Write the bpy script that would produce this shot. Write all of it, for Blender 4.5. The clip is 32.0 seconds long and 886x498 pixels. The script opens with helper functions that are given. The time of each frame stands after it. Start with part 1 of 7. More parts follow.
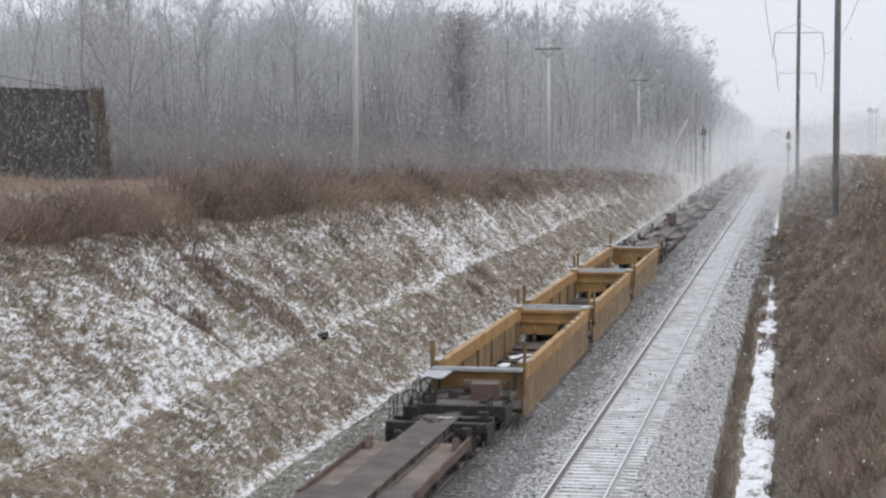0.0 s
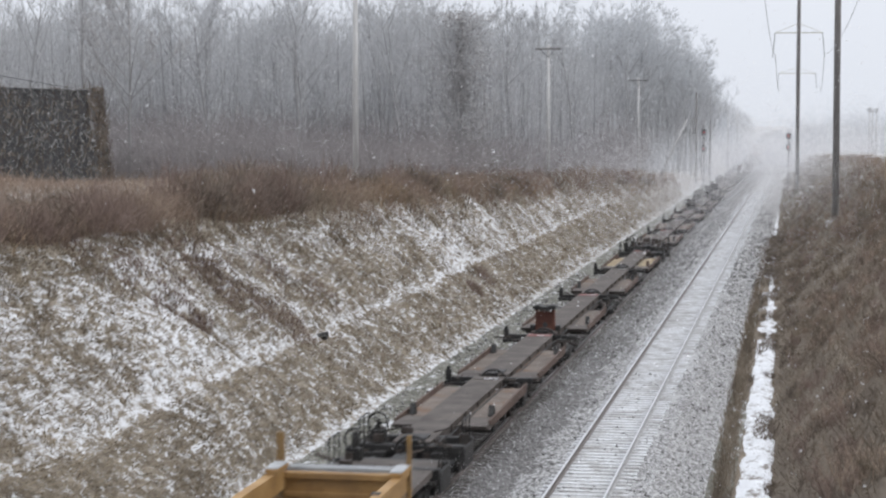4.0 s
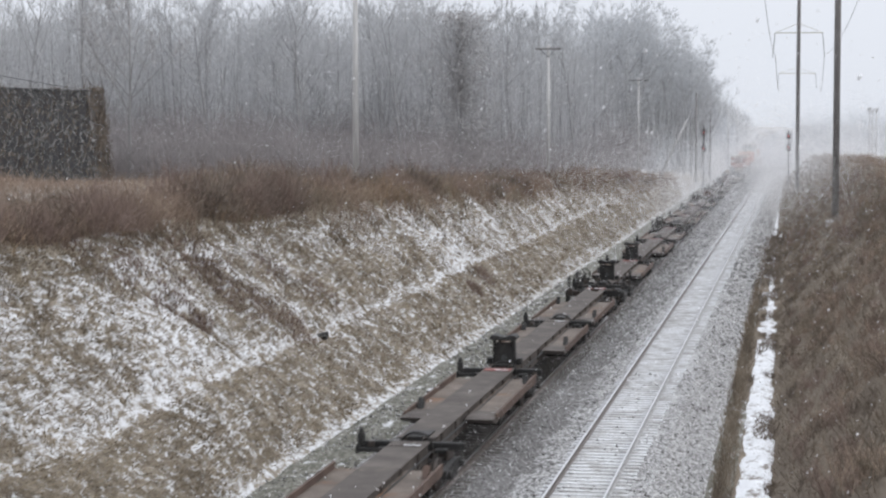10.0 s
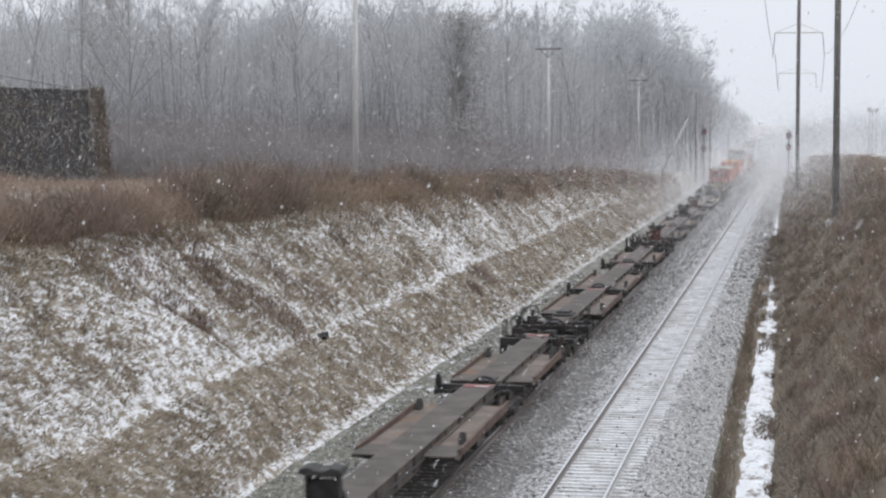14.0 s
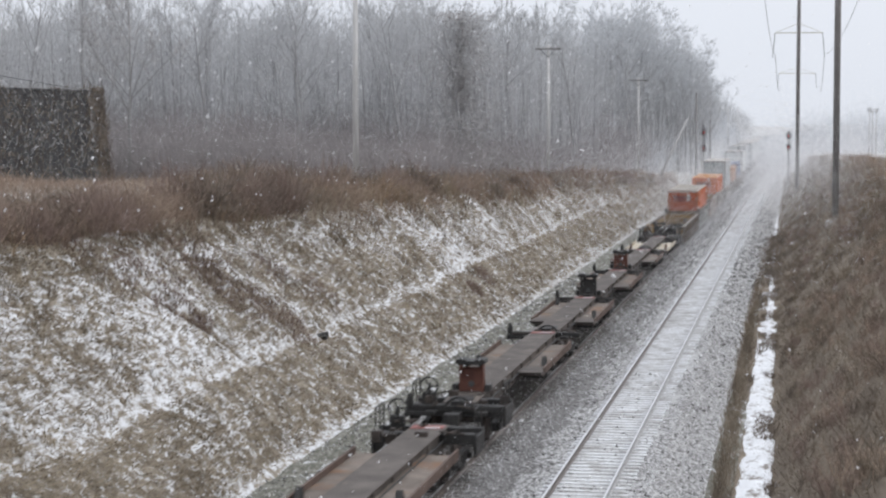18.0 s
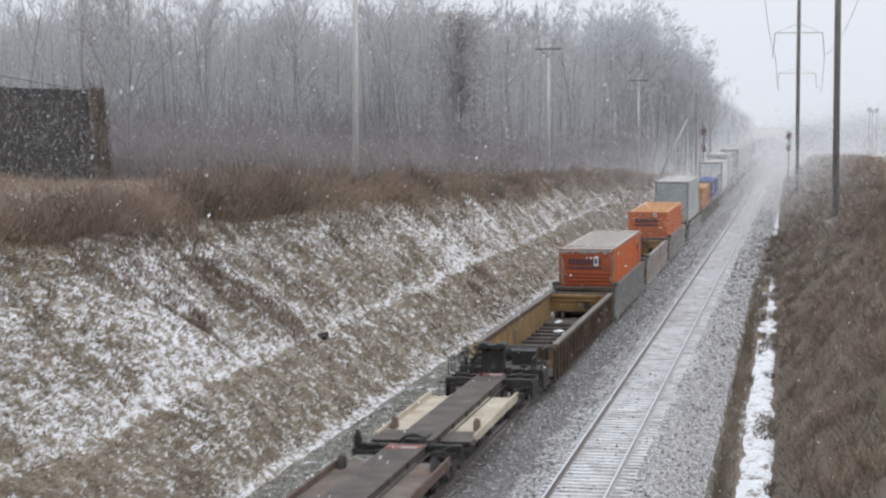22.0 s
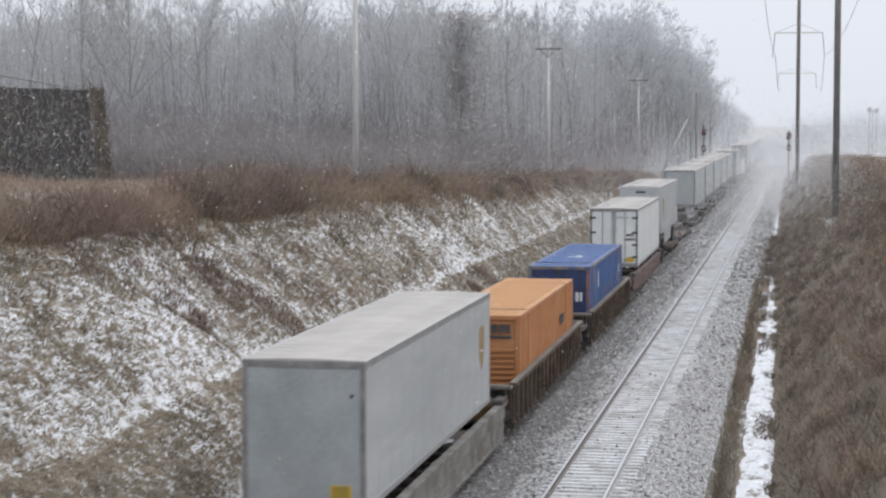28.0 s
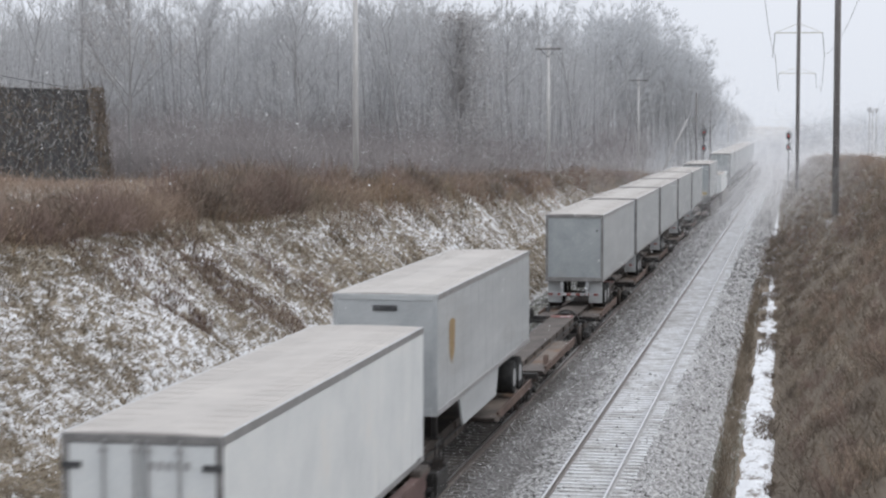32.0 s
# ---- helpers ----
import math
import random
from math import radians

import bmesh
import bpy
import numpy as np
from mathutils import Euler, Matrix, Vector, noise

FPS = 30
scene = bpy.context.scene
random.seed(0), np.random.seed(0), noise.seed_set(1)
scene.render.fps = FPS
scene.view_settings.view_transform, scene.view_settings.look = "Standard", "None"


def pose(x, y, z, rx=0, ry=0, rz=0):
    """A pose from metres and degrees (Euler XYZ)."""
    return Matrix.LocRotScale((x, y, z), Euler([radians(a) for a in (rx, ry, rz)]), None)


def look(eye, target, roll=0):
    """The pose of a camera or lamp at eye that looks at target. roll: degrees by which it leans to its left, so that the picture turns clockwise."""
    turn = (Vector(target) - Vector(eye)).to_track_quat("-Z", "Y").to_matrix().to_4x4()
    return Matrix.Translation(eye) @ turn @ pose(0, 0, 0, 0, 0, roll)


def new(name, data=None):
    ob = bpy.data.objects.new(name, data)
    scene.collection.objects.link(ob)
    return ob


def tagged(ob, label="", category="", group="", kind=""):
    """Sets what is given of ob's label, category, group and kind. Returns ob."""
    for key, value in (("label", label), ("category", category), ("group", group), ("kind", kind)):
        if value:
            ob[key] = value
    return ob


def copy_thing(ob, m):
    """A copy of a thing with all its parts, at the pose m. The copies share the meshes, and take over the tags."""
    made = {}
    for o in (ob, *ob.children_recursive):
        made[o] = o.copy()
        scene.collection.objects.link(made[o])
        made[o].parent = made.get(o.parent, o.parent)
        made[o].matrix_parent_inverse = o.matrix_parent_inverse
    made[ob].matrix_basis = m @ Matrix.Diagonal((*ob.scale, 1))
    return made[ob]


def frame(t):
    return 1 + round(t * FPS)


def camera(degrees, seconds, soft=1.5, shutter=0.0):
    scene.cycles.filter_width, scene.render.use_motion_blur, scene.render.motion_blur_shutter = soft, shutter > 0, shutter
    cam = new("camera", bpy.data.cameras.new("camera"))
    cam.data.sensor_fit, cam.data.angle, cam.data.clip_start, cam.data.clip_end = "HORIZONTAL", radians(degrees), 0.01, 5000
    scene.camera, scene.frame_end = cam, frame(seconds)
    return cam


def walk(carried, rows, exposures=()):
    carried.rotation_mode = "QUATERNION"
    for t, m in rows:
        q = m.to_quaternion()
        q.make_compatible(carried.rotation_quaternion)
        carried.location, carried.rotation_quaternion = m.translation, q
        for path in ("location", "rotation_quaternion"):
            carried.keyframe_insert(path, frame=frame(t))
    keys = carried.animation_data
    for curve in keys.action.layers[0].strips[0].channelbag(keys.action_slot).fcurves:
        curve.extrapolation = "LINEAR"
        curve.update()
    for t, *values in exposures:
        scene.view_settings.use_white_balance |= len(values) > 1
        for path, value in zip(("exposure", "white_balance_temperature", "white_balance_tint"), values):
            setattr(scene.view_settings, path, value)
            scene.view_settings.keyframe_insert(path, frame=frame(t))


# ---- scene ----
cam = camera(25.25, 32.0, soft=2.3, shutter=0.5)
EYE = (0.0, 0.0, 9.4)
CAMERA_POSE = pose(*EYE, 86.2566, 0, 10.2301)
walk(cam, [(0, CAMERA_POSE), (32, CAMERA_POSE)], exposures=[(0, 0.31), (32, 0.31)])

# ---- overcast daylight ----
world = bpy.data.worlds.new("overcast")
scene.world = world
world.use_nodes = True
wn, wl = world.node_tree.nodes, world.node_tree.links
sky = wn.new("ShaderNodeTexSky")
sky.sky_type = "NISHITA"
sky.sun_disc = False
sky.sun_elevation, sky.sun_rotation = radians(50), radians(104)
sky.air_density, sky.dust_density, sky.ozone_density = 1.0, 6.0, 1.0
pale = wn.new("ShaderNodeHueSaturation")
pale.inputs["Saturation"].default_value = 0.12
pale.inputs["Value"].default_value = 0.10
wl.new(sky.outputs[0], pale.inputs["Color"])
cloud = wn.new("ShaderNodeMix")
cloud.data_type = "RGBA"
cloud.inputs[0].default_value = 0.85
cloud.inputs[7].default_value = (0.772, 0.81, 0.888, 1)
wl.new(pale.outputs[0], cloud.inputs[6])
wl.new(cloud.outputs[2], wn["Background"].inputs["Color"])
# an overcast dome is brighter overhead than at the horizon
dome = wn.new("ShaderNodeTexCoord")
split = wn.new("ShaderNodeSeparateXYZ")
wl.new(dome.outputs["Generated"], split.inputs[0])
lift = wn.new("ShaderNodeMapRange")
lift.inputs["From Min"].default_value, lift.inputs["From Max"].default_value = 0.0, 1.0
lift.inputs["To Min"].default_value, lift.inputs["To Max"].default_value = 0.93, 1.43
wl.new(split.outputs["Z"], lift.inputs["Value"])
wl.new(lift.outputs[0], wn["Background"].inputs["Strength"])
sun = new("sun", bpy.data.lights.new("sun", "SUN"))
sun.data.energy, sun.data.angle, sun.data.color = 0.6, radians(50), (1.0, 0.985, 0.97)
sun.matrix_world = look((40, -10, 50), (0, 0, 0))

# ---- materials ----


def rgba(c):
    return (c[0], c[1], c[2], 1.0)


def material(name, colors, scale=3.0, rough=0.8, metal=0.0, bump=0.3, fine=40.0, island=0.0, per_object=0.0,
             stretch=(1, 1, 1), world_space=False, stains=None, stain_scale=0.6, stain_cut=(0.52, 0.62), translucent=0.0, contrast=1.0):
    """Two-scale procedural surface: coarse patches between colours, fine grain, bump, optional stains."""
    m = bpy.data.materials.new(name)
    m.use_nodes = True
    n, l = m.node_tree.nodes, m.node_tree.links
    b = n["Principled BSDF"]
    tc = n.new("ShaderNodeNewGeometry" if world_space else "ShaderNodeTexCoord")
    mp = n.new("ShaderNodeMapping")
    l.new(tc.outputs["Position" if world_space else "Object"], mp.inputs["Vector"])
    mp.inputs["Scale"].default_value = stretch
    if per_object and not world_space:
        oi = n.new("ShaderNodeObjectInfo")
        mu = n.new("ShaderNodeMath")
        mu.operation = "MULTIPLY"
        mu.inputs[1].default_value = 90.0
        l.new(oi.outputs["Random"], mu.inputs[0])
        l.new(mu.outputs[0], mp.inputs["Location"])
    n1 = n.new("ShaderNodeTexNoise")
    n1.inputs["Scale"].default_value, n1.inputs["Detail"].default_value, n1.inputs["Roughness"].default_value = scale, 6, 0.62
    n2 = n.new("ShaderNodeTexNoise")
    n2.inputs["Scale"].default_value, n2.inputs["Detail"].default_value = fine, 3
    for t in (n1, n2):
        l.new(mp.outputs[0], t.inputs["Vector"])
    fac = n.new("ShaderNodeMath")
    fac.operation = "MULTIPLY_ADD"
    l.new(n2.outputs[0], fac.inputs[0])
    fac.inputs[1].default_value = 0.35
    l.new(n1.outputs[0], fac.inputs[2])
    ramp = n.new("ShaderNodeValToRGB")
    el = ramp.color_ramp.elements
    k = len(colors)
    pos = [0.675 + 0.45 / contrast * (i / max(1, k - 1) - 0.5) for i in range(k)]
    el[0].position, el[0].color = pos[0], rgba(colors[0])
    el[1].position, el[1].color = pos[-1], rgba(colors[-1])
    for i in range(1, k - 1):
        e = el.new(pos[i])
        e.color = rgba(colors[i])
    if island:
        g = n.new("ShaderNodeNewGeometry")
        mi = n.new("ShaderNodeMath")
        mi.operation = "MULTIPLY_ADD"
        l.new(g.outputs["Random Per Island"], mi.inputs[0])
        mi.inputs[1].default_value = island
        sub = n.new("ShaderNodeMath")
        sub.operation = "SUBTRACT"
        l.new(fac.outputs[0], sub.inputs[0])
        sub.inputs[1].default_value = island / 2
        l.new(sub.outputs[0], mi.inputs[2])
        l.new(mi.outputs[0], ramp.inputs[0])
    else:
        l.new(fac.outputs[0], ramp.inputs[0])
    out = ramp.outputs[0]
    if stains:
        n3 = n.new("ShaderNodeTexNoise")
        n3.inputs["Scale"].default_value, n3.inputs["Detail"].default_value, n3.inputs["Roughness"].default_value = stain_scale, 8, 0.7
        l.new(mp.outputs[0], n3.inputs["Vector"])
        mr = n.new("ShaderNodeMapRange")
        mr.inputs["From Min"].default_value, mr.inputs["From Max"].default_value = stain_cut
        l.new(n3.outputs[0], mr.inputs["Value"])
        mx = n.new("ShaderNodeMix")
        mx.data_type = "RGBA"
        l.new(mr.outputs[0], mx.inputs[0])
        l.new(out, mx.inputs[6])
        mx.inputs[7].default_value = rgba(stains)
        out = mx.outputs[2]
    l.new(out, b.inputs["Base Color"])
    b.inputs["Roughness"].default_value = rough
    b.inputs["Metallic"].default_value = metal
    b.inputs["Specular IOR Level"].default_value = 0.25 if rough > 0.7 else 0.5
    if bump:
        bp = n.new("ShaderNodeBump")
        bp.inputs["Strength"].default_value, bp.inputs["Distance"].default_value = bump, 0.03
        l.new(fac.outputs[0], bp.inputs["Height"])
        l.new(bp.outputs[0], b.inputs["Normal"])
    if translucent:
        tr = n.new("ShaderNodeBsdfTranslucent")
        l.new(out, tr.inputs["Color"])
        ms = n.new("ShaderNodeMixShader")
        ms.inputs[0].default_value = translucent
        l.new(b.outputs[0], ms.inputs[1])
        l.new(tr.outputs[0], ms.inputs[2])
        l.new(ms.outputs[0], n["Material Output"].inputs["Surface"])
    return m


SNOW = (0.63, 0.637, 0.655)
M_STEEL = material("weathered_brown_steel", [(0.062, 0.053, 0.048), (0.10, 0.086, 0.078), (0.155, 0.134, 0.121)], 1.2, 0.75, 0.2, 0.3, 30,
                   per_object=1, stains=(0.24, 0.20, 0.165), stain_scale=0.8, stain_cut=(0.60, 0.78))
M_PAN = material("rusty_pan_floor", [(0.085, 0.07, 0.06), (0.15, 0.124, 0.106), (0.235, 0.197, 0.168)], 0.9, 0.8, 0.1, 0.3, 30,
                 per_object=1, stains=(0.20, 0.105, 0.058), stain_scale=0.7, stain_cut=(0.54, 0.68))
M_RUSTRIM = material("rusty_maroon_brown_steel", [(0.065, 0.045, 0.038), (0.11, 0.076, 0.063), (0.165, 0.12, 0.10)], 1.2, 0.75, 0.1, 0.3, 30, per_object=1)
M_PALEPAN = material("pale_tan_pan_floor", [(0.30, 0.25, 0.18), (0.43, 0.38, 0.30), (0.53, 0.48, 0.40)], 0.9, 0.8, 0.0, 0.3, 30,
                     per_object=1, stains=(0.22, 0.11, 0.05), stain_scale=0.7, stain_cut=(0.58, 0.75))
M_BLACK = material("grimy_black_steel", [(0.012, 0.0115, 0.011), (0.027, 0.0255, 0.0245), (0.055, 0.051, 0.048)], 2.5, 0.6, 0.3, 0.3, 40, per_object=1)
M_HITCH = material("rusty_red_hitch_steel", [(0.055, 0.026, 0.021), (0.11, 0.048, 0.036), (0.17, 0.08, 0.062)], 2.0, 0.75, 0.1, 0.3, 40, per_object=1)
M_RED = material("faded_red_plate", [(0.15, 0.035, 0.03), (0.22, 0.07, 0.062), (0.30, 0.14, 0.128)], 2.0, 0.7, 0.0, 0.2, 40, per_object=1)
M_YELLOW = material("weathered_yellow_paint", [(0.200, 0.108, 0.034), (0.330, 0.190, 0.066), (0.420, 0.265, 0.114)], 0.8, 0.6, 0.0, 0.2, 30,
                    per_object=1, stains=(0.20, 0.115, 0.05), stain_scale=0.7, stain_cut=(0.54, 0.72))
M_RIBBED = material("dirty_brown_yellow_paint", [(0.11, 0.066, 0.024), (0.235, 0.14, 0.048), (0.33, 0.215, 0.09)], 0.8, 0.7, 0.0, 0.3, 30,
                    per_object=1, stains=(0.10, 0.07, 0.05), stain_scale=0.7, stain_cut=(0.5, 0.66))
M_GREYWELL = material("grey_faded_well_paint", [(0.12, 0.115, 0.105), (0.20, 0.195, 0.183), (0.30, 0.29, 0.275)], 1.6, 0.7, 0.0, 0.2, 30,
                      per_object=1, stains=(0.105, 0.082, 0.066), stain_scale=0.9, stain_cut=(0.46, 0.62))
M_TEALWELL = material("grey_well_paint_with_teal_scrawl", [(0.075, 0.069, 0.062), (0.14, 0.133, 0.121), (0.225, 0.216, 0.203)], 1.6, 0.7, 0.0, 0.2, 30,
                      stains=(0.125, 0.165, 0.173), stain_scale=0.45, stain_cut=(0.54, 0.58))
M_REDWELL = material("grey_well_paint_with_red_scrawl", [(0.14, 0.13, 0.12), (0.23, 0.22, 0.205), (0.33, 0.32, 0.30)], 1.6, 0.7, 0.0, 0.2, 30,
                     stains=(0.25, 0.10, 0.075), stain_scale=0.45, stain_cut=(0.54, 0.58))
M_DIRTYWALL = material("dirty_tan_well_plate", [(0.115, 0.07, 0.034), (0.20, 0.13, 0.066), (0.30, 0.21, 0.122)], 1.3, 0.7, 0.0, 0.2, 30,
                       per_object=1, stretch=(1, 1, 0.45), stains=(0.105, 0.078, 0.06), stain_scale=1.1, stain_cut=(0.52, 0.66))
M_PALERAIL = material("snow_dusted_rail_steel", [(0.24, 0.23, 0.225), (0.36, 0.355, 0.35), (0.52, 0.52, 0.52)], 3.0, 0.5, 0.3, 0.1, 40, world_space=True)
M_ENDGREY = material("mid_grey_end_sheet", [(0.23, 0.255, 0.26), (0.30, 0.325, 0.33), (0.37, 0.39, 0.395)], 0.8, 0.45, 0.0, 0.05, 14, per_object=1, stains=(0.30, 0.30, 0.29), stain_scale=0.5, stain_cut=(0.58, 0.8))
# undergrowth below the woods, its colour lifted for haze
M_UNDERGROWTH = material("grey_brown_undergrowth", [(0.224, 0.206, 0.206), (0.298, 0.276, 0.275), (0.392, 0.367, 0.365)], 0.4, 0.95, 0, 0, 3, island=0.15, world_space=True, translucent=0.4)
M_RAILTOP = material("polished_rail_head", [(0.60, 0.60, 0.61), (0.68, 0.68, 0.69), (0.76, 0.76, 0.77)], 2.0, 0.32, 0.9, 0.0, 30, world_space=True)
M_MAROON = material("dull_maroon_well_paint", [(0.065, 0.038, 0.034), (0.105, 0.062, 0.055), (0.155, 0.10, 0.09)], 0.8, 0.7, 0.0, 0.2, 30,
                    per_object=1, stains=(0.13, 0.09, 0.07), stain_scale=0.6, stain_cut=(0.54, 0.7))
M_GRIMRIB = material("grimy_brown_ribbed_steel", [(0.039, 0.027, 0.019), (0.082, 0.057, 0.040), (0.144, 0.106, 0.078)], 1.2, 0.75, 0.0, 0.3, 30,
                     per_object=1, stains=(0.24, 0.18, 0.12), stain_scale=0.8, stain_cut=(0.56, 0.74))
# the container's blue with the end's shade put in, plus grime stains
M_BLUEEND = material("dark_navy_door_paint", [(0.012, 0.02, 0.056), (0.024, 0.042, 0.124), (0.034, 0.062, 0.167)], 1.1, 0.5, 0, 0.1, 20,
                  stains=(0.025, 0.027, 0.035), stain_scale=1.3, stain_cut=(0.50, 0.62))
# the same blue, lighter on top: sky light put into the roof colour
M_BLUEROOF = material("faded_blue_roof_paint", [(0.046, 0.095, 0.235), (0.058, 0.117, 0.28), (0.081, 0.144, 0.312)], 0.6, 0.5, 0, 0.1, 20,
                      stains=(0.12, 0.16, 0.33), stain_scale=0.6, stain_cut=(0.58, 0.8))
M_RUSTBLUE = material("rust_worn_blue_frame", [(0.05, 0.085, 0.19), (0.10, 0.12, 0.17), (0.24, 0.19, 0.15)], 1.6, 0.7, 0, 0.2, 30, stains=(0.27, 0.20, 0.15), stain_scale=1.2, stain_cut=(0.48, 0.6))
M_RUSTORANGE = material("grimy_worn_orange_frame", [(0.20, 0.075, 0.035), (0.33, 0.11, 0.045), (0.42, 0.16, 0.075)], 1.6, 0.7, 0, 0.2, 30, stains=(0.17, 0.135, 0.115), stain_scale=1.2, stain_cut=(0.46, 0.6))
M_CHIPPED = material("chipped_bare_grey_edge", [(0.22, 0.19, 0.17), (0.34, 0.31, 0.29), (0.45, 0.43, 0.41)], 6, 0.8, 0, 0.2, 40)
M_PURPLE = material("faded_dark_purple_lettering", [(0.05, 0.022, 0.03), (0.075, 0.035, 0.045), (0.11, 0.055, 0.06)], 5, 0.6, 0, 0.05, 30)
M_VINE = material("dark_grey_vine_tangle", [(0.308, 0.299, 0.297), (0.380, 0.370, 0.366), (0.462, 0.451, 0.447)], 1.5, 0.95, 0, 0, 20, island=0.4, translucent=0.3)
M_NEARBARK = material("dull_dark_bark", [(0.23, 0.225, 0.222), (0.29, 0.284, 0.28), (0.36, 0.353, 0.35)], 1.5, 0.95, 0, 0.5, 20, stretch=(2, 2, 0.5))
# far poles: haze put into a lighter grey
M_FARPOLE = material("distant_grey_wood_pole", [(0.36, 0.355, 0.355), (0.46, 0.455, 0.455), (0.56, 0.555, 0.555)], 2.0, 0.9, 0, 0.4, 30)
M_RUSSET = material("russet_leafless_brush", [(0.14, 0.099, 0.086), (0.216, 0.159, 0.136), (0.313, 0.243, 0.207)], 0.35, 0.95, 0, 0, 3, island=0.14, translucent=0.3, world_space=True)
M_GRATE = material("galvanised_walkway", [(0.30, 0.31, 0.32), (0.42, 0.43, 0.44), (0.55, 0.56, 0.57)], 3.0, 0.5, 0.5, 0.2, 60, per_object=1)
M_WHEEL = material("dull_wheel_steel", [(0.03, 0.025, 0.022), (0.065, 0.053, 0.047), (0.11, 0.09, 0.078)], 3.0, 0.6, 0.5, 0.2, 40)
M_RUBBER = material("black_tyre_rubber", [(0.012, 0.012, 0.012), (0.025, 0.025, 0.025), (0.045, 0.044, 0.043)], 4, 0.85, 0, 0.3, 50)
M_ORANGE = material("orange_container_paint", [(0.38, 0.075, 0.018), (0.45, 0.098, 0.024), (0.51, 0.13, 0.04)], 0.6, 0.5, 0, 0.1, 20,
                    stains=(0.46, 0.20, 0.11), stain_scale=0.9, stain_cut=(0.52, 0.74))
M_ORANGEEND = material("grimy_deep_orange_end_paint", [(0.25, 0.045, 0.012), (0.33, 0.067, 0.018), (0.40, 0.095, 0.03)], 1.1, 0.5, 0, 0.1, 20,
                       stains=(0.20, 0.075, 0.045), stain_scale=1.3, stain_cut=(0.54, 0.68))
M_ORANGE2 = material("light_orange_container_paint", [(0.407, 0.195, 0.065), (0.481, 0.243, 0.087), (0.536, 0.290, 0.117)], 0.6, 0.5, 0, 0.1, 20,
                     stains=(0.41, 0.19, 0.085), stain_scale=0.5, stain_cut=(0.56, 0.8))
M_ORANGE3 = material("mid_orange_container_paint", [(0.40, 0.11, 0.045), (0.465, 0.133, 0.053), (0.53, 0.175, 0.076)], 0.6, 0.5, 0, 0.1, 20,
                     stains=(0.42, 0.19, 0.11), stain_scale=0.5, stain_cut=(0.6, 0.85))
M_ORANGE4 = material("sunburnt_orange_container_paint", [(0.317, 0.126, 0.048), (0.384, 0.163, 0.062), (0.441, 0.204, 0.091)], 0.6, 0.5, 0, 0.1, 20,
                     stains=(0.41, 0.225, 0.115), stain_scale=0.6, stain_cut=(0.5, 0.75))
M_BLUE = material("blue_container_paint", [(0.034, 0.069, 0.172), (0.047, 0.099, 0.241), (0.077, 0.133, 0.292)], 0.6, 0.5, 0, 0.1, 20,
                  stains=(0.06, 0.10, 0.24), stain_scale=0.6, stain_cut=(0.58, 0.8))
M_BLUEDARK = material("faded_dark_blue_marking", [(0.026, 0.05, 0.13), (0.034, 0.066, 0.165), (0.05, 0.09, 0.2)], 0.6, 0.55, 0, 0.1, 20)
M_SILLTOP = material("worn_dusty_sill_top", [(0.111, 0.097, 0.083), (0.162, 0.143, 0.124), (0.230, 0.210, 0.187)], 1.2, 0.7, 0.1, 0.2, 12, stretch=(1, 0.3, 1))
M_GREYBOX = material("pale_grey_trailer_sheet", [(0.33, 0.347, 0.355), (0.40, 0.415, 0.42), (0.48, 0.493, 0.497)], 0.7, 0.4, 0.1, 0.05, 14,
                     per_object=1, stretch=(1, 0.25, 1.6), stains=(0.30, 0.30, 0.29), stain_scale=0.5, stain_cut=(0.56, 0.8))
M_WHITEBOX = material("white_trailer_sheet", [(0.539, 0.558, 0.558), (0.614, 0.631, 0.628), (0.688, 0.695, 0.681)], 0.7, 0.4, 0.0, 0.05, 14,
                      per_object=1, stains=(0.62, 0.59, 0.55), stain_scale=0.35, stain_cut=(0.58, 0.85))
M_ROOF = material("dirty_pale_roof_sheet", [(0.303, 0.273, 0.238), (0.36, 0.328, 0.286), (0.418, 0.382, 0.334)], 0.7, 0.5, 0.1, 0.08, 20,
                  per_object=1, stains=(0.26, 0.235, 0.212), stain_scale=0.5, stain_cut=(0.55, 0.8))
M_TRIM = material("brushed_aluminium_trim", [(0.34, 0.34, 0.34), (0.42, 0.42, 0.42), (0.5, 0.5, 0.5)], 2, 0.4, 0.7, 0.05, 30)
M_DULLTRIM = material("dull_dark_metal_frame", [(0.13, 0.125, 0.125), (0.20, 0.195, 0.19), (0.28, 0.27, 0.265)], 3, 0.6, 0.2, 0.1, 30)
M_TRAILROOF = material("pale_trailer_roof_sheet", [(0.33, 0.303, 0.279), (0.4, 0.37, 0.341), (0.456, 0.422, 0.386)], 0.7, 0.5, 0.1, 0.08, 20,
                       per_object=1, stains=(0.29, 0.265, 0.25), stain_scale=0.5, stain_cut=(0.55, 0.8))
# twigs of the farther trees, whitened to imitate haze
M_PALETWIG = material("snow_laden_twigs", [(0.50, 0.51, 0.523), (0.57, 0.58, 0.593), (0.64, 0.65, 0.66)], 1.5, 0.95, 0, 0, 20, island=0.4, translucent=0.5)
M_GOLD = material("orange_tan_dead_weeds", [(0.18, 0.125, 0.08), (0.30, 0.215, 0.14), (0.43, 0.33, 0.225)], 0.5, 0.95, 0, 0, 3, island=0.16, translucent=0.35, world_space=True)
# far growth: its pale tone carries the haze of the distance
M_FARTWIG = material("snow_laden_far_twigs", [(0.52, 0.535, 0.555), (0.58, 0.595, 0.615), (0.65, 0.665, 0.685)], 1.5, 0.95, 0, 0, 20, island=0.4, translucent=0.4)
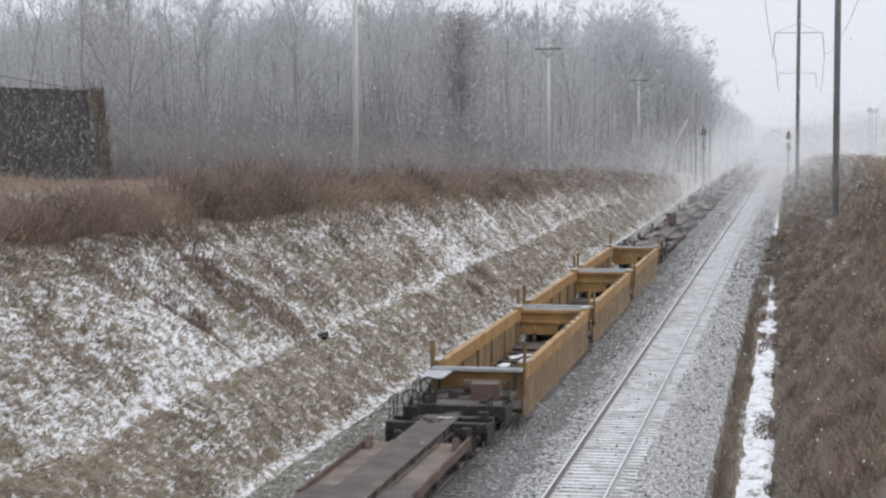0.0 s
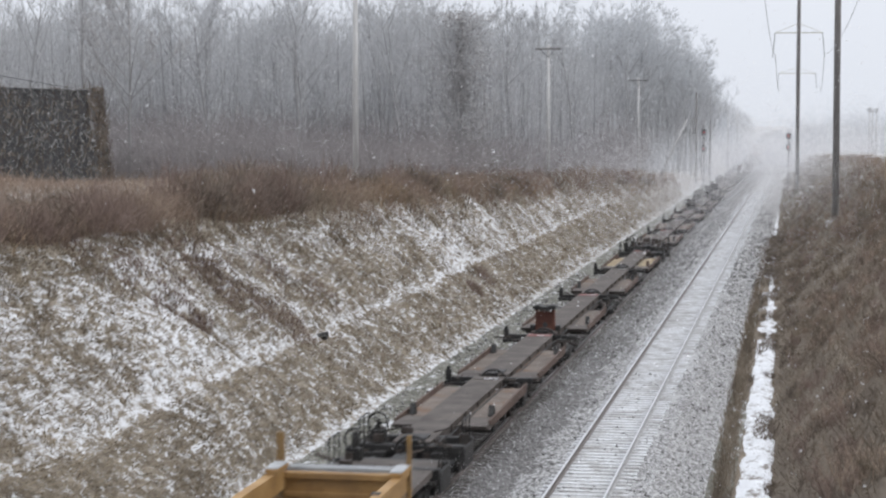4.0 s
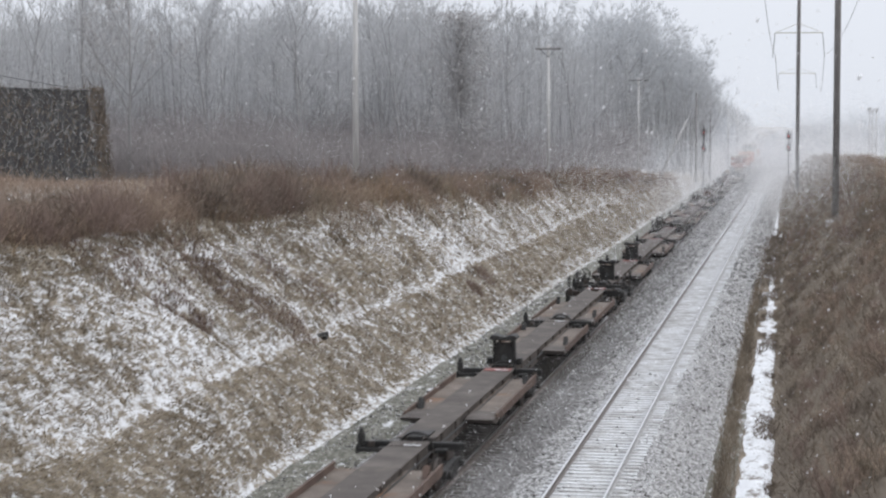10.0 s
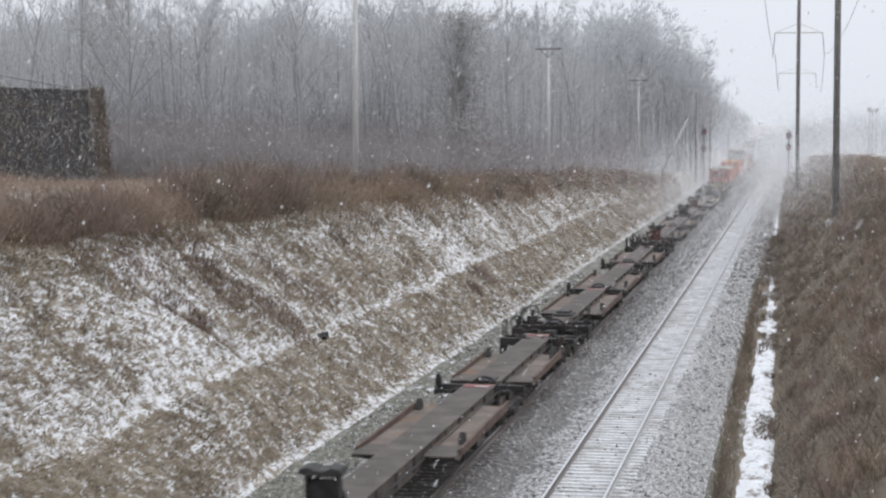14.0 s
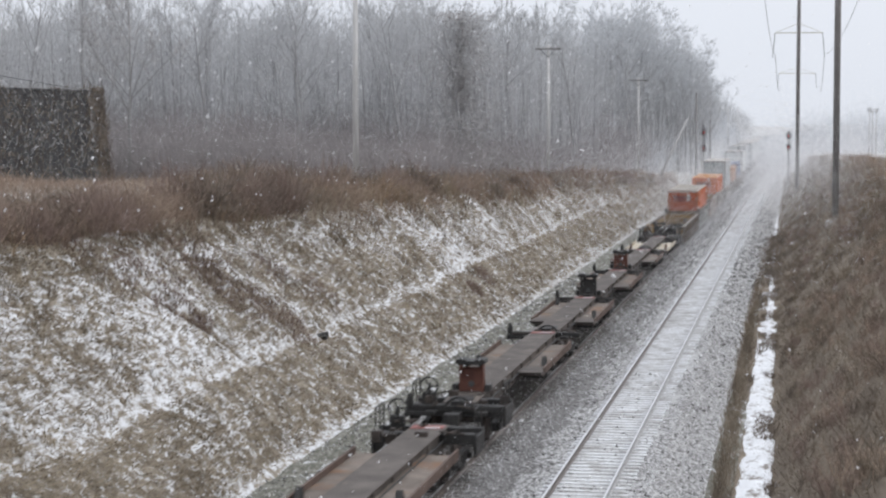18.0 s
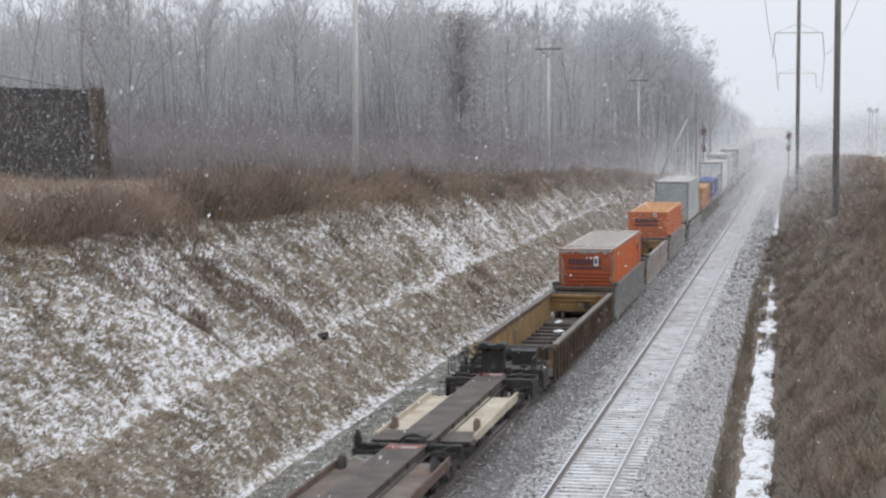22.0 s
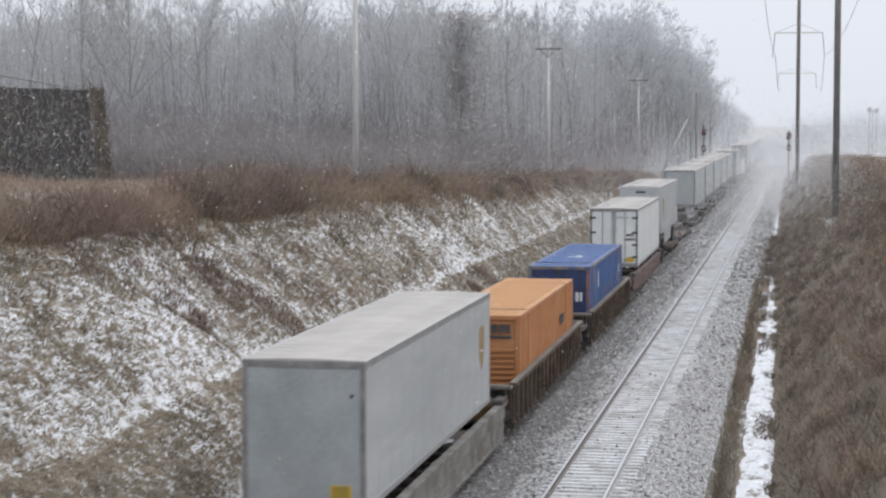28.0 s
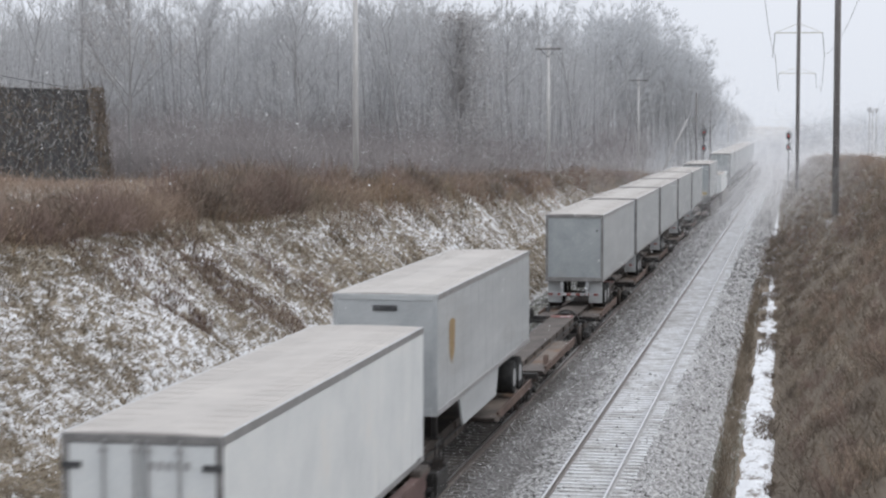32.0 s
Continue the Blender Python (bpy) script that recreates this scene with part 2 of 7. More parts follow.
M_DARK = material("dark_rubbery_trim", [(0.03, 0.03, 0.032), (0.05, 0.05, 0.052), (0.08, 0.08, 0.08)], 3, 0.7, 0, 0.1, 30)
M_LABEL = material("yellow_label", [(0.465, 0.302, 0.024), (0.510, 0.338, 0.032), (0.540, 0.360, 0.048)], 3, 0.6, 0, 0, 30)
M_BROWN = material("brown_gold_mark", [(0.20, 0.13, 0.06), (0.27, 0.18, 0.08), (0.35, 0.25, 0.11)], 3, 0.6, 0, 0, 30)
M_SNOW = material("fresh_snow", [(0.64, 0.655, 0.68), (0.71, 0.722, 0.742), (0.80, 0.81, 0.828)], 2.0, 0.85, 0, 0.4, 25, world_space=True)
M_FLAKE = material("snowflake", [(0.92, 0.92, 0.93), (0.94, 0.94, 0.95), (0.95, 0.95, 0.96)], 1, 0.9, 0, 0, 5, translucent=0.45)
M_RAIL = material("rail_steel", [(0.10, 0.085, 0.075), (0.16, 0.13, 0.115), (0.24, 0.21, 0.19)], 3.0, 0.45, 0.6, 0.1, 40, world_space=True)
M_TIE = material("snow_dusted_tie", [(0.27, 0.255, 0.24), (0.40, 0.39, 0.385), (0.55, 0.555, 0.56)], 1.6, 0.9, 0, 0.4, 25,
                 per_object=1, stains=(0.64, 0.65, 0.665), stain_scale=1.4, stain_cut=(0.42, 0.56))
M_OLDTIE = material("dark_oily_tie", [(0.05, 0.045, 0.04), (0.09, 0.08, 0.072), (0.14, 0.125, 0.11)], 1.6, 0.9, 0, 0.4, 25, per_object=1)
# weathered wood, paled further to imitate haze
M_POLE = material("weathered_pale_wood_pole", [(0.36, 0.352, 0.347), (0.45, 0.442, 0.435), (0.54, 0.532, 0.525)], 2.0, 0.9, 0, 0.4, 30, stretch=(3, 3, 0.3))
# treated wood, its dark colour raised for the haze before it
M_DARKPOLE = material("dark_treated_wood_pole", [(0.135, 0.127, 0.124), (0.20, 0.19, 0.186), (0.28, 0.267, 0.262)], 2.0, 0.9, 0, 0.4, 30, stretch=(3, 3, 0.3))
# bark and twigs of the woods: distance haze put into paler colours
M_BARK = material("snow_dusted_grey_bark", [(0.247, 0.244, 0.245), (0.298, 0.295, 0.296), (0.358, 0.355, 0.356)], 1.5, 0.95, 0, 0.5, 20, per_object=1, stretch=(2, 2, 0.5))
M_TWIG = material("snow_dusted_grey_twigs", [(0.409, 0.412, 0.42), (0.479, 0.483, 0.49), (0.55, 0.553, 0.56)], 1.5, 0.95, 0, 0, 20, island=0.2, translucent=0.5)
M_GRASS = material("dry_tan_grass", [(0.155, 0.126, 0.093), (0.275, 0.228, 0.171), (0.43, 0.372, 0.29)], 0.5, 0.95, 0, 0, 3, island=0.28, translucent=0.4, world_space=True)
M_BROWNGRASS = material("dull_brown_grass", [(0.119, 0.095, 0.073), (0.197, 0.160, 0.123), (0.321, 0.270, 0.211)], 0.7, 0.95, 0, 0, 3, island=0.24, world_space=True, translucent=0.35, stretch=(1.3, 0.15, 1.3))
M_TANPAN = material("yellowish_tan_pan_floor", [(0.20, 0.15, 0.09), (0.31, 0.245, 0.155), (0.40, 0.33, 0.22)], 0.9, 0.8, 0.0, 0.3, 30,
                    per_object=1, stains=(0.20, 0.12, 0.07), stain_scale=0.7, stain_cut=(0.56, 0.72))
M_BRUSH = material("reddish_brown_brush", [(0.168, 0.123, 0.099), (0.286, 0.215, 0.168), (0.448, 0.358, 0.274)], 0.35, 0.95, 0, 0, 3, island=0.14, translucent=0.35, world_space=True)
M_DARKBRUSH = material("dark_grey_brown_brush", [(0.097, 0.077, 0.064), (0.161, 0.132, 0.108), (0.259, 0.217, 0.178)], 0.6, 0.95, 0, 0, 3, island=0.15, world_space=True, stretch=(1.3, 0.2, 1.3))
M_CONCRETE = material("grey_concrete", [(0.28, 0.27, 0.26), (0.36, 0.35, 0.34), (0.44, 0.43, 0.42)], 2.5, 0.9, 0, 0.3, 30)
M_SHED = material("dark_weathered_boards", [(0.06, 0.06, 0.062), (0.095, 0.095, 0.098), (0.14, 0.14, 0.143)], 1.0, 0.9, 0, 0.3, 20, stretch=(1, 1, 0.2), per_object=1)
M_SIGNAL = material("black_signal_paint", [(0.015, 0.015, 0.016), (0.03, 0.03, 0.03), (0.05, 0.05, 0.05)], 3, 0.6, 0, 0.1, 30)
M_CABLE = material("dull_cable", [(0.10, 0.10, 0.105), (0.15, 0.15, 0.155), (0.2, 0.2, 0.205)], 3, 0.6, 0.3, 0, 30)
# pylon arms, lightened so they fade as in haze
M_HAZYARM = material("pale_galvanised_arm", [(0.46, 0.44, 0.37), (0.56, 0.54, 0.46), (0.66, 0.64, 0.56)], 3, 0.6, 0.2, 0.1, 30)

# a red signal lamp gives off light
M_REDLAMP = bpy.data.materials.new("red_signal_lamp")
M_REDLAMP.use_nodes = True
M_REDLAMP.node_tree.nodes["Principled BSDF"].inputs["Base Color"].default_value = (0.5, 0.03, 0.03, 1)
M_REDLAMP.node_tree.nodes["Principled BSDF"].inputs["Emission Color"].default_value = (1, 0.12, 0.12, 1)
M_REDLAMP.node_tree.nodes["Principled BSDF"].inputs["Emission Strength"].default_value = 0.5

# ---- building helpers ----


def box(bm, x0, x1, y0, y1, z0, z1, taper=0.0):
    """A box into bm; taper pulls the top in along x and y."""
    vs = [bm.verts.new(p) for p in ((x0, y0, z0), (x1, y0, z0), (x1, y1, z0), (x0, y1, z0),
                                    (x0 + taper, y0 + taper, z1), (x1 - taper, y0 + taper, z1), (x1 - taper, y1 - taper, z1), (x0 + taper, y1 - taper, z1))]
    for f in ((3, 2, 1, 0), (4, 5, 6, 7), (0, 1, 5, 4), (1, 2, 6, 5), (2, 3, 7, 6), (3, 0, 4, 7)):
        bm.faces.new([vs[i] for i in f])
    return vs


def tube(bm, a, b, r0, r1=None, n=8, caps=True):
    """A tapered round bar from a to b."""
    a, b = Vector(a), Vector(b)
    r1 = r0 if r1 is None else r1
    q = (b - a).to_track_quat("Z", "Y")
    rings = []
    for c, r in ((a, r0), (b, r1)):
        rings.append([bm.verts.new(c + q @ Vector((r * math.cos(2 * math.pi * i / n), r * math.sin(2 * math.pi * i / n), 0))) for i in range(n)])
    for i in range(n):
        f = bm.faces.new((rings[0][i], rings[0][(i + 1) % n], rings[1][(i + 1) % n], rings[1][i]))
        f.smooth = n > 6
    if caps:
        bm.faces.new(rings[0][::-1])
        bm.faces.new(rings[1])


def prism(bm, outline, y0, y1, axis="y"):
    """A closed outline of (u, v) pairs swept from y0 to y1 along an axis: y sweeps (x, z) outlines, x sweeps (y, z) outlines."""
    def at(u, v, s):
        return (u, s, v) if axis == "y" else (s, u, v)
    r0 = [bm.verts.new(at(u, v, y0)) for u, v in outline]
    r1 = [bm.verts.new(at(u, v, y1)) for u, v in outline]
    k = len(outline)
    for i in range(k):
        bm.faces.new((r0[i], r0[(i + 1) % k], r1[(i + 1) % k], r1[i]))
    bm.faces.new(r0[::-1])
    bm.faces.new(r1)


def mesh_of(name, bm, mat, bevel=0.0):
    if bevel:
        bmesh.ops.bevel(bm, geom=list(bm.edges), offset=bevel, segments=1, affect="EDGES", clamp_overlap=True)
    bmesh.ops.recalc_face_normals(bm, faces=list(bm.faces))
    me = bpy.data.meshes.new(name)
    bm.to_mesh(me)
    bm.free()
    me.materials.append(mat)
    return me


def part(name, bm, mat, parent, label="", bevel=0.0):
    ob = new(name, mesh_of(name, bm, mat, bevel))
    ob.parent = parent
    if label:
        ob["label"] = label
    return ob


def share(ob, x=0.0, y=0.0, z=0.0, parent=None):
    """Another part on the same mesh, shifted in its parent's space."""
    o = new(ob.name.split(".")[0], ob.data)
    o.parent = parent or ob.parent
    o.location = (x, y, z)
    if "label" in ob:
        o["label"] = ob["label"]
    return o


def thing(name, label, category, group="", kind=""):
    return tagged(new(name), label, category, group, kind)


def soup(name, verts, faces, mat):
    """One mesh from numpy arrays of vertices and equal-sized faces."""
    me = bpy.data.meshes.new(name)
    k = faces.shape[1]
    me.vertices.add(len(verts))
    me.vertices.foreach_set("co", np.ascontiguousarray(verts, dtype=np.float32).ravel())
    me.loops.add(faces.size)
    me.loops.foreach_set("vertex_index", np.ascontiguousarray(faces, dtype=np.int32).ravel())
    me.polygons.add(len(faces))
    me.polygons.foreach_set("loop_start", np.arange(0, faces.size, k, dtype=np.int32))
    me.update(calc_edges=True)
    me.materials.append(mat)
    return new(name, me)


def blades(name, base, up, width, mat, rng):
    """Thin upright triangles: base points, tip offsets, base widths."""
    k = len(base)
    a = rng.uniform(0, math.pi, k)
    side = np.stack([np.cos(a), np.sin(a) * 0.6, np.zeros(k)], 1) * (width / 2)[:, None]
    v = np.stack([base - side, base + side, base + up], 1).reshape(-1, 3)
    return soup(name, v, np.arange(3 * k).reshape(-1, 3), mat)


def smooth_step(a, b, x):
    t = np.clip((x - a) / (b - a), 0, 1)
    return t * t * (3 - 2 * t)


# ---- the lie of the land: a cutting with two tracks ----
TRAIN_X, TRACK_X = -9.72, -5.47
LEFT_TOE = -14.7


def lattice(i, j, seed):
    v = np.sin(i * 127.1 + j * 311.7 + seed * 74.7) * 43758.5453
    return 2 * (v - np.floor(v)) - 1


def rough(x, y, s, seed=0.0):
    """Smooth irregular lumps between -1 and 1, about 2 / s metres across."""
    ca, sa = math.cos(0.7 + seed), math.sin(0.7 + seed)
    x, y = np.asarray(x, float) * s * 0.5, np.asarray(y, float) * s * 0.5
    u, v = x * ca + y * sa + seed * 3.1, y * ca - x * sa + seed * 1.7
    i, j = np.floor(u), np.floor(v)
    a, b = u - i, v - j
    a, b = a * a * (3 - 2 * a), b * b * (3 - 2 * b)
    lo = lattice(i, j, seed) * (1 - a) + lattice(i + 1, j, seed) * a
    hi = lattice(i, j + 1, seed) * (1 - a) + lattice(i + 1, j + 1, seed) * a
    return lo * (1 - b) + hi * b


def left_top(y):
    return np.interp(y, [-700, 0, 50, 90, 138, 237, 330, 500], [6.2, 6.2, 5.9, 5.4, 4.3, 1.9, 1.0, 0.8])


def right_toe(y):
    return np.interp(y, [-700, 50, 90, 220, 330, 600], [-0.55, -0.6, -0.9, -2.0, -3.0, -3.2])


def ground_z(x, y):
    x, y = np.asarray(x, float), np.asarray(y, float)
    z = np.full(np.broadcast(x, y).shape, -0.95)
    # ballast shoulders and ditch on the right
    rt = right_toe(y)
    z = np.where(x > -2.6, -0.80 - 0.17 * smooth_step(rt - 1.5, rt - 1.0, x), z)
    rise = np.maximum(0, (x - rt)) * 0.88
    top_r = np.interp(y, [-700, 60, 150, 260, 400], [6.0, 6.0, 5.8, 4.2, 2.5])
    z = np.where(x > rt, -0.97 + np.minimum(rise, top_r + 0.97) + np.minimum(1, np.maximum(0, x - rt)) * (0.16 * rough(x * 1.5, y * 0.13, 0.9, 2.0) + 0.10 * rough(x * 1.5, y * 0.12, 2.2, 6.4)), z)
    # service strip and bank on the left
    z = np.where(x < -12.6, -0.74 + 0.05 * rough(x, y, 1.5, 3.0), z)
    lt = left_top(y)
    d = np.maximum(0, LEFT_TOE - x)
    face = -0.72 + d * 0.92
    lump = (0.22 * rough(x, y, 0.55, 1.0) + 0.10 * rough(x, y, 1.7, 4.0)) * np.minimum(1, d * 0.6)
    lump = lump - 0.22 * np.exp(-((d - 2.75) / 0.4) ** 2)
    # two shallow gullies running down the bank
    lump = lump - 0.35 * (np.exp(-((y - 64.6 + 1.14 * d) / 0.45) ** 2) * (d > 1.6) + np.exp(-((y - 65.2) / 0.5) ** 2) * (d > 4.0)) - 0.3 * np.exp(-((y - 110.0 + 1.75 * d) / 0.7) ** 2) * (d > 2.8)
    bank = np.minimum(face, lt + 0.03 * np.maximum(0, d - 7))
    bank = np.minimum(bank, lt + 0.5) + lump
    z = np.where(x < LEFT_TOE, bank, z)
    return z


def axis_points(*spans):
    out = []
    for a, b, s in spans:
        out += list(np.arange(a, b, s))
    return np.array(out + [spans[-1][1]])


gx = axis_points((-900, -120, 60), (-120, -32, 4), (-32, -23, 0.5), (-23, -12, 0.3), (-12, -4.2, 0.8), (-4.2, 10, 0.35), (10, 60, 5), (60, 900, 60))
gy = axis_points((-800, 30, 30), (30, 140, 0.4), (140, 260, 0.8), (260, 420, 4), (420, 2400, 60))
GX, GY = np.meshgrid(gx, gy)
GZ = ground_z(GX, GY)
gi = np.arange(GX.size).reshape(GX.shape)
quads = np.stack([gi[:-1, :-1], gi[:-1, 1:], gi[1:, 1:], gi[1:, :-1]], -1).reshape(-1, 4)

# ---- ground, ballast and track ----
TURF = [(0.13, 0.109, 0.085), (0.225, 0.192, 0.152), (0.35, 0.308, 0.252)]
M_TURF = material("dead_turf_with_little_snow", TURF, 1.5, 0.95, 0, 0.6, 9, world_space=True, stretch=(1.3, 0.6, 1.3), stains=SNOW, stain_scale=3.7, stain_cut=(0.515, 0.60))
M_HALF = material("dead_turf_half_under_snow", TURF, 1.5, 0.95, 0, 0.6, 9, world_space=True, stretch=(1.3, 0.6, 1.3), stains=SNOW, stain_scale=3.7, stain_cut=(0.435, 0.545))
M_DRIFT = material("snow_with_turf_showing", TURF, 1.5, 0.95, 0, 0.6, 9, world_space=True, stretch=(1.3, 0.6, 1.3), stains=SNOW, stain_scale=3.7, stain_cut=(0.42, 0.54))
M_BROWN_EARTH = material("dull_brown_bank_soil", [(0.096, 0.076, 0.059), (0.158, 0.130, 0.101), (0.243, 0.202, 0.158)], 1.0, 0.95, 0, 0.6, 9, world_space=True, stretch=(1, 0.12, 1), stains=SNOW, stain_scale=0.9, stain_cut=(0.66, 0.78))
M_STRIP = material("gritty_mossy_strip", [(0.075, 0.074, 0.06), (0.15, 0.146, 0.122), (0.27, 0.262, 0.235)], 5.0, 0.95, 0, 0.7, 14, world_space=True, stretch=(1.4, 0.5, 1), stains=SNOW, stain_scale=1.3, stain_cut=(0.57, 0.64), contrast=1.4)
M_BALLAST = material("snow_dusted_ballast", [(0.08, 0.076, 0.074), (0.276, 0.268, 0.263), (0.551, 0.544, 0.541)], 9.0, 0.95, 0, 1.0, 45, world_space=True,
                     stains=(0.62, 0.63, 0.64), stain_scale=10.0, stain_cut=(0.53, 0.64), contrast=2.3)
M_STONE = material("grey_ballast_stone", [(0.17, 0.165, 0.162), (0.31, 0.304, 0.30), (0.62, 0.618, 0.615)], 4, 0.95, 0, 0, 20, island=0.9, world_space=True)



def snow_cover(x, y):
    """How much of the left bank's turf lies under snow, 0 to 1."""
    d = LEFT_TOE - x
    upper = 0.57 + 0.17 * rough(x, y, 0.5, 8.0) + 0.30 * rough(x * 1.2, y * 0.45, 1.6, 5.0) + 0.16 * rough(x * 1.2, y * 0.45, 4.0, 6.0)
    upper = upper + 0.07 * np.exp(-((y - 56 - 1.0 * d) / 3.0) ** 2) - 0.7 * np.exp(-((y - 64.6 + 1.14 * d) / 0.3) ** 2) - 0.7 * np.exp(-((y - 65.2) / 0.5) ** 2) * (d > 4.0) - 0.5 * np.exp(-((y - 74.5 + 1.8 * d) / 1.2) ** 2) * (d > 2.9) * (d < 5.0) + 0.38 * np.exp(-((y - 108 + 1.3 * d) / 5.5) ** 2) - 0.22 * np.exp(-((y - 83) / 7.0) ** 2)
    lower = 0.26 + 0.18 * rough(x, y, 0.9, 1.0)
    c = np.where(d > 2.6, upper, lower)
    c = np.maximum(c, (0.70 + 0.3 * rough(x * 0, y, 0.55, 2.0)) * np.exp(-((d - 2.75 - 0.2 * rough(x * 0, y, 0.8, 2.0)) / (0.24 + 0.1 * rough(x * 0, y, 1.3, 3.0))) ** 4))
    c = np.where(d < 0.45 + 0.35 * rough(x * 0, y, 0.6, 4.0), 0.62 + 0.3 * rough(x, y, 1.2, 4.4), c)
    return np.clip(c - np.where(d > 6.2, 0.35, 0), 0, 1)


ground = soup("ground", np.stack([GX, GY, GZ], -1).reshape(-1, 3), quads, M_TURF)
for m_ in (M_HALF, M_DRIFT, M_BROWN_EARTH, M_STRIP, M_SNOW):
    ground.data.materials.append(m_)
cx, cy = GX.ravel()[quads].mean(1), GY.ravel()[quads].mean(1)
cov = snow_cover(cx, cy) + np.random.default_rng(3).normal(0, 0.14, len(cx))
slot = np.where(cov > 0.80, 2, np.where(cov > 0.38, 1, 0))
slot = np.where(cx < LEFT_TOE - 0.9 - (left_top(cy) + 0.72) / 0.92, 0, slot)
slot = np.where(cx > LEFT_TOE, 4, slot)
slot = np.where(cx > right_toe(cy) - 1.15, 3, slot)
# beyond 345 m one half-snowy turf tone, picked to match the haze
slot = np.where(cy > 345, 1, slot)
ground.data.polygons.foreach_set("material_index", slot.astype(np.int32))
ground.data.polygons.foreach_set("use_smooth", np.ones(len(quads), dtype=bool))
tagged(ground, "snow-patched dead turf of a railway cutting", "ground", kind="structure")

bed_bm = bmesh.new()
prism(bed_bm, [(-12.75, -0.78), (-11.55, -0.19), (-3.75, -0.19), (-2.35, -0.85), (-2.6, -1.4), (-12.6, -1.4)], -750, 900)
bed = tagged(new("ballast", mesh_of("ballast", bed_bm, M_BALLAST)), "grey crushed stone ballast dusted with snow", "ballast", kind="structure")

# the stretch beside and under the train, overlaid with darker, less snowy ballast
M_DARKBALLAST = material("wet_dark_ballast", [(0.055, 0.052, 0.051), (0.145, 0.139, 0.136), (0.28, 0.272, 0.268)], 9.0, 0.85, 0, 1.0, 30, world_space=True,
                 stains=(0.40, 0.395, 0.39), stain_scale=9.0, stain_cut=(0.58, 0.70), contrast=1.7)
bm = bmesh.new()
ring_old = None
for i in range(900):
    yv = 30 + 0.4 * i
    xr = -7.3 + 0.25 * noise.noise(Vector((yv * 0.4, 0, 0))) + 0.35 * noise.noise(Vector((yv * 1.7, 4, 0))) + random.uniform(-0.12, 0.12)
    ring = [bm.verts.new((q, yv, zz)) for q, zz in ((-12.74 + 0.12 * noise.noise(Vector((yv * 0.8, 2, 0))), -0.768), (-11.56, -0.186), (-10.0, -0.186), (-8.6, -0.186), (xr, -0.186))]
    if ring_old:
        for a, b, c_, d_ in zip(ring_old, ring_old[1:], ring[1:], ring):
            bm.faces.new((a, b, c_, d_))
    ring_old = ring
sw = random.Random(4)
for j in range(9):                       # thinning out towards the clear track
    for i in range(760):
        if sw.random() < (0.9 - 0.095 * j):
            x0, y0 = -7.6 + 0.16 * j + sw.uniform(-0.1, 0.1), 34 + 0.26 * i * (1 + i / 900) + sw.uniform(-0.1, 0.1)
            r_ = sw.uniform(0.035, 0.09) * (1 + i / 500)
            q0 = sw.uniform(0, 6.28)
            bm.faces.new([bm.verts.new((x0 + r_ * math.cos(q0 + k) * sw.uniform(0.7, 1.2), y0 + r_ * 1.3 * math.sin(q0 + k) * sw.uniform(0.7, 1.2), -0.184 + 0.0004 * j)) for k in (0, 1.26, 2.5, 3.8, 5.0)])
tagged(new("swept_ballast", mesh_of("swept_ballast", bm, M_DARKBALLAST)), "darker, less snowy ballast beside the train", "ballast", kind="structure")

rng = np.random.default_rng(5)


def stone_soup(name, x0, x1, y0, y1, count, z_of):
    y = y0 * (y1 / y0) ** rng.uniform(0, 1, count)
    x = rng.uniform(x0, x1, count)
    keep = (abs(abs(x - TRACK_X) - 0.75) > 0.12) & ((abs(x - TRACK_X) > 1.3) | (y < 75))
    x, y = x[keep], y[keep]
    k = len(x)
    c = np.stack([x, y, z_of(x)], 1)
    corners = rng.normal(0, 1, (k, 4, 3))
    corners += np.array([[1, 0, -.4], [-.6, .9, -.4], [-.6, -.9, -.4], [0, 0, 1.0]])
    corners *= (rng.uniform(0.018, 0.04, k) * np.clip(y / 60, 1, 2.4))[:, None, None] * np.array([1, 1, 0.7])
    v = (c[:, None, :] + corners).reshape(-1, 3)
    f = (np.arange(k)[:, None, None] * 4 + np.array([[0, 1, 2], [0, 3, 1], [1, 3, 2], [2, 3, 0]])).reshape(-1, 3)
    return soup(name, v, f, M_STONE)


stones = stone_soup("ballast_stones", -12.2, -2.6, 40, 220, 34000, lambda x: np.where(x < -11.55, -0.19 - (-11.55 - x) * 0.49, np.where(x > -3.75, -0.19 - (x + 3.75) * 0.47, -0.19)))
tagged(stones, "loose grey ballast stones beside the rails", "stones", kind="stuff")

RAIL = [(-0.07, -0.17), (0.07, -0.17), (0.07, -0.155), (0.012, -0.13), (0.012, -0.045), (0.036, -0.035), (0.036, 0.0), (-0.036, 0.0), (-0.036, -0.035), (-0.012, -0.045), (-0.012, -0.13), (-0.07, -0.155)]

grit = stone_soup("strip_stones", -14.7, -12.5, 42, 130, 3200, lambda x: np.full(len(x), -0.73))
tagged(grit, "loose grit and stones on the strip below the bank", "stones", kind="stuff")


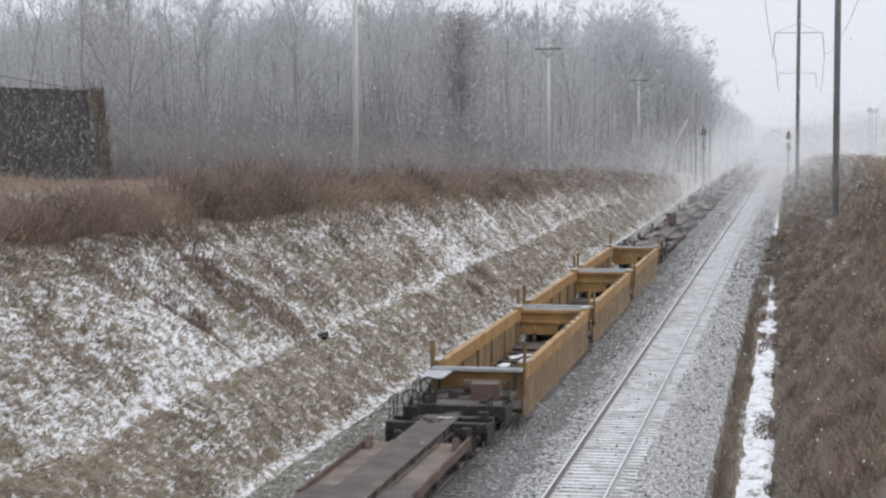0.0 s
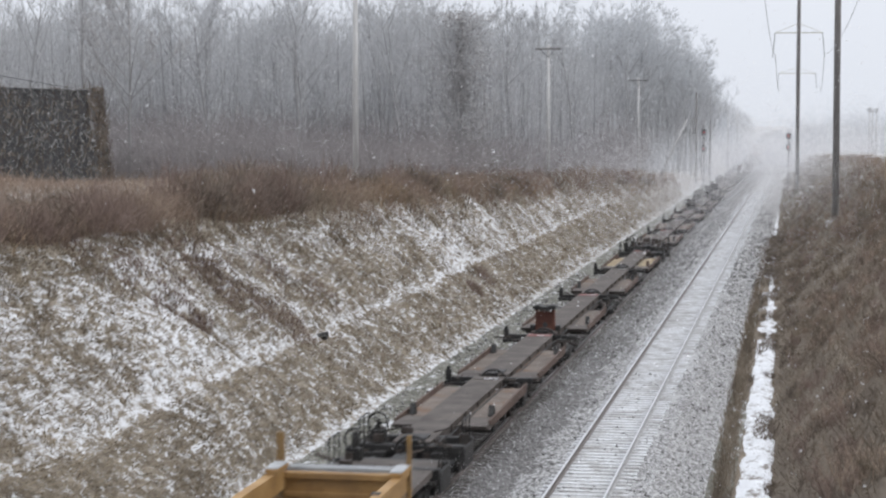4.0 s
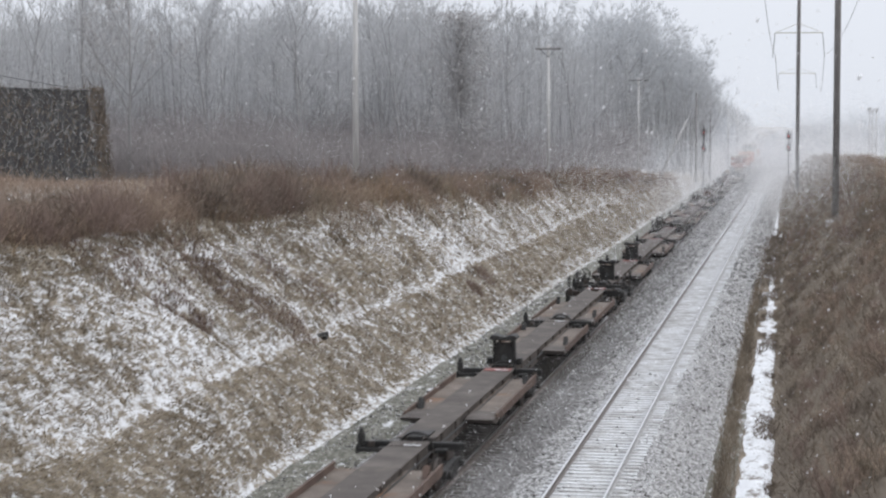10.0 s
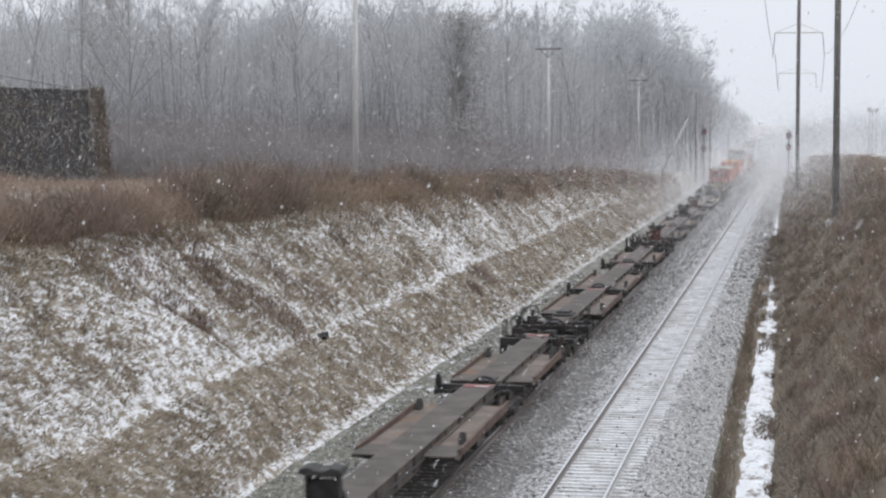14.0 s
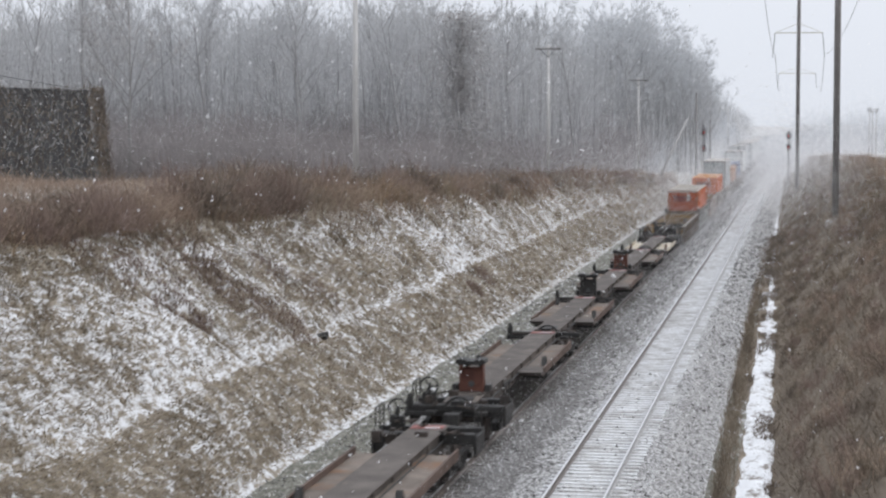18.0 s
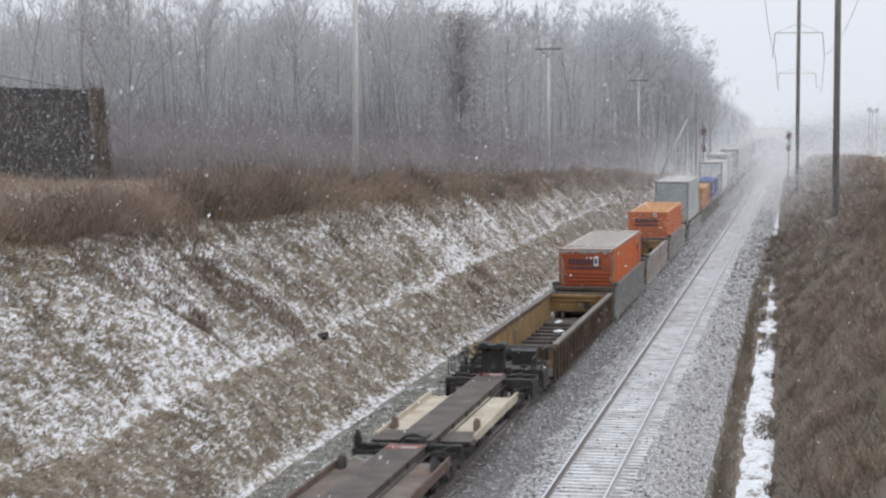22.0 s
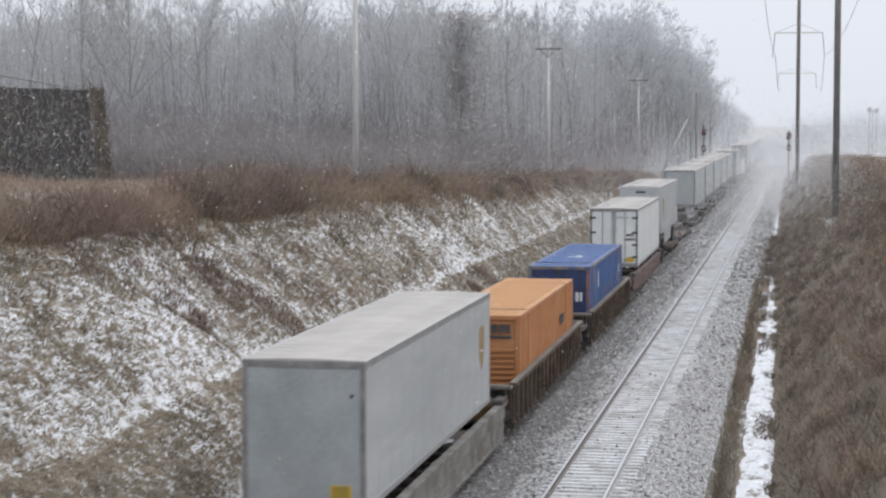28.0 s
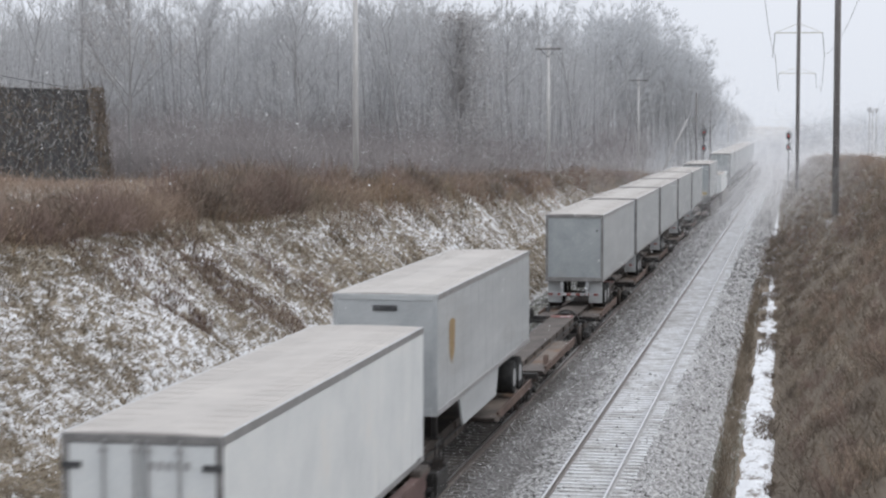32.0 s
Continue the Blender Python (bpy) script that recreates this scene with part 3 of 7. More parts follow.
def railway(x, label):
    tr = thing("railway_track", label, "track", "two parallel tracks", "structure")
    tr.location = (x, 0, 0)
    r = None
    for s in (-0.755, 0.755):
        if r is None:
            bm = bmesh.new()
            prism(bm, RAIL, -750, 900)
            r = part("rail", bm, M_RAIL, tr, "steel rail with a worn running top")
            r.location = (s, 0, 0)
            bm = bmesh.new()
            box(bm, -0.030, 0.030, -750, 900, 0.001, 0.004)
            rt = part("rail_head", bm, M_RAILTOP, r, "polished running surface")
        else:
            r2 = share(r, s)
            share(rt, parent=r2)
            # the clear track's right-hand rail takes the paler steel
            if x == TRACK_X:
                r2.data = r.data.copy()
                r2.data.materials[0] = M_PALERAIL
    return tr


track = railway(TRACK_X, "snow-dusted railway track with steel rails")
track_b = railway(TRAIN_X, "railway track carrying the long freight train")
bm = bmesh.new()
box(bm, -1.06, 1.24, -0.115, 0.115, -0.30, -0.160, 0.008)
tie = part("tie", bm, M_TIE, track, "wooden tie dusted with snow")
tie.location = (0, 40.0, 0)
for i in range(1, 300):
    t = share(tie, random.uniform(-0.03, 0.03), 40.0 + 0.52 * i, random.uniform(-0.006, 0.006))
    t.rotation_euler[2] = random.uniform(-0.012, 0.012)
bm = bmesh.new()
for i in range(560):
    y = -30 + 0.52 * i
    if y < 39.8 or y > 195.8:
        box(bm, -1.27, 1.27, y - 0.115, y + 0.115, -0.30, -0.168)
part("far_ties", bm, M_TIE, track)["kind"] = "stuff"
bm = bmesh.new()
for i in range(560):
    y = 20 + 0.52 * i
    box(bm, -1.27, 1.27, y - 0.115, y + 0.115, -0.30, -0.178)
part("far_ties", bm, M_OLDTIE, track_b)["kind"] = "stuff"

# wet snow lying between and beside the rails of the clear track
M_SLUSH = material("thin_snow_over_ballast", [(0.25, 0.245, 0.243), (0.385, 0.38, 0.378), (0.56, 0.557, 0.555)], 5.0, 0.9, 0, 0.8, 26, world_space=True, stretch=(0.5, 1.5, 1),
                   stains=(0.64, 0.65, 0.665), stain_scale=4.0, stain_cut=(0.56, 0.68))
bm = bmesh.new()
ring_old = None
for i in range(700):
    yv = 34 + 0.45 * i
    wl_, wr_ = 0.86 + random.uniform(-0.06, 0.06), 1.3 + random.uniform(-0.22, 0.22) + 0.45 * noise.noise(Vector((yv * 0.12, 5, 0)))
    ring = [bm.verts.new((TRACK_X + q, yv, zz)) for q, zz in ((-wl_, -0.196), (-wl_ + 0.15, -0.184), (0, -0.184 + random.uniform(-0.004, 0.006)), (wr_ - 0.15, -0.184), (wr_, -0.196))]
    if ring_old:
        for a, b, c_, d_ in zip(ring_old, ring_old[1:], ring[1:], ring):
            bm.faces.new((a, b, c_, d_))
    ring_old = ring
tagged(new("track_snow", mesh_of("track_snow", bm, M_SLUSH)), "thin snow lying between the rails", "snow", kind="structure")

# ---- rolling stock ----
SPEED = 19.2
MOVING = []      # every thing that rides, with where its origin stands at the start


STRETCH = 1.0159


def along(y):
    """Where a mark on the train stands at the start."""
    return 75 + (y - 75) * STRETCH


def rides(ob, y0):
    ob.location = (TRAIN_X, y0, 0)
    MOVING.append((ob, y0))
    return ob


def each(name, mat, parent, boxes, label=""):
    """One part for every box; boxes of one size share a mesh."""
    made = {}
    for x0, x1, y0, y1, z0, z1 in boxes:
        c = ((x0 + x1) / 2, (y0 + y1) / 2, (z0 + z1) / 2)
        h = (round((x1 - x0) / 2, 4), round((y1 - y0) / 2, 4), round((z1 - z0) / 2, 4))
        if h not in made:
            bm = bmesh.new()
            box(bm, -h[0], h[0], -h[1], h[1], -h[2], h[2])
            made[h] = part(name, bm, mat, parent, label, bevel=min(h) * 0.25)
            made[h].location = c
        else:
            share(made[h], *c)


def wheelset(parent, name, y, label=""):
    """A two-axle bogie: side frames, bolster, four wheels under it."""
    bm = bmesh.new()
    for s in (-1, 1):
        prism(bm, [(y - 1.15, 0.36), (y - 1.15, 0.58), (y - 0.45, 0.66), (y + 0.45, 0.66), (y + 1.15, 0.58), (y + 1.15, 0.36), (y + 0.6, 0.36), (y + 0.35, 0.22), (y - 0.35, 0.22), (y - 0.6, 0.36)],
              s * 1.0 - 0.07, s * 1.0 + 0.07, "x")
        for q in (-0.88, 0.88):
            tube(bm, (s * 1.05, y + q, 0.45), (s * 1.17, y + q, 0.45), 0.11, 0.1, 8)
    box(bm, -1.1, 1.1, y - 0.2, y + 0.2, 0.42, 0.62)
    bog = part(name, bm, M_BLACK, parent, label)
    wm = None
    for q in (-0.88, 0.88):
        for s in (-1, 1):
            if wm is None:
                bm = bmesh.new()
                tube(bm, (-0.07, 0, 0), (0.06, 0, 0), 0.43, 0.42, 18)
                tube(bm, (-0.09, 0, 0), (-0.07, 0, 0), 0.46, 0.46, 18)
                wm = mesh_of("wheel", bm, M_WHEEL)
            w = new("wheel", wm)
            w.parent = bog
            w.location = (s * 0.76, y + q, 0.43)
            w.rotation_euler[2] = 0 if s > 0 else math.pi
    return bog


def hitch(parent, y, folded=False, red=True, low=False):
    """The stand that takes a trailer's kingpin: two splayed legs, braces and a top plate."""
    bm = bmesh.new()
    if folded:
        box(bm, -0.42, 0.42, y - 0.75, y + 0.75, 1.184, 1.28, 0.03)
        box(bm, -0.3, 0.3, y - 0.35, y + 0.55, 1.28, 1.38, 0.04)
        return part("hitch", bm, M_BLACK, parent, "folded black trailer hitch")
    if low:
        box(bm, -0.45, 0.1, y - 0.2, y + 0.3, 1.185, 1.62, 0.04)
        box(bm, 0.1, 0.75, y - 0.1, y + 0.5, 1.185, 1.55, 0.05)
        return part("hitch", bm, M_WHEEL, parent, "low grimy hitch housing", bevel=0.015)
    paint = M_HITCH if red else M_BLACK
    prism(bm, [(-0.33, 1.185), (0.33, 1.185), (0.27, 1.93), (-0.27, 1.93)], y - 0.06, y + 0.04)
    st = part("hitch", bm, paint, parent, "raised rusty red trailer hitch stand" if red else "raised black trailer hitch stand", bevel=0.012)
    for s in (-1, 1):
        bm = bmesh.new()
        prism(bm, [(y - 0.10, 1.18), (y + 0.35, 1.18), (y + 0.18, 2.02), (y - 0.08, 2.02)], s * 0.33 - 0.04, s * 0.33 + 0.04, "x")
        part("hitch_leg", bm, paint, st, bevel=0.012)
    each("hitch_foot", M_BLACK, st, [(s * 0.50 - 0.09, s * 0.50 + 0.09, y - 0.1, y + 0.3, 1.183, 1.40) for s in (-1, 1)])
    # no opening: a dark disc paints the hole's shade
    bm = bmesh.new()
    tube(bm, (0, y - 0.08, 1.42), (0, y - 0.06, 1.42), 0.1, 0.1, 12)
    part("hitch_hole", bm, M_DARK, st, "dark round disc standing in for the plate's hole")
    bm = bmesh.new()
    prism(bm, [(-0.46, 2.07), (-0.36, 2.02), (0.36, 2.02), (0.46, 2.07), (0.42, 2.17), (0.25, 2.2), (0.08, 2.12), (-0.08, 2.12), (-0.25, 2.2), (-0.42, 2.17)], y - 0.3, y + 0.4)
    part("hitch_plate", bm, M_BLACK, st, "black hitch top plate with a kingpin slot", bevel=0.012)
    bm = bmesh.new()
    for s in (-1, 1):
        tube(bm, (s * 0.2, y + 0.3, 1.95), (s * 0.2, y + 1.35, 1.12), 0.05)
    part("brace", bm, M_BLACK, st)
    return st


def spine_unit(y0, y1, pan_a, pan_b, near_end=False, far_end=False, stand=(), pale=False):
    """One platform of an articulated spine car: a box spine, two wheel pans, a cross bar over the bogie.
    y0..y1: its stretch at the start; pan_a..pan_b: its wheel pans; stand: the hitch at its near end."""
    y0, y1, pan_a, pan_b = along(y0), along(y1), along(pan_a), along(pan_b)
    L, a, b = y1 - y0, pan_a - y0, pan_b - y0
    u = thing("spine_car", "empty weathered brown spine car platform with wheel pans" + (" in pale tan" if pale == 1 else ""), "railcar", "spine cars of the train")
    bm = bmesh.new()
    box(bm, -0.43, 0.43, 0.35, L - 0.35, 0.62, 1.14)
    box(bm, -0.50, 0.50, 0.3, L - 0.3, 1.14, 1.18)
    for q in np.arange(1.5, L - 1, 2.2):
        box(bm, -0.49, 0.49, q - 0.04, q + 0.04, 0.72, 1.12)
    part("spine", bm, M_STEEL, u, "dark brown steel centre spine", bevel=0.015)
    pan_mat = M_TANPAN if pale == 2 else M_PALEPAN if pale else M_PAN
    for s in (-1, 1):
        x0, x1 = (0.44, 1.29) if s > 0 else (-1.29, -0.44)
        bm = bmesh.new()
        box(bm, x0, x1, a, b, 0.90, 0.96)
        pan = part("wheel_pan", bm, pan_mat, u, "rusty wheel pan floor")
        bm = bmesh.new()
        xo = s * 1.29
        prism(bm, [(a - 0.15, 0.98), (a + 0.4, 0.86), (b - 0.2, 0.86), (b, 0.93), (b, 1.14), (a - 0.15, 1.09)], min(xo, xo + s * 0.07), max(xo, xo + s * 0.07), "x")
        part("pan_rim", bm, M_RUSTRIM if pale != 1 else M_PALEPAN, pan, bevel=0.01)
        bm = bmesh.new()
        xs = sorted((s * 0.5, s * 1.33))
        prism(bm, [(a - 0.75, 1.0), (a - 0.65, 0.92), (a, 0.78), (a + 1.15, 0.90), (a + 1.15, 0.975), (a, 1.02)], xs[0], xs[1], "x")
        part("pan_apron", bm, M_STEEL, pan, "bent dark apron at the end of the pan", bevel=0.01)
        each("bearer", M_BLACK, pan, [(xs[0], xs[1], q - 0.06, q + 0.06, 0.62, 0.895) for q in np.arange(a + 0.8, b, 2.0)])
        bm = bmesh.new()
        q = a + 1.5 if random.random() < 0.6 else b - 1.0
        prism(bm, [(q - 0.22, 0.965), (q + 0.22, 0.965), (q + 0.12, 1.22), (q - 0.02, 1.29), (q - 0.1, 1.17)], s * 1.14 - 0.08, s * 1.14 + 0.08, "x")
        part("wheel_chock", bm, M_RUSTRIM if int(y0) % 3 == 0 else M_BLACK, pan, "small black upright chock", bevel=0.015)
    # the cross bar and step over the near bogie
    bm = bmesh.new()
    box(bm, -1.32, 1.32, 0.05, 0.25, 0.92, 1.10)
    box(bm, -1.50, -1.32, 0.02, 0.22, 0.80, 1.30)
    tube(bm, (-1.41, 0.12, 1.28), (-1.41, 0.12, 1.44), 0.09, 0.05, 8)
    box(bm, -1.5, -0.6, -0.2, -0.1, 0.84, 0.95)
    box(bm, -1.5, -1.42, -0.2, 0.4, 0.8, 1.0)
    for s in (-1, 1):
        box(bm, s * 0.75 - 0.16, s * 0.75 + 0.16, -0.25, 0.55, 0.86, 0.97)
        tube(bm, (s * 0.5, 0.3, 1.0), (s * 1.2, 1.0, 0.9), 0.035, n=6)
    part("cross_bar", bm, M_BLACK, u, "black cross bar over the bogie", bevel=0.012)
    bm = bmesh.new()
    box(bm, -0.33, 0.33, 0.5, 1.25, 1.184, 1.23)
    box(bm, -0.2, 0.2, 0.1, 0.3, 1.02, 1.24)
    part("centre_plate", bm, M_BLACK, u, bevel=0.012)
    bm = bmesh.new()
    box(bm, -0.44, 0.44, L - 1.15, L - 0.6, 1.184, 1.20)
    part("end_plate", bm, M_RED if random.random() < 0.6 else M_STEEL, u, "faded plate on the spine")
    # air pipes along the spine
    bm = bmesh.new()
    tube(bm, (0.56, 0.5, 0.95), (0.56, L - 0.5, 0.95), 0.03, n=6)
    tube(bm, (-0.56, 0.5, 0.9), (-0.56, L - 0.5, 0.9), 0.025, n=6)
    part("air_pipe", bm, M_BLACK, u)
    bm = bmesh.new()
    hose = [[bm.verts.new((math.cos(q) * (0.42 + 0.035 * math.cos(t)) + 0.1, -0.15 + 0.035 * math.sin(t), 1.0 + math.sin(q) * (0.38 + 0.035 * math.cos(t))))
             for t in np.arange(0, 6.2, 1.2566)] for q in np.arange(0, 3.15, math.pi / 14)]
    for r0, r1 in zip(hose, hose[1:]):
        for i in range(5):
            bm.faces.new((r0[i], r0[(i + 1) % 5], r1[(i + 1) % 5], r1[i]))
    part("air_hose", bm, M_BLACK, u, "looped black air hose")
    rr = random.Random(int(y0 * 10))
    bm = bmesh.new()
    for k in range(12):
        x, q, z = rr.uniform(-1.2, 1.2), rr.uniform(-0.5, 0.7), rr.uniform(0.85, 1.14)
        if k % 3 == 0:
            box(bm, x - rr.uniform(0.05, 0.14), x + rr.uniform(0.05, 0.14), q - 0.08, q + 0.08, z - 0.14, z)
        else:
            tube(bm, (x, q, z), (x + rr.uniform(-0.7, 0.7), q + rr.uniform(-0.25, 0.25), z + rr.uniform(-0.12, 0.12)), rr.uniform(0.018, 0.04), n=5)
    part("coupling_gear", bm, M_WHEEL, u, "grimy rods and pipes between the platforms")["kind"] = "stuff"
    wheelset(u, "bogie", 0.0 if not near_end else 1.6)
    if far_end:
        wheelset(u, "bogie", L - 1.6)
        end_gear(u, L, 1)
    if near_end:
        end_gear(u, 0, -1)
    bm = bmesh.new()
    box(bm, -0.05, 0.38, L - 1.12, L - 1.04, 1.204, 1.215, 0.004)
    part("snow_patch", bm, M_SNOW, u, "streak of snow on the spine")
    for kind, at_y in stand:
        hitch(u, along(at_y) - y0, kind == "folded", kind == "red", kind == "low")
    return rides(u, y0)


def end_gear(u, y, d, wheel_paint=None):
    """Coupler, end beam with steps, brake wheel and hand rails at a car's end; d: +1 far, -1 near."""
    bm = bmesh.new()
    ys = sorted((y - d * 0.1, y - d * 0.4))
    box(bm, -1.4, 1.4, ys[0], ys[1], 0.78, 1.12)
    ys = sorted((y - d * 1.3, y - d * 1.6))
    box(bm, -1.4, 1.4, ys[0], ys[1], 0.86, 1.14)
    for s in (-1, 1):
        yy = sorted((y - d * 0.1, y - d * 1.5))
        box(bm, s * 1.38 - 0.04, s * 1.38 + 0.04, yy[0], yy[1], 0.52, 1.05)
    part("end_beam", bm, M_BLACK, u, "black end beam with steps", bevel=0.012)
    bm = bmesh.new()
    ys = sorted((y - d * 0.3, y + d * 0.75))
    box(bm, -0.16, 0.16, ys[0], ys[1], 0.72, 0.95)
    ys = sorted((y + d * 0.55, y + d * 0.95))
    box(bm, -0.24, 0.2, ys[0], ys[1], 0.66, 1.0)
    part("coupler", bm, M_BLACK, u, bevel=0.02)
    for s in (-1, 1):
        bm = bmesh.new()
        for q in (0.25, 0.75, 1.3):
            tube(bm, (s * 1.34, y - d * q, 1.1), (s * 1.34, y - d * q, 1.75), 0.02, n=6)
        tube(bm, (s * 1.34, y - d * 0.25, 1.75), (s * 1.34, y - d * 1.3, 1.75), 0.02, n=6)
        part("hand_rail", bm, M_BLACK, u)
    bm = bmesh.new()
    tube(bm, (-0.9, y - d * 0.5, 1.1), (-0.9, y - d * 0.5, 1.7), 0.05, n=6)
    box(bm, -1.1, -0.7, y - d * 0.5 - 0.12, y - d * 0.5 + 0.12, 1.1, 1.42)
    part("brake_stand", bm, M_BLACK, u)
    # rods, brackets, pipes and boxes of the running gear
    rr = random.Random(int(y * 10) + 5)
    bm = bmesh.new()
    for k in range(16):
        x, q, z = rr.uniform(-1.25, 1.25), y - d * rr.uniform(0.2, 2.4), rr.uniform(0.75, 1.3)
        if k % 2:
            box(bm, x - rr.uniform(0.05, 0.2), x + rr.uniform(0.05, 0.2), q - 0.09, q + 0.09, z - 0.16, z + rr.uniform(0.02, 0.16))
        else:
            tube(bm, (x, q, z), (x + rr.uniform(-0.8, 0.8), q + rr.uniform(-0.5, 0.5), z + rr.uniform(-0.2, 0.2)), rr.uniform(0.02, 0.05), n=5)
    part("running_gear", bm, M_WHEEL, u, "grimy rods, brackets and air pipes")["kind"] = "stuff"
    bm = bmesh.new()
    ring = [[bm.verts.new((-0.9 + math.cos(q) * (0.26 + 0.025 * math.cos(t)), y - d * 0.44 + 0.025 * math.sin(t), 1.62 + math.sin(q) * (0.26 + 0.025 * math.cos(t))))
             for t in np.arange(0, 6.2, 1.2566)] for q in np.arange(0, 6.28, math.pi / 7)]
    for r0, r1 in zip(ring, ring[1:] + ring[:1]):
        for i in range(5):
            bm.faces.new((r0[i], r0[(i + 1) % 5], r1[(i + 1) % 5], r1[i]))
    for k in range(3):
        tube(bm, (-0.9, y - d * 0.44, 1.62), (-0.9 + 0.25 * math.cos(2.1 * k), y - d * 0.44, 1.62 + 0.25 * math.sin(2.1 * k)), 0.02, n=5)
    part("brake_wheel", bm, wheel_paint or M_BLACK, u, "hand brake wheel on its stand")


def well_unit(y0, y1, paint, inside, label, ribs=False, near_end=False, far_end=False, top=1.72, stakes=True, snow=True, level=0.4, wall_paint=None, end_len=3.4, lining=None, gap=(1.0, 1.0)):
    """One well of a container car: deep side sills with a top flange, bulkheads, floor bars, decks over the bogies."""
    y0, y1 = along(y0), along(y1)
    L = y1 - y0
    u = thing("well_car", label, "railcar", "well cars of the train")
    ae = gap[0] if not near_end else end_len
    be = L - gap[1] if not far_end else L - end_len
    a, b = ae, be
    for s in (-1, 1):
        bm = bmesh.new()
        deep = 0.10 if ribs else 0.36
        prism(bm, [(s * 1.24, level - 0.18), (s * 1.44, level - 0.18), (s * 1.44, level - 0.1), (s * 1.40, level - 0.1), (s * 1.40, top - deep),
                   (s * 1.34, top - deep), (s * 1.34, level - 0.1), (s * 1.24, level - 0.1)], a, b)
        # behind ribs the plate is coloured dark, imitating open shaded gaps
        sill = part("side_sill", bm, M_WHEEL if ribs else (wall_paint or paint), u)
        bm = bmesh.new()
        prism(bm, [(s * 1.27, top - deep + 0.003), (s * 1.43, top - deep + 0.003), (s * 1.43, top), (s * 1.48, top), (s * 1.48, top + 0.09), (s * 1.27, top + 0.09)], a, b)
        part("top_chord", bm, paint, sill, "deep top chord of the well side")
        if lining or (ribs and wall_paint):
            bm = bmesh.new()
            xs = sorted((s * 1.318, s * 1.336))
            box(bm, xs[0], xs[1], a + 0.02, b - 0.02, level - 0.05, top - deep - 0.02)
            part("inner_wall", bm, lining or wall_paint, sill, "dirty yellow lining of the well")
        if ribs:
            xs = sorted((s * 1.275, s * 1.475))
            each("sill_cap", M_SILLTOP, sill, [(xs[0], xs[1], a + 0.05, b - 0.05, top + 0.09, top + 0.1)], "paler grey-tan top of the sill")
            xs = sorted((s * 1.403, s * 1.5))
            each("side_rib", paint, sill, [(xs[0], xs[1], q - 0.07, q + 0.07, level - 0.08, top) for q in np.arange(a + 0.4, b, 1.0)])
        else:
            xs = sorted((s * 1.25, s * 1.327))
            each("inner_rib", wall_paint or inside, sill, [(xs[0], xs[1], q - 0.07, q + 0.07, level, top - 0.37) for q in np.arange(a + 1.5, b, 3.2)])
            xs = sorted((s * 1.22, s * 1.5))
            each("corner_guide", paint if stakes else M_STEEL, sill, [(xs[0], xs[1], q - 0.5, q + 0.5, top + 0.094, top + 0.20) for q in (a + 0.45, b - 0.45)])
            each("guide_cap", M_GRATE if stakes else M_WHEEL, sill, [(xs[0], xs[1], q - 0.47, q + 0.47, top + 0.204, top + 0.23) for q in (a + 0.45, b - 0.45)], "cap plate of the corner guide")
    if stakes:
        each("lock_bracket", M_DARK, u, [(1.23, 1.42, q, q + 0.16, top + 0.06, top + 0.13) for q in np.arange(b - 7.6, b - 1.2, 1.6)], "dark locking bracket on the chord")
    for y, d in ((a, 1), (b, -1)):
        bm = bmesh.new()
        ys = sorted((y, y + d * 0.09))
        box(bm, -1.31, 1.31, ys[0], ys[1], level + 0.35, top - 0.12)
        ys = sorted((y - d * 0.05, y + d * 0.18))
        box(bm, -1.31, 1.31, ys[0], ys[1], top - 0.12, top + 0.02)
        ys = sorted((y + d * 0.09, y + d * 0.16))
        box(bm, -1.31, 1.31, ys[0], ys[1], level + 0.8, level + 0.9)
        bk = part("bulkhead", bm, inside, u, "painted end bulkhead", bevel=0.01)
        bm = bmesh.new()
        tube(bm, (0.35, y + d * 0.09, level + 0.62), (0.35, y + d * 0.22, level + 0.62), 0.16, 0.15, 12)
        part("bulkhead_fitting", bm, M_BLACK, bk)
    each("floor_bar", M_STEEL, u, [(-1.31, 1.31, q - 0.16, q + 0.16, level - 0.1, level + 0.03) for q in np.arange(a + 0.5, b, 1.35)], "dark floor cross bar of the well")
    each("floor_plate", M_STEEL, u, [(-1.31, 1.31, q, e, level + 0.034, level + 0.06) for q, e in ((a + 0.1, a + 2.6), (b - 2.6, b - 0.1))])
    if snow:
        for k in range(9):
            bm = bmesh.new()
            q = random.uniform(a + 0.4, b - 1.2)
            x = random.uniform(-1.1, 0.9)
            w, l = random.uniform(0.15, 0.45), random.uniform(0.3, 1.3)
            ring = [bm.verts.new((x + w * math.cos(t) * random.uniform(0.7, 1.2), q + l * 0.5 * math.sin(t) * random.uniform(0.7, 1.2), level + 0.064)) for t in np.arange(0, 6.2, 0.7)]
            tip = bm.verts.new((x, q, level + 0.13))
            for i in range(len(ring)):
                bm.faces.new((ring[i], ring[(i + 1) % len(ring)], tip))
            part("snow_patch", bm, M_SNOW, u, "patch of snow on the well floor")
    # decks over both ends
    for y, d in ((0, 1), (L, -1)):
        e = a if d > 0 else b
        ys = sorted((y + d * 0.12, e - d * 0.06))
        bm = bmesh.new()
        box(bm, -1.25, 1.25, ys[0], ys[1], 0.95, 1.12)
        box(bm, -0.5, 0.5, ys[0], ys[1], 0.62, 0.95)
        deck = part("end_deck", bm, M_STEEL, u, "grimy deck over the bogie", bevel=0.01)
        bm = bmesh.new()
        ys = sorted((e - d * 0.62, e - d * 0.2))
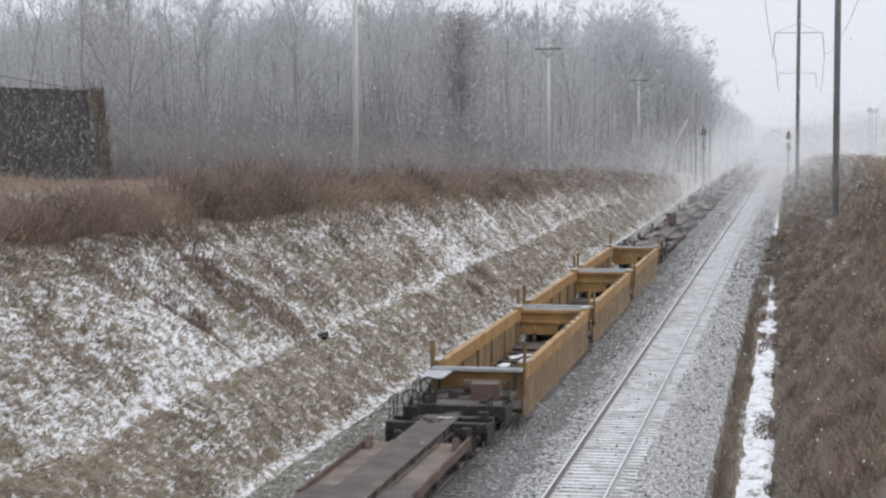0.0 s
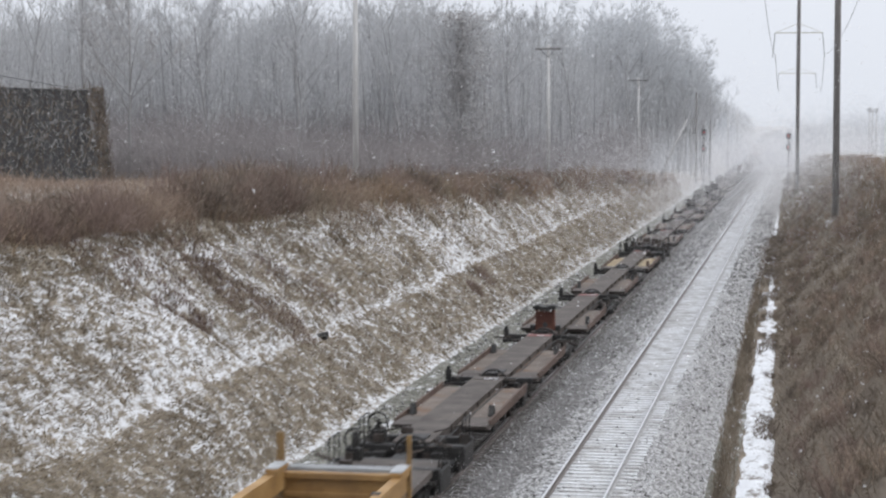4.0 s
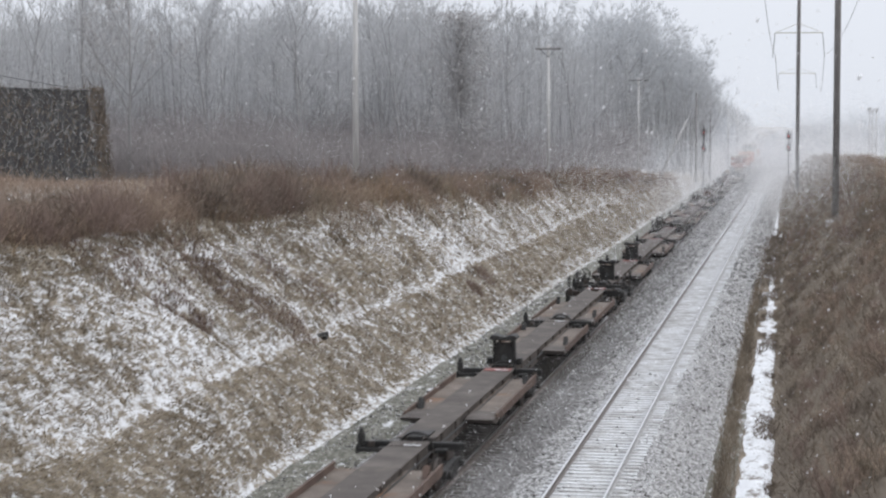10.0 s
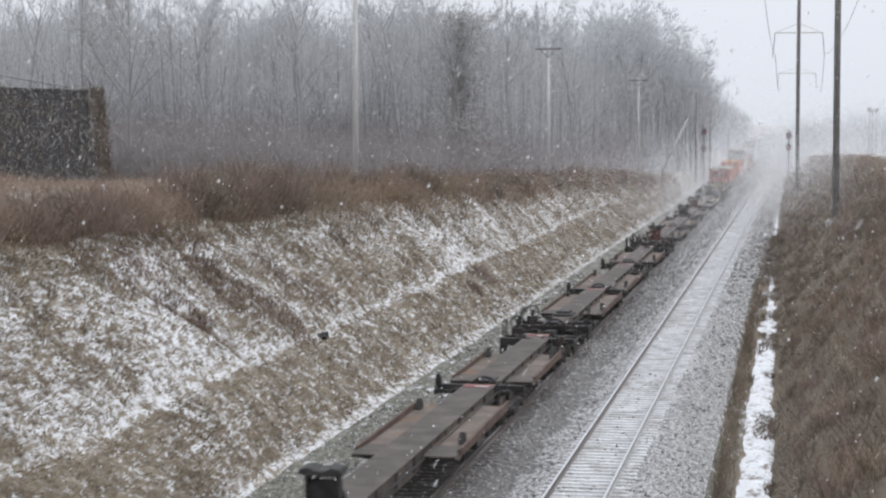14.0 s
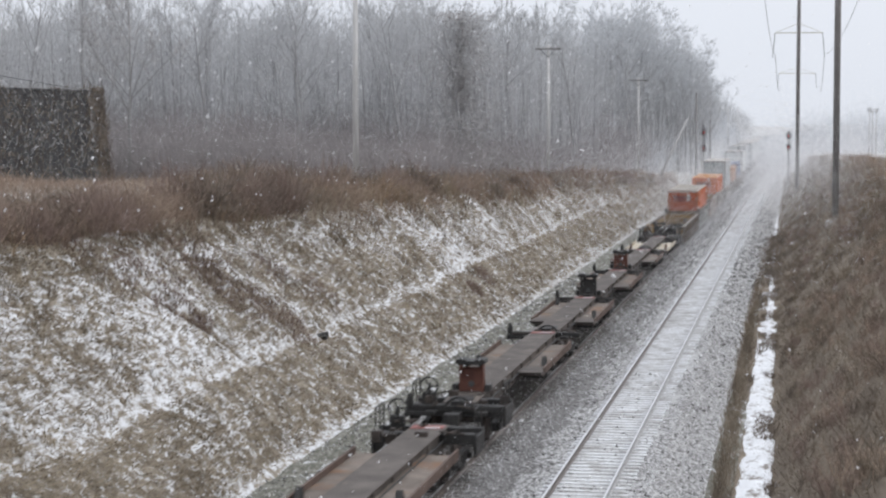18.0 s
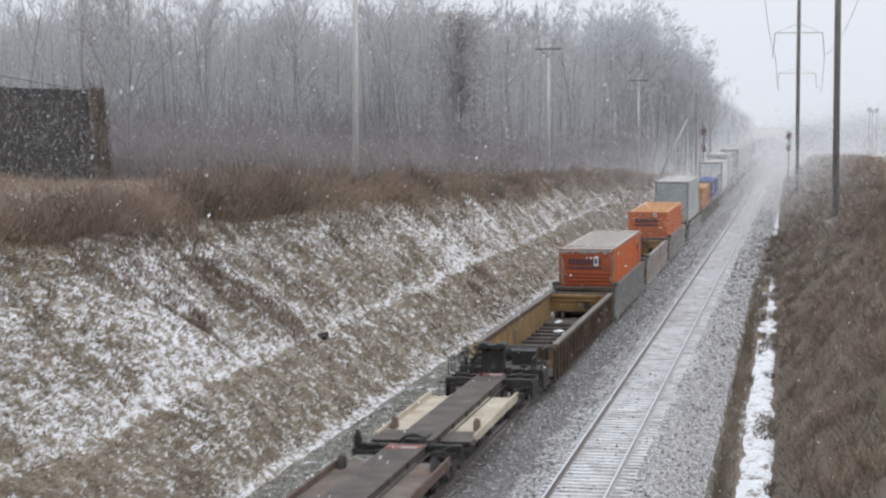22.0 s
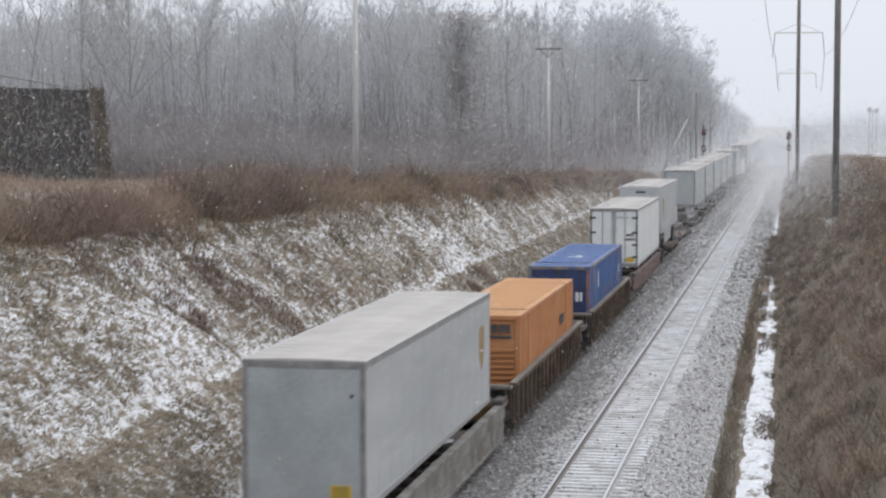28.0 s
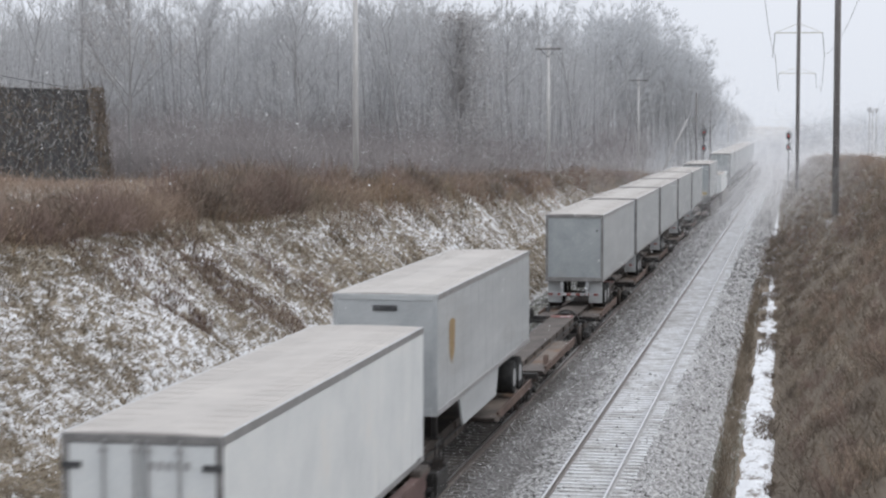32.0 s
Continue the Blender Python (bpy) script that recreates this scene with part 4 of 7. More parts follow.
        box(bm, -1.42, 1.42, ys[0], ys[1], top - 0.02, top + 0.05)
        wk_mat = M_GRATE if stakes else M_SILLTOP if max(gap) > 1 else M_STEEL
        wk = part("walkway", bm, wk_mat, u, "grated crosswalk")
        each("grate_bar", wk_mat, wk, [(-1.38, 1.38, ys[0] + 0.07 * k + 0.01, ys[0] + 0.07 * k + 0.035, top + 0.05, top + 0.075) for k in range(6)])
        if max(gap) > 1:
            each("snow_patch", M_SNOW, wk, [(-0.45, 0.15, ys[0] + 0.1, ys[0] + 0.3, top + 0.076, top + 0.1)], "small patch of snow on the crosswalk")
        each("walkway_leg", M_BLACK, wk, [(s * 1.2 - 0.04, s * 1.2 + 0.04, ys[0], ys[1], 1.12, top - 0.02) for s in (-1, 1)])
        if stakes:
            ye = e - d * 0.12
            posts = [(s * 1.45 - 0.05, s * 1.45 + 0.05, ye - 0.06, ye + 0.06, 0.9, top + 0.85) for s in (-1, 1)]
            each("guide_post", M_RIBBED, u, posts + [(-1.49, -1.41, ye + 0.22, ye + 0.32, 0.9, top + 0.8)], "upright rusty yellow guide post")
    if not near_end:
        rr = random.Random(int(y0))
        bm = bmesh.new()
        for k in range(16):
            x, q, z = rr.uniform(-1.25, 1.25), rr.uniform(-0.7, 0.7), rr.uniform(1.0, top - 0.05)
            if k % 2:
                box(bm, x - rr.uniform(0.05, 0.18), x + rr.uniform(0.05, 0.18), q - 0.09, q + 0.09, z - 0.2, z)
            else:
                tube(bm, (x, q, z), (x + rr.uniform(-0.7, 0.7), q + rr.uniform(-0.3, 0.3), z + rr.uniform(-0.2, 0.1)), rr.uniform(0.02, 0.045), n=5)
        part("coupling_gear", bm, M_BLACK, u, "grimy rods and boxes between the wells")["kind"] = "stuff"
    wheelset(u, "bogie", 0.0 if not near_end else 1.7)
    if far_end:
        wheelset(u, "bogie", L - 1.7)
        end_gear(u, L, 1)
    if near_end:
        end_gear(u, 0, -1, M_YELLOW if ribs else None)
        bm = bmesh.new()
        tube(bm, (-0.2, 2.5, 1.35), (0.9, 2.5, 1.35), 0.22, n=10)
        box(bm, 0.2, 1.0, 1.2, 1.9, 1.12, 1.6)
        part("brake_gear", bm, M_RUSTRIM if stakes else M_BLACK, u, "rusty brake cylinder and air tank" if stakes else "black brake cylinder and air tank")
        if stakes:
            bm = bmesh.new()
            box(bm, -1.42, -0.72, a - 2.3, a - 0.64, top - 0.06, top - 0.01)
            box(bm, -1.38, -1.30, a - 2.3, a - 2.22, 1.12, top - 0.06)
            part("side_platform", bm, M_GRATE, u, "galvanised step platform beside the end", bevel=0.01)
    return rides(u, y0)


def container(y0, length, z0, height, paint, roof, label, name="shipping_container", logo="none", corr=0.036, band=0.0, width=2.55, end_paint=None, worn=False, frame_paint=None, emblem=(0.73, 0.885)):
    """A steel box with corrugated walls, corner posts, castings, ribbed roof and an end wall; z0 is its underside."""
    y0, length = along(y0), length * STRETCH
    c = thing(name, label, "container", "containers of the train")
    h, w = height, width / 2
    z1 = h
    # walls: corrugated plates
    for s in (-1, 1):
        bm = bmesh.new()
        prof, q, k = [], 0.12, 0
        while q < length - 0.12:
            o = 0.0 if k % 2 else -corr
            prof += [(q, o), (min(q + 0.16, length - 0.12), o)]
            q += 0.16 + 0.06
            k += 1
        lo = [bm.verts.new((s * (w - 0.02 + o), yy, 0.14)) for yy, o in prof]
        hi = [bm.verts.new((s * (w - 0.02 + o), yy, z1 - 0.10)) for yy, o in prof]
        for i in range(len(prof) - 1):
            bm.faces.new((lo[i], lo[i + 1], hi[i + 1], hi[i]))
        box(bm, s * (w - 0.10) - 0.02, s * (w - 0.10) + 0.02, 0.1, length - 0.1, 0.12, z1 - 0.08)
        part("side_wall", bm, paint, c, "corrugated steel side wall")
    bm = bmesh.new()
    for s in (-1, 1):
        box(bm, s * (w - 0.05) - 0.05, s * (w - 0.05) + 0.05, 0.0, length, 0.0, 0.15)
        box(bm, s * (w - 0.02) - 0.02, s * (w - 0.02) + 0.02, 0.0, length, z1 - 0.11, z1)
        for y in (0.0, length - 0.13):
            box(bm, s * (w - 0.07) - 0.07, s * (w - 0.07) + 0.07, y, y + 0.13, 0.0, z1 + 0.002)
        if band:
            for y in (band, length - band - 0.15):
                box(bm, s * (w - 0.05) - 0.055, s * (w - 0.05) + 0.055, y, y + 0.15, 0.0, z1 + 0.012)
    for y in (0.0, length - 0.1):
        box(bm, -w + 0.1, w - 0.1, y + (0 if y == 0 else 0.05), y + (0.05 if y == 0 else 0.1), z1 - 0.14, z1 - 0.002)
        box(bm, -w + 0.1, w - 0.1, y, y + 0.1, 0.0, 0.15)
    part("frame", bm, frame_paint or paint, c, "corner posts and rails", bevel=0.008)
    bm = bmesh.new()
    box(bm, -w + 0.042, w - 0.042, 0.055, length - 0.055, z1 - 0.07, z1 - 0.006)
    rf = part("roof", bm, roof, c, "ribbed roof with grime and wet snow")
    each("roof_rib", roof, rf, [(-w + 0.2, w - 0.2, q, q + 0.16, z1 - 0.007, z1 + 0.004) for q in np.arange(0.4, length - 0.4, 0.42)])
    if band:
        each("roof_band", roof, c, [(-w + 0.1, w - 0.1, y, y + 0.15, z1 - 0.03, z1 + 0.012) for y in (band, length - band - 0.15)])
        each("seam", M_DARK, rf, [(-w + 0.1, w - 0.1, y, y + 0.035, z1 - 0.03, z1 + 0.016) for y in (band - 0.04, length - band)], "dark rusty roof seam")
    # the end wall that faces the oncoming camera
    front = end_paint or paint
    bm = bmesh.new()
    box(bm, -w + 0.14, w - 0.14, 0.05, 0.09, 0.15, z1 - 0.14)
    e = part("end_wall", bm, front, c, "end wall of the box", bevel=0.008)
    k = 10 if logo != "doors" else 0
    each("end_rib", front, e, [(-w + 0.2, w - 0.2, -0.015, 0.05, 0.22 + i * z1 * 0.059, 0.31 + i * z1 * 0.059) for i in range(k)])
    bm = bmesh.new()
    box(bm, -w + 0.1, w - 0.1, length - 0.08, length - 0.04, 0.1, z1 - 0.1)
    part("far_end_wall", bm, paint, c)
    if logo == "bars":
        bars = []
        x = -0.82
        for wd, rise in ((0.15, 0.012), (0.13, 0.0), (0.15, 0.006), (0.10, -0.006), (0.17, 0.008), (0.12, 0.0), (0.11, 0.014), (0.17, 0.0), (0.12, 0.008)):
            bars.append((x, x + wd, 0.006, 0.05, z1 * (0.745 + rise), z1 * 0.845))
            x += wd + 0.036
        each("marking", M_PURPLE, e, bars + [(-0.86, 0.72, 0.006, 0.05, z1 * 0.685, z1 * 0.72)], "dark purple lettering as plain bars")
        bm = bmesh.new()
        box(bm, 0.36, 0.56, -0.004, 0.05, z1 * emblem[0], z1 * emblem[1])
        em = part("emblem", bm, M_WHITEBOX, e, "pale rounded emblem plate", bevel=0.015)
        bm = bmesh.new()
        box(bm, 0.405, 0.515, -0.008, 0.0, z1 * (emblem[0] * 0.75 + emblem[1] * 0.25), z1 * (emblem[0] * 0.25 + emblem[1] * 0.75))
        part("emblem_centre", bm, M_DARK, em)
        if emblem[0] > 0.8:
            bm = bmesh.new()
            prism(bm, [(-0.72, 0.3), (-0.55, 0.47), (-0.72, 0.64), (-0.89, 0.47)], 0.0, 0.02)
            part("placard", bm, M_GREYBOX, e, "grey diamond placard")
        each("side_marking", M_PURPLE, c, [(w - 0.012, w - 0.002, length - 3.0 + 0.24 * k, length - 2.83 + 0.24 * k, z1 * (0.72 + 0.012 * (k % 2)), z1 * 0.80) for k in range(5)], "dark lettering as plain bars")
    if worn:
        # paint chipped off along the top and the edges of the end
        rr = random.Random(5)
        bm = bmesh.new()
        x = -w + 0.02
        while x < w - 0.1:
            wd = rr.uniform(0.04, 0.13)
            dz = rr.uniform(0.04, 0.17)
            prism(bm, [(x, z1 - 0.05), (x + wd + 0.02, z1 - 0.05), (x + wd, z1 - 0.09 - dz), (x + wd * 0.3, z1 - 0.08 - dz * rr.uniform(0.5, 1.0))], -0.004, 0.03)
            x += wd
        for s in (-1, 1):
            z = 0.3
            while z < z1 - 0.3:
                hh = rr.uniform(0.05, 0.3)
                if rr.random() < 0.6:
                    x = s * (w - 0.14 - rr.uniform(0, 0.05))
                    prism(bm, [(x, z), (x + rr.uniform(0.03, 0.09), z + 0.02), (x + rr.uniform(0.02, 0.08), z + hh), (x, z + hh * 0.9)], -0.004, 0.03)
                z += hh
        part("worn_edge", bm, M_CHIPPED, e, "bare grey patches where paint has chipped")["kind"] = "stuff"
    if logo == "small":
        bars, x = [], -0.02
        for wd in (0.17, 0.14, 0.17, 0.15, 0.17):
            bars.append((x, x + wd, 0.004, 0.03, z1 * 0.815, z1 * 0.905))
            x += wd + 0.045
        each("marking", M_DARK, e, bars + [(0.18, 1.0, 0.004, 0.03, z1 * 0.755, z1 * 0.785)], "dark letters as plain bars")
        each("side_marking", M_DARK, c, [(w - 0.012, w + 0.004, 10.4 + q, 10.62 + q, z1 * 0.54, z1 * 0.66) for q in (0.0, 0.3, 0.6, 0.9)], "dark lettering as plain bars")
    if logo == "doors":
        for k in (-1, 1):
            bm = bmesh.new()
            xs = sorted((k * 0.03, k * (w - 0.16)))
            box(bm, xs[0], xs[1], 0.012, 0.05, 0.17, z1 - 0.16)
            d = part("door", bm, front, c, "container end door", bevel=0.006)
            third = (z1 - 0.5) / 3
            each("door_panel", front, d, [(xs[0] + 0.12, xs[1] - 0.12, -0.006, 0.012, 0.28 + j * third, 0.16 + (j + 1) * third) for j in range(3)])
            bm = bmesh.new()
            for q in (0.28, 0.85):
                tube(bm, (k * q, -0.02, 0.12), (k * q, -0.02, z1 - 0.1), 0.02, n=6)
                box(bm, k * q - 0.05, k * q + 0.05, -0.03, 0.01, 1.0, 1.06)
            part("lock_bar", bm, front, d, "steel locking bar")
        bm = bmesh.new()
        box(bm, w - 0.075, w - 0.005, -0.004, 0.0, 0.5, z1 - 0.1)
        part("red_strip", bm, M_RED, c, "narrow red corner strip")
        bm = bmesh.new()
        box(bm, 0.69, 0.97, -0.012, -0.006, 1.48, 1.86)
        part("notice", bm, M_WHITEBOX, c, "pale notice plate")
        each("label_patch", M_WHITEBOX, c, [(w - 0.012, w + 0.004, 3.4, 3.75, z1 * 0.62, z1 * 0.85), (w - 0.012, w + 0.004, 12.9, 13.15, z1 * 0.6, z1 * 0.72)], "pale label patch")
        each("roof_mark", M_WHITEBOX, c, [(-0.35, 0.3, 5.5, 5.72, z1 - 0.006, z1 + 0.008), (0.05, 0.3, 5.76, 6.3, z1 - 0.006, z1 + 0.008)], "worn white mark on the roof")
        bars, x = [], 4.8
        for wd in (0.9, 0.5, 0.9, 0.7, 0.4, 0.9, 0.6):
            bars.append((w - 0.012, w + 0.003, x, x + wd, z1 * 0.36, z1 * 0.56))
            x += wd + 0.12
        each("side_marking", M_BLUEDARK, c, bars, "dark lettering as plain bars")
    rides(c, y0)
    c.location[2] = z0
    return c


def trailer(y0, length, z0, top, body, label, face="plain", wheels=True, gear=True, shield=0.0, skirt=False, width=2.56):
    """A van trailer box lying on its car: smooth sides with rails, a bowed roof, a front or door end, bogie and landing legs."""
    y0, length = along(y0), length * STRETCH
    c = thing("van_trailer", label, "trailer", "trailers of the train")
    w, h = width / 2, top - z0
    for s in (-1, 1):
        bm = bmesh.new()
        box(bm, s * (w - 0.02) - 0.02, s * (w - 0.02) + 0.02, 0.02, length - 0.02, 0.18, h - 0.16)
        side = part("side_wall", bm, body, c, "smooth pale side sheet")
        if s > 0:
            each("seam", body, side, [(s * (w + 0.001) - 0.002, s * (w + 0.001) + 0.002, q, q + 0.03, 0.2, h - 0.17) for q in np.arange(1.22, length - 0.5, 1.22)])
        xs = sorted((s * (w - 0.05), s * (w + 0.012)))
        each("side_rail", M_TRIM, c, [(xs[0], xs[1], 0.0, length, z_, z_ + 0.15) for z_ in (h - 0.16, 0.03)], "dull metal edge rail")
    bm = bmesh.new()
    box(bm, -w + 0.04, w - 0.04, length - 0.06, length - 0.02, 0.1, h - 0.08)
    part("far_end_wall", bm, body, c)
    bm = bmesh.new()
    box(bm, -w + 0.04, w - 0.04, 0.06, length - 0.07, 0.16, 0.24)
    part("floor", bm, M_BLACK, c)
    bm = bmesh.new()
    prism(bm, [(-w + 0.02, h - 0.06), (w - 0.02, h - 0.06), (w - 0.02, h - 0.012), (0.4, h + 0.012), (-0.4, h + 0.012), (-w + 0.02, h - 0.012)], 0.03, length - 0.03)
    roof = part("roof", bm, M_TRAILROOF, c, "pale sheet roof with wet streaks")
    if y0 < 812:
        each("roof_bow", M_TRAILROOF, roof, [(-w + 0.15, w - 0.15, q, q + 0.012, h + 0.008, h + 0.0124) for q in np.arange(0.6, length - 0.1, 0.61)])
    # the end facing the camera
    bm = bmesh.new()
    box(bm, -w + 0.01, -w + 0.12, -0.02, 0.06, 0.02, h - 0.02)
    box(bm, w - 0.12, w - 0.01, -0.02, 0.06, 0.02, h - 0.02)
    box(bm, -w + 0.12, w - 0.12, -0.02, 0.06, h - 0.16, h - 0.02)
    box(bm, -w + 0.12, w - 0.12, -0.02, 0.06, 0.02, 0.2)
    part("end_frame", bm, M_DULLTRIM if face != "smooth" else body, c, "dull metal end frame", bevel=0.008)
    if face in ("plain", "smooth"):
        bm = bmesh.new()
        box(bm, -w + 0.12, w - 0.12, 0.0, 0.05, 0.2, h - 0.16)
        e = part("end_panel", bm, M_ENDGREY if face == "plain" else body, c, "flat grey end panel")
        if face == "plain":
            if wheels != "near":
                bm = bmesh.new()
                box(bm, 0.55, 0.98, -0.008, 0.0, 0.32, 0.58)
                part("label_patch", bm, M_LABEL, e, "yellow label")
                each("marking", M_DARK, e, [(0.60, 0.93, -0.011, -0.008, 0.36 + 0.055 * k, 0.38 + 0.055 * k) for k in range(4)], "fine print as plain bars")
                each("rust_fleck", M_CHIPPED, e, [(-1.0 + 0.31 * k, -0.86 + 0.31 * k, -0.006, 0.0, 0.2, 0.2 + 0.05 + 0.03 * (k % 3)) for k in range(7)], "grimy fleck along the lower edge")
            bm = bmesh.new()
            box(bm, 0.95, 1.03, -0.01, 0.0, h - 0.75, h - 0.68)
            part("marker_lamp", bm, M_DARK, e, "small dark marker lamp")
        else:
            bm = bmesh.new()
            box(bm, -0.3, 0.3, -0.03, 0.0, h - 0.42, h - 0.28)
            for s in (-1, 1):
                box(bm, s * 0.2 - 0.06, s * 0.2 + 0.06, -0.06, 0.0, h - 0.40, h - 0.30)
            part("lamp_bracket", bm, M_DARK, e, "small dark lamp bracket", bevel=0.01)
            bm = bmesh.new()
            box(bm, 0.4, 0.9, -0.012, 0.0, 0.3, 0.55)
            part("notice", bm, M_GREYBOX, e)
    else:
        for k in (-1, 1):
            bm = bmesh.new()
            xs = sorted((k * 0.02, k * (w - 0.125)))
            box(bm, xs[0], xs[1], -0.01, 0.05, 0.21, h - 0.17)
            d = part("door", bm, body, c, "white swing door", bevel=0.006)
            for q in (0.10, 0.60):
                bm = bmesh.new()
                tube(bm, (k * q, -0.04, 0.1), (k * q, -0.04, h - 0.1), 0.024, n=6)
                for z in (0.35, 1.0, 1.9, h - 0.3):
                    box(bm, k * q - 0.055, k * q + 0.055, -0.06, -0.01, z, z + 0.07)
                part("lock_rod", bm, M_TRIM, d, "steel lock rod")
            xs = sorted((k * (w - 0.32), k * (w - 0.0)))
            each("hinge", M_DARK, d, [(xs[0], xs[1], -0.045, -0.01, z, z + 0.1) for z in (0.5, 1.15, 1.8, h - 0.55)], "dark strap hinge")
            if k > 0:
                bm = bmesh.new()
                box(bm, 0.68, 1.08, -0.016, -0.01, 0.28, 0.55)
                part("label_patch", bm, M_LABEL, d, "yellow label")
                each("marking", M_DARK, d, [(0.66 + 0.1 * j, 0.74 + 0.1 * j, -0.014, -0.01, 1.65, 1.78) for j in range(4)]
                     + [(0.55 + 0.1 * j, 0.63 + 0.1 * j, -0.014, -0.01, 1.42, 1.55) for j in range(6)], "dark numbers as plain bars")
                each("faded_marking", M_TRIM, d, [(0.1 + 0.14 * j, 0.2 + 0.14 * j, -0.014, -0.01, h - 0.55, h - 0.42) for j in range(5)], "faded lettering as plain bars")
    if shield:
        bm = bmesh.new()
        vs = [(shield + q, h * z_) for q, z_ in ((0.4, 0.36), (0.7, 0.45), (0.8, 0.60), (0.8, 0.72), (0.4, 0.75), (0.0, 0.72), (0.0, 0.60), (0.07, 0.45))]
        prism(bm, vs, w + 0.001, w + 0.008, "x")
        part("emblem", bm, M_BROWN, c, "brown and gold shield-shaped patch")
    if skirt:
        bm = bmesh.new()
        prism(bm, [(3.2, 0.05), (3.8, -0.75), (9.4, -0.75), (9.9, 0.05)], w - 0.08, w - 0.03, "x")
        prism(bm, [(3.2, 0.05), (3.8, -0.75), (9.4, -0.75), (9.9, 0.05)], -w + 0.03, -w + 0.08, "x")
        part("side_skirt", bm, body, c, "pale side skirt")
    if gear:
        for s in (-1, 1):
            bm = bmesh.new()
            box(bm, s * 0.75 - 0.07, s * 0.75 + 0.07, 2.3, 2.44, -0.85, 0.1)
            box(bm, s * 0.75 - 0.14, s * 0.75 + 0.14, 2.2, 2.54, -0.9, -0.85)
            part("landing_leg", bm, M_BLACK, c)
    if wheels:
        wb = length - (2.5 if skirt else 3.2) if wheels != "near" else 1.9
        bm = bmesh.new()
        for s in (-1, 1):
            box(bm, s * 0.5 - 0.06, s * 0.5 + 0.06, wb - 1.2, wb + 1.2, -0.12, 0.05)
        for q in (-0.62, 0.62):
            box(bm, -0.95, 0.95, wb + q - 0.07, wb + q + 0.07, -0.76, -0.62)
            for s in (-1, 1):
                box(bm, s * 0.5 - 0.05, s * 0.5 + 0.05, wb + q - 0.1, wb + q + 0.1, -0.65, -0.1)
        bogie = part("wheel_bogie", bm, M_BLACK, c, "sliding tandem axle frame")
        bm = bmesh.new()
        tube(bm, (-0.28, 0, 0), (0.28, 0, 0), 0.5, 0.5, 18)
        tyre_me = mesh_of("tyre", bm, M_RUBBER, 0.03)
        bm = bmesh.new()
        tube(bm, (-0.285, 0, 0), (0.285, 0, 0), 0.27, 0.27, 14)
        rim_me = mesh_of("wheel_rim", bm, M_GRATE)
        for q in (-0.62, 0.62):
            for s in (-1, 1):
                for nm, me in (("tyre", tyre_me), ("wheel_rim", rim_me)):
                    o = new(nm, me)
                    o.parent = bogie
                    o.location = (s * 0.98, wb + q, -0.70)
        if wheels == "near":
            bm = bmesh.new()
            box(bm, -1.15, 1.15, 0.05, 0.12, -0.62, -0.5)
            for s in (-1, 1):
                box(bm, s * 0.55 - 0.06, s * 0.55 + 0.06, 0.03, 0.12, -0.62, 0.04)
            part("underrun_bar", bm, M_GRATE, c, "striped rear underrun bar")
            bm = bmesh.new()
            for k in range(6):
                box(bm, -1.15 + 0.4 * k, -0.95 + 0.4 * k, 0.04, 0.052, -0.61, -0.51)
            part("reflective_tape", bm, M_RED, c)
            each("mud_flap", M_GREYBOX, c, [(s * 0.9 - 0.3, s * 0.9 + 0.3, 0.35, 0.38, -0.95, 0.0) for s in (-1, 1)])
    rides(c, y0)
    c.location[2] = z0
    return c


# ---- the train, from its near end back ----
# platforms of the spine cars: from, to, pans from, pans to, near end, far end, hitch, pale pans
SPINES = [
    (37.5, 54.6, 43.5, 50.8, 0, 1, (), 0),
    (125.0, 138.4, 129.8, 137.0, 1, 0, (), 0), (138.4, 151.0, 140.0, 147.2, 0, 0, (), 0), (151.0, 168.5, 155.2, 162.4, 0, 0, (("red", 151.9),), 0),
    (168.5, 184.5, 172.5, 179.8, 0, 0, (), 0), (184.5, 199.6, 187.5, 195.5, 0, 1, (), 2),
    (203.2, 222.8, 211.2, 219.4, 1, 0, (("low", 205.6),), 0), (222.8, 239.0, 227.6, 235.8, 0, 0, (), 0), (239.0, 254.0, 244.4, 252.6, 0, 0, (), 0),
    (254.0, 269.8, 261.0, 268.4, 0, 0, (("black", 254.6),), 0), (269.8, 285.4, 271.4, 279.8, 0, 1, (), 0),
    (287.4, 304.4, 295.6, 303.6, 1, 0, (("black", 290.0),), 0), (304.4, 325.6, 313.9, 322.2, 0, 0, (("black", 304.9),), 0), (325.6, 340.0, 328.0, 335.0, 0, 1, (), 0),
    (343.4, 360.6, 350.2, 359.2, 1, 0, (("folded", 347.0),), 0), (360.6, 377.4, 362.2, 371.6, 0, 0, (), 0), (377.4, 393.0, 381.4, 389.2, 0, 1, (), 0),
    (396.6, 416.6, 406.0, 413.6, 1, 0, (("red", 399.2),), 0), (416.6, 431.6, 422.4, 430.6, 0, 0, (), 0), (431.6, 448.3, 439.6, 447.4, 0, 0, (("black", 432.2),), 0),
    (448.3, 465.4, 457.2, 463.6, 0, 0, (("red", 448.9),), 0), (465.4, 479.6, 467.4, 475.2, 0, 1, (("black", 479.0),), 1),
    (650.4, 668.8, 660.5, 667.2, 1, 0, (), 0), (668.8, 687.4, 671.0, 679.5, 0, 0, (), 0),
]
y = 687.4
while y < 790:
    SPINES.append((y, y + 17.9, y + 2.0, y + 9.0, 0, 0, (), 0))
    y += 17.9
y = 845.0
while y < 990:
    SPINES.append((y, y + 17.9, y + 2.0, y + 9.0, 0, 0, (), 0))
    y += 17.9
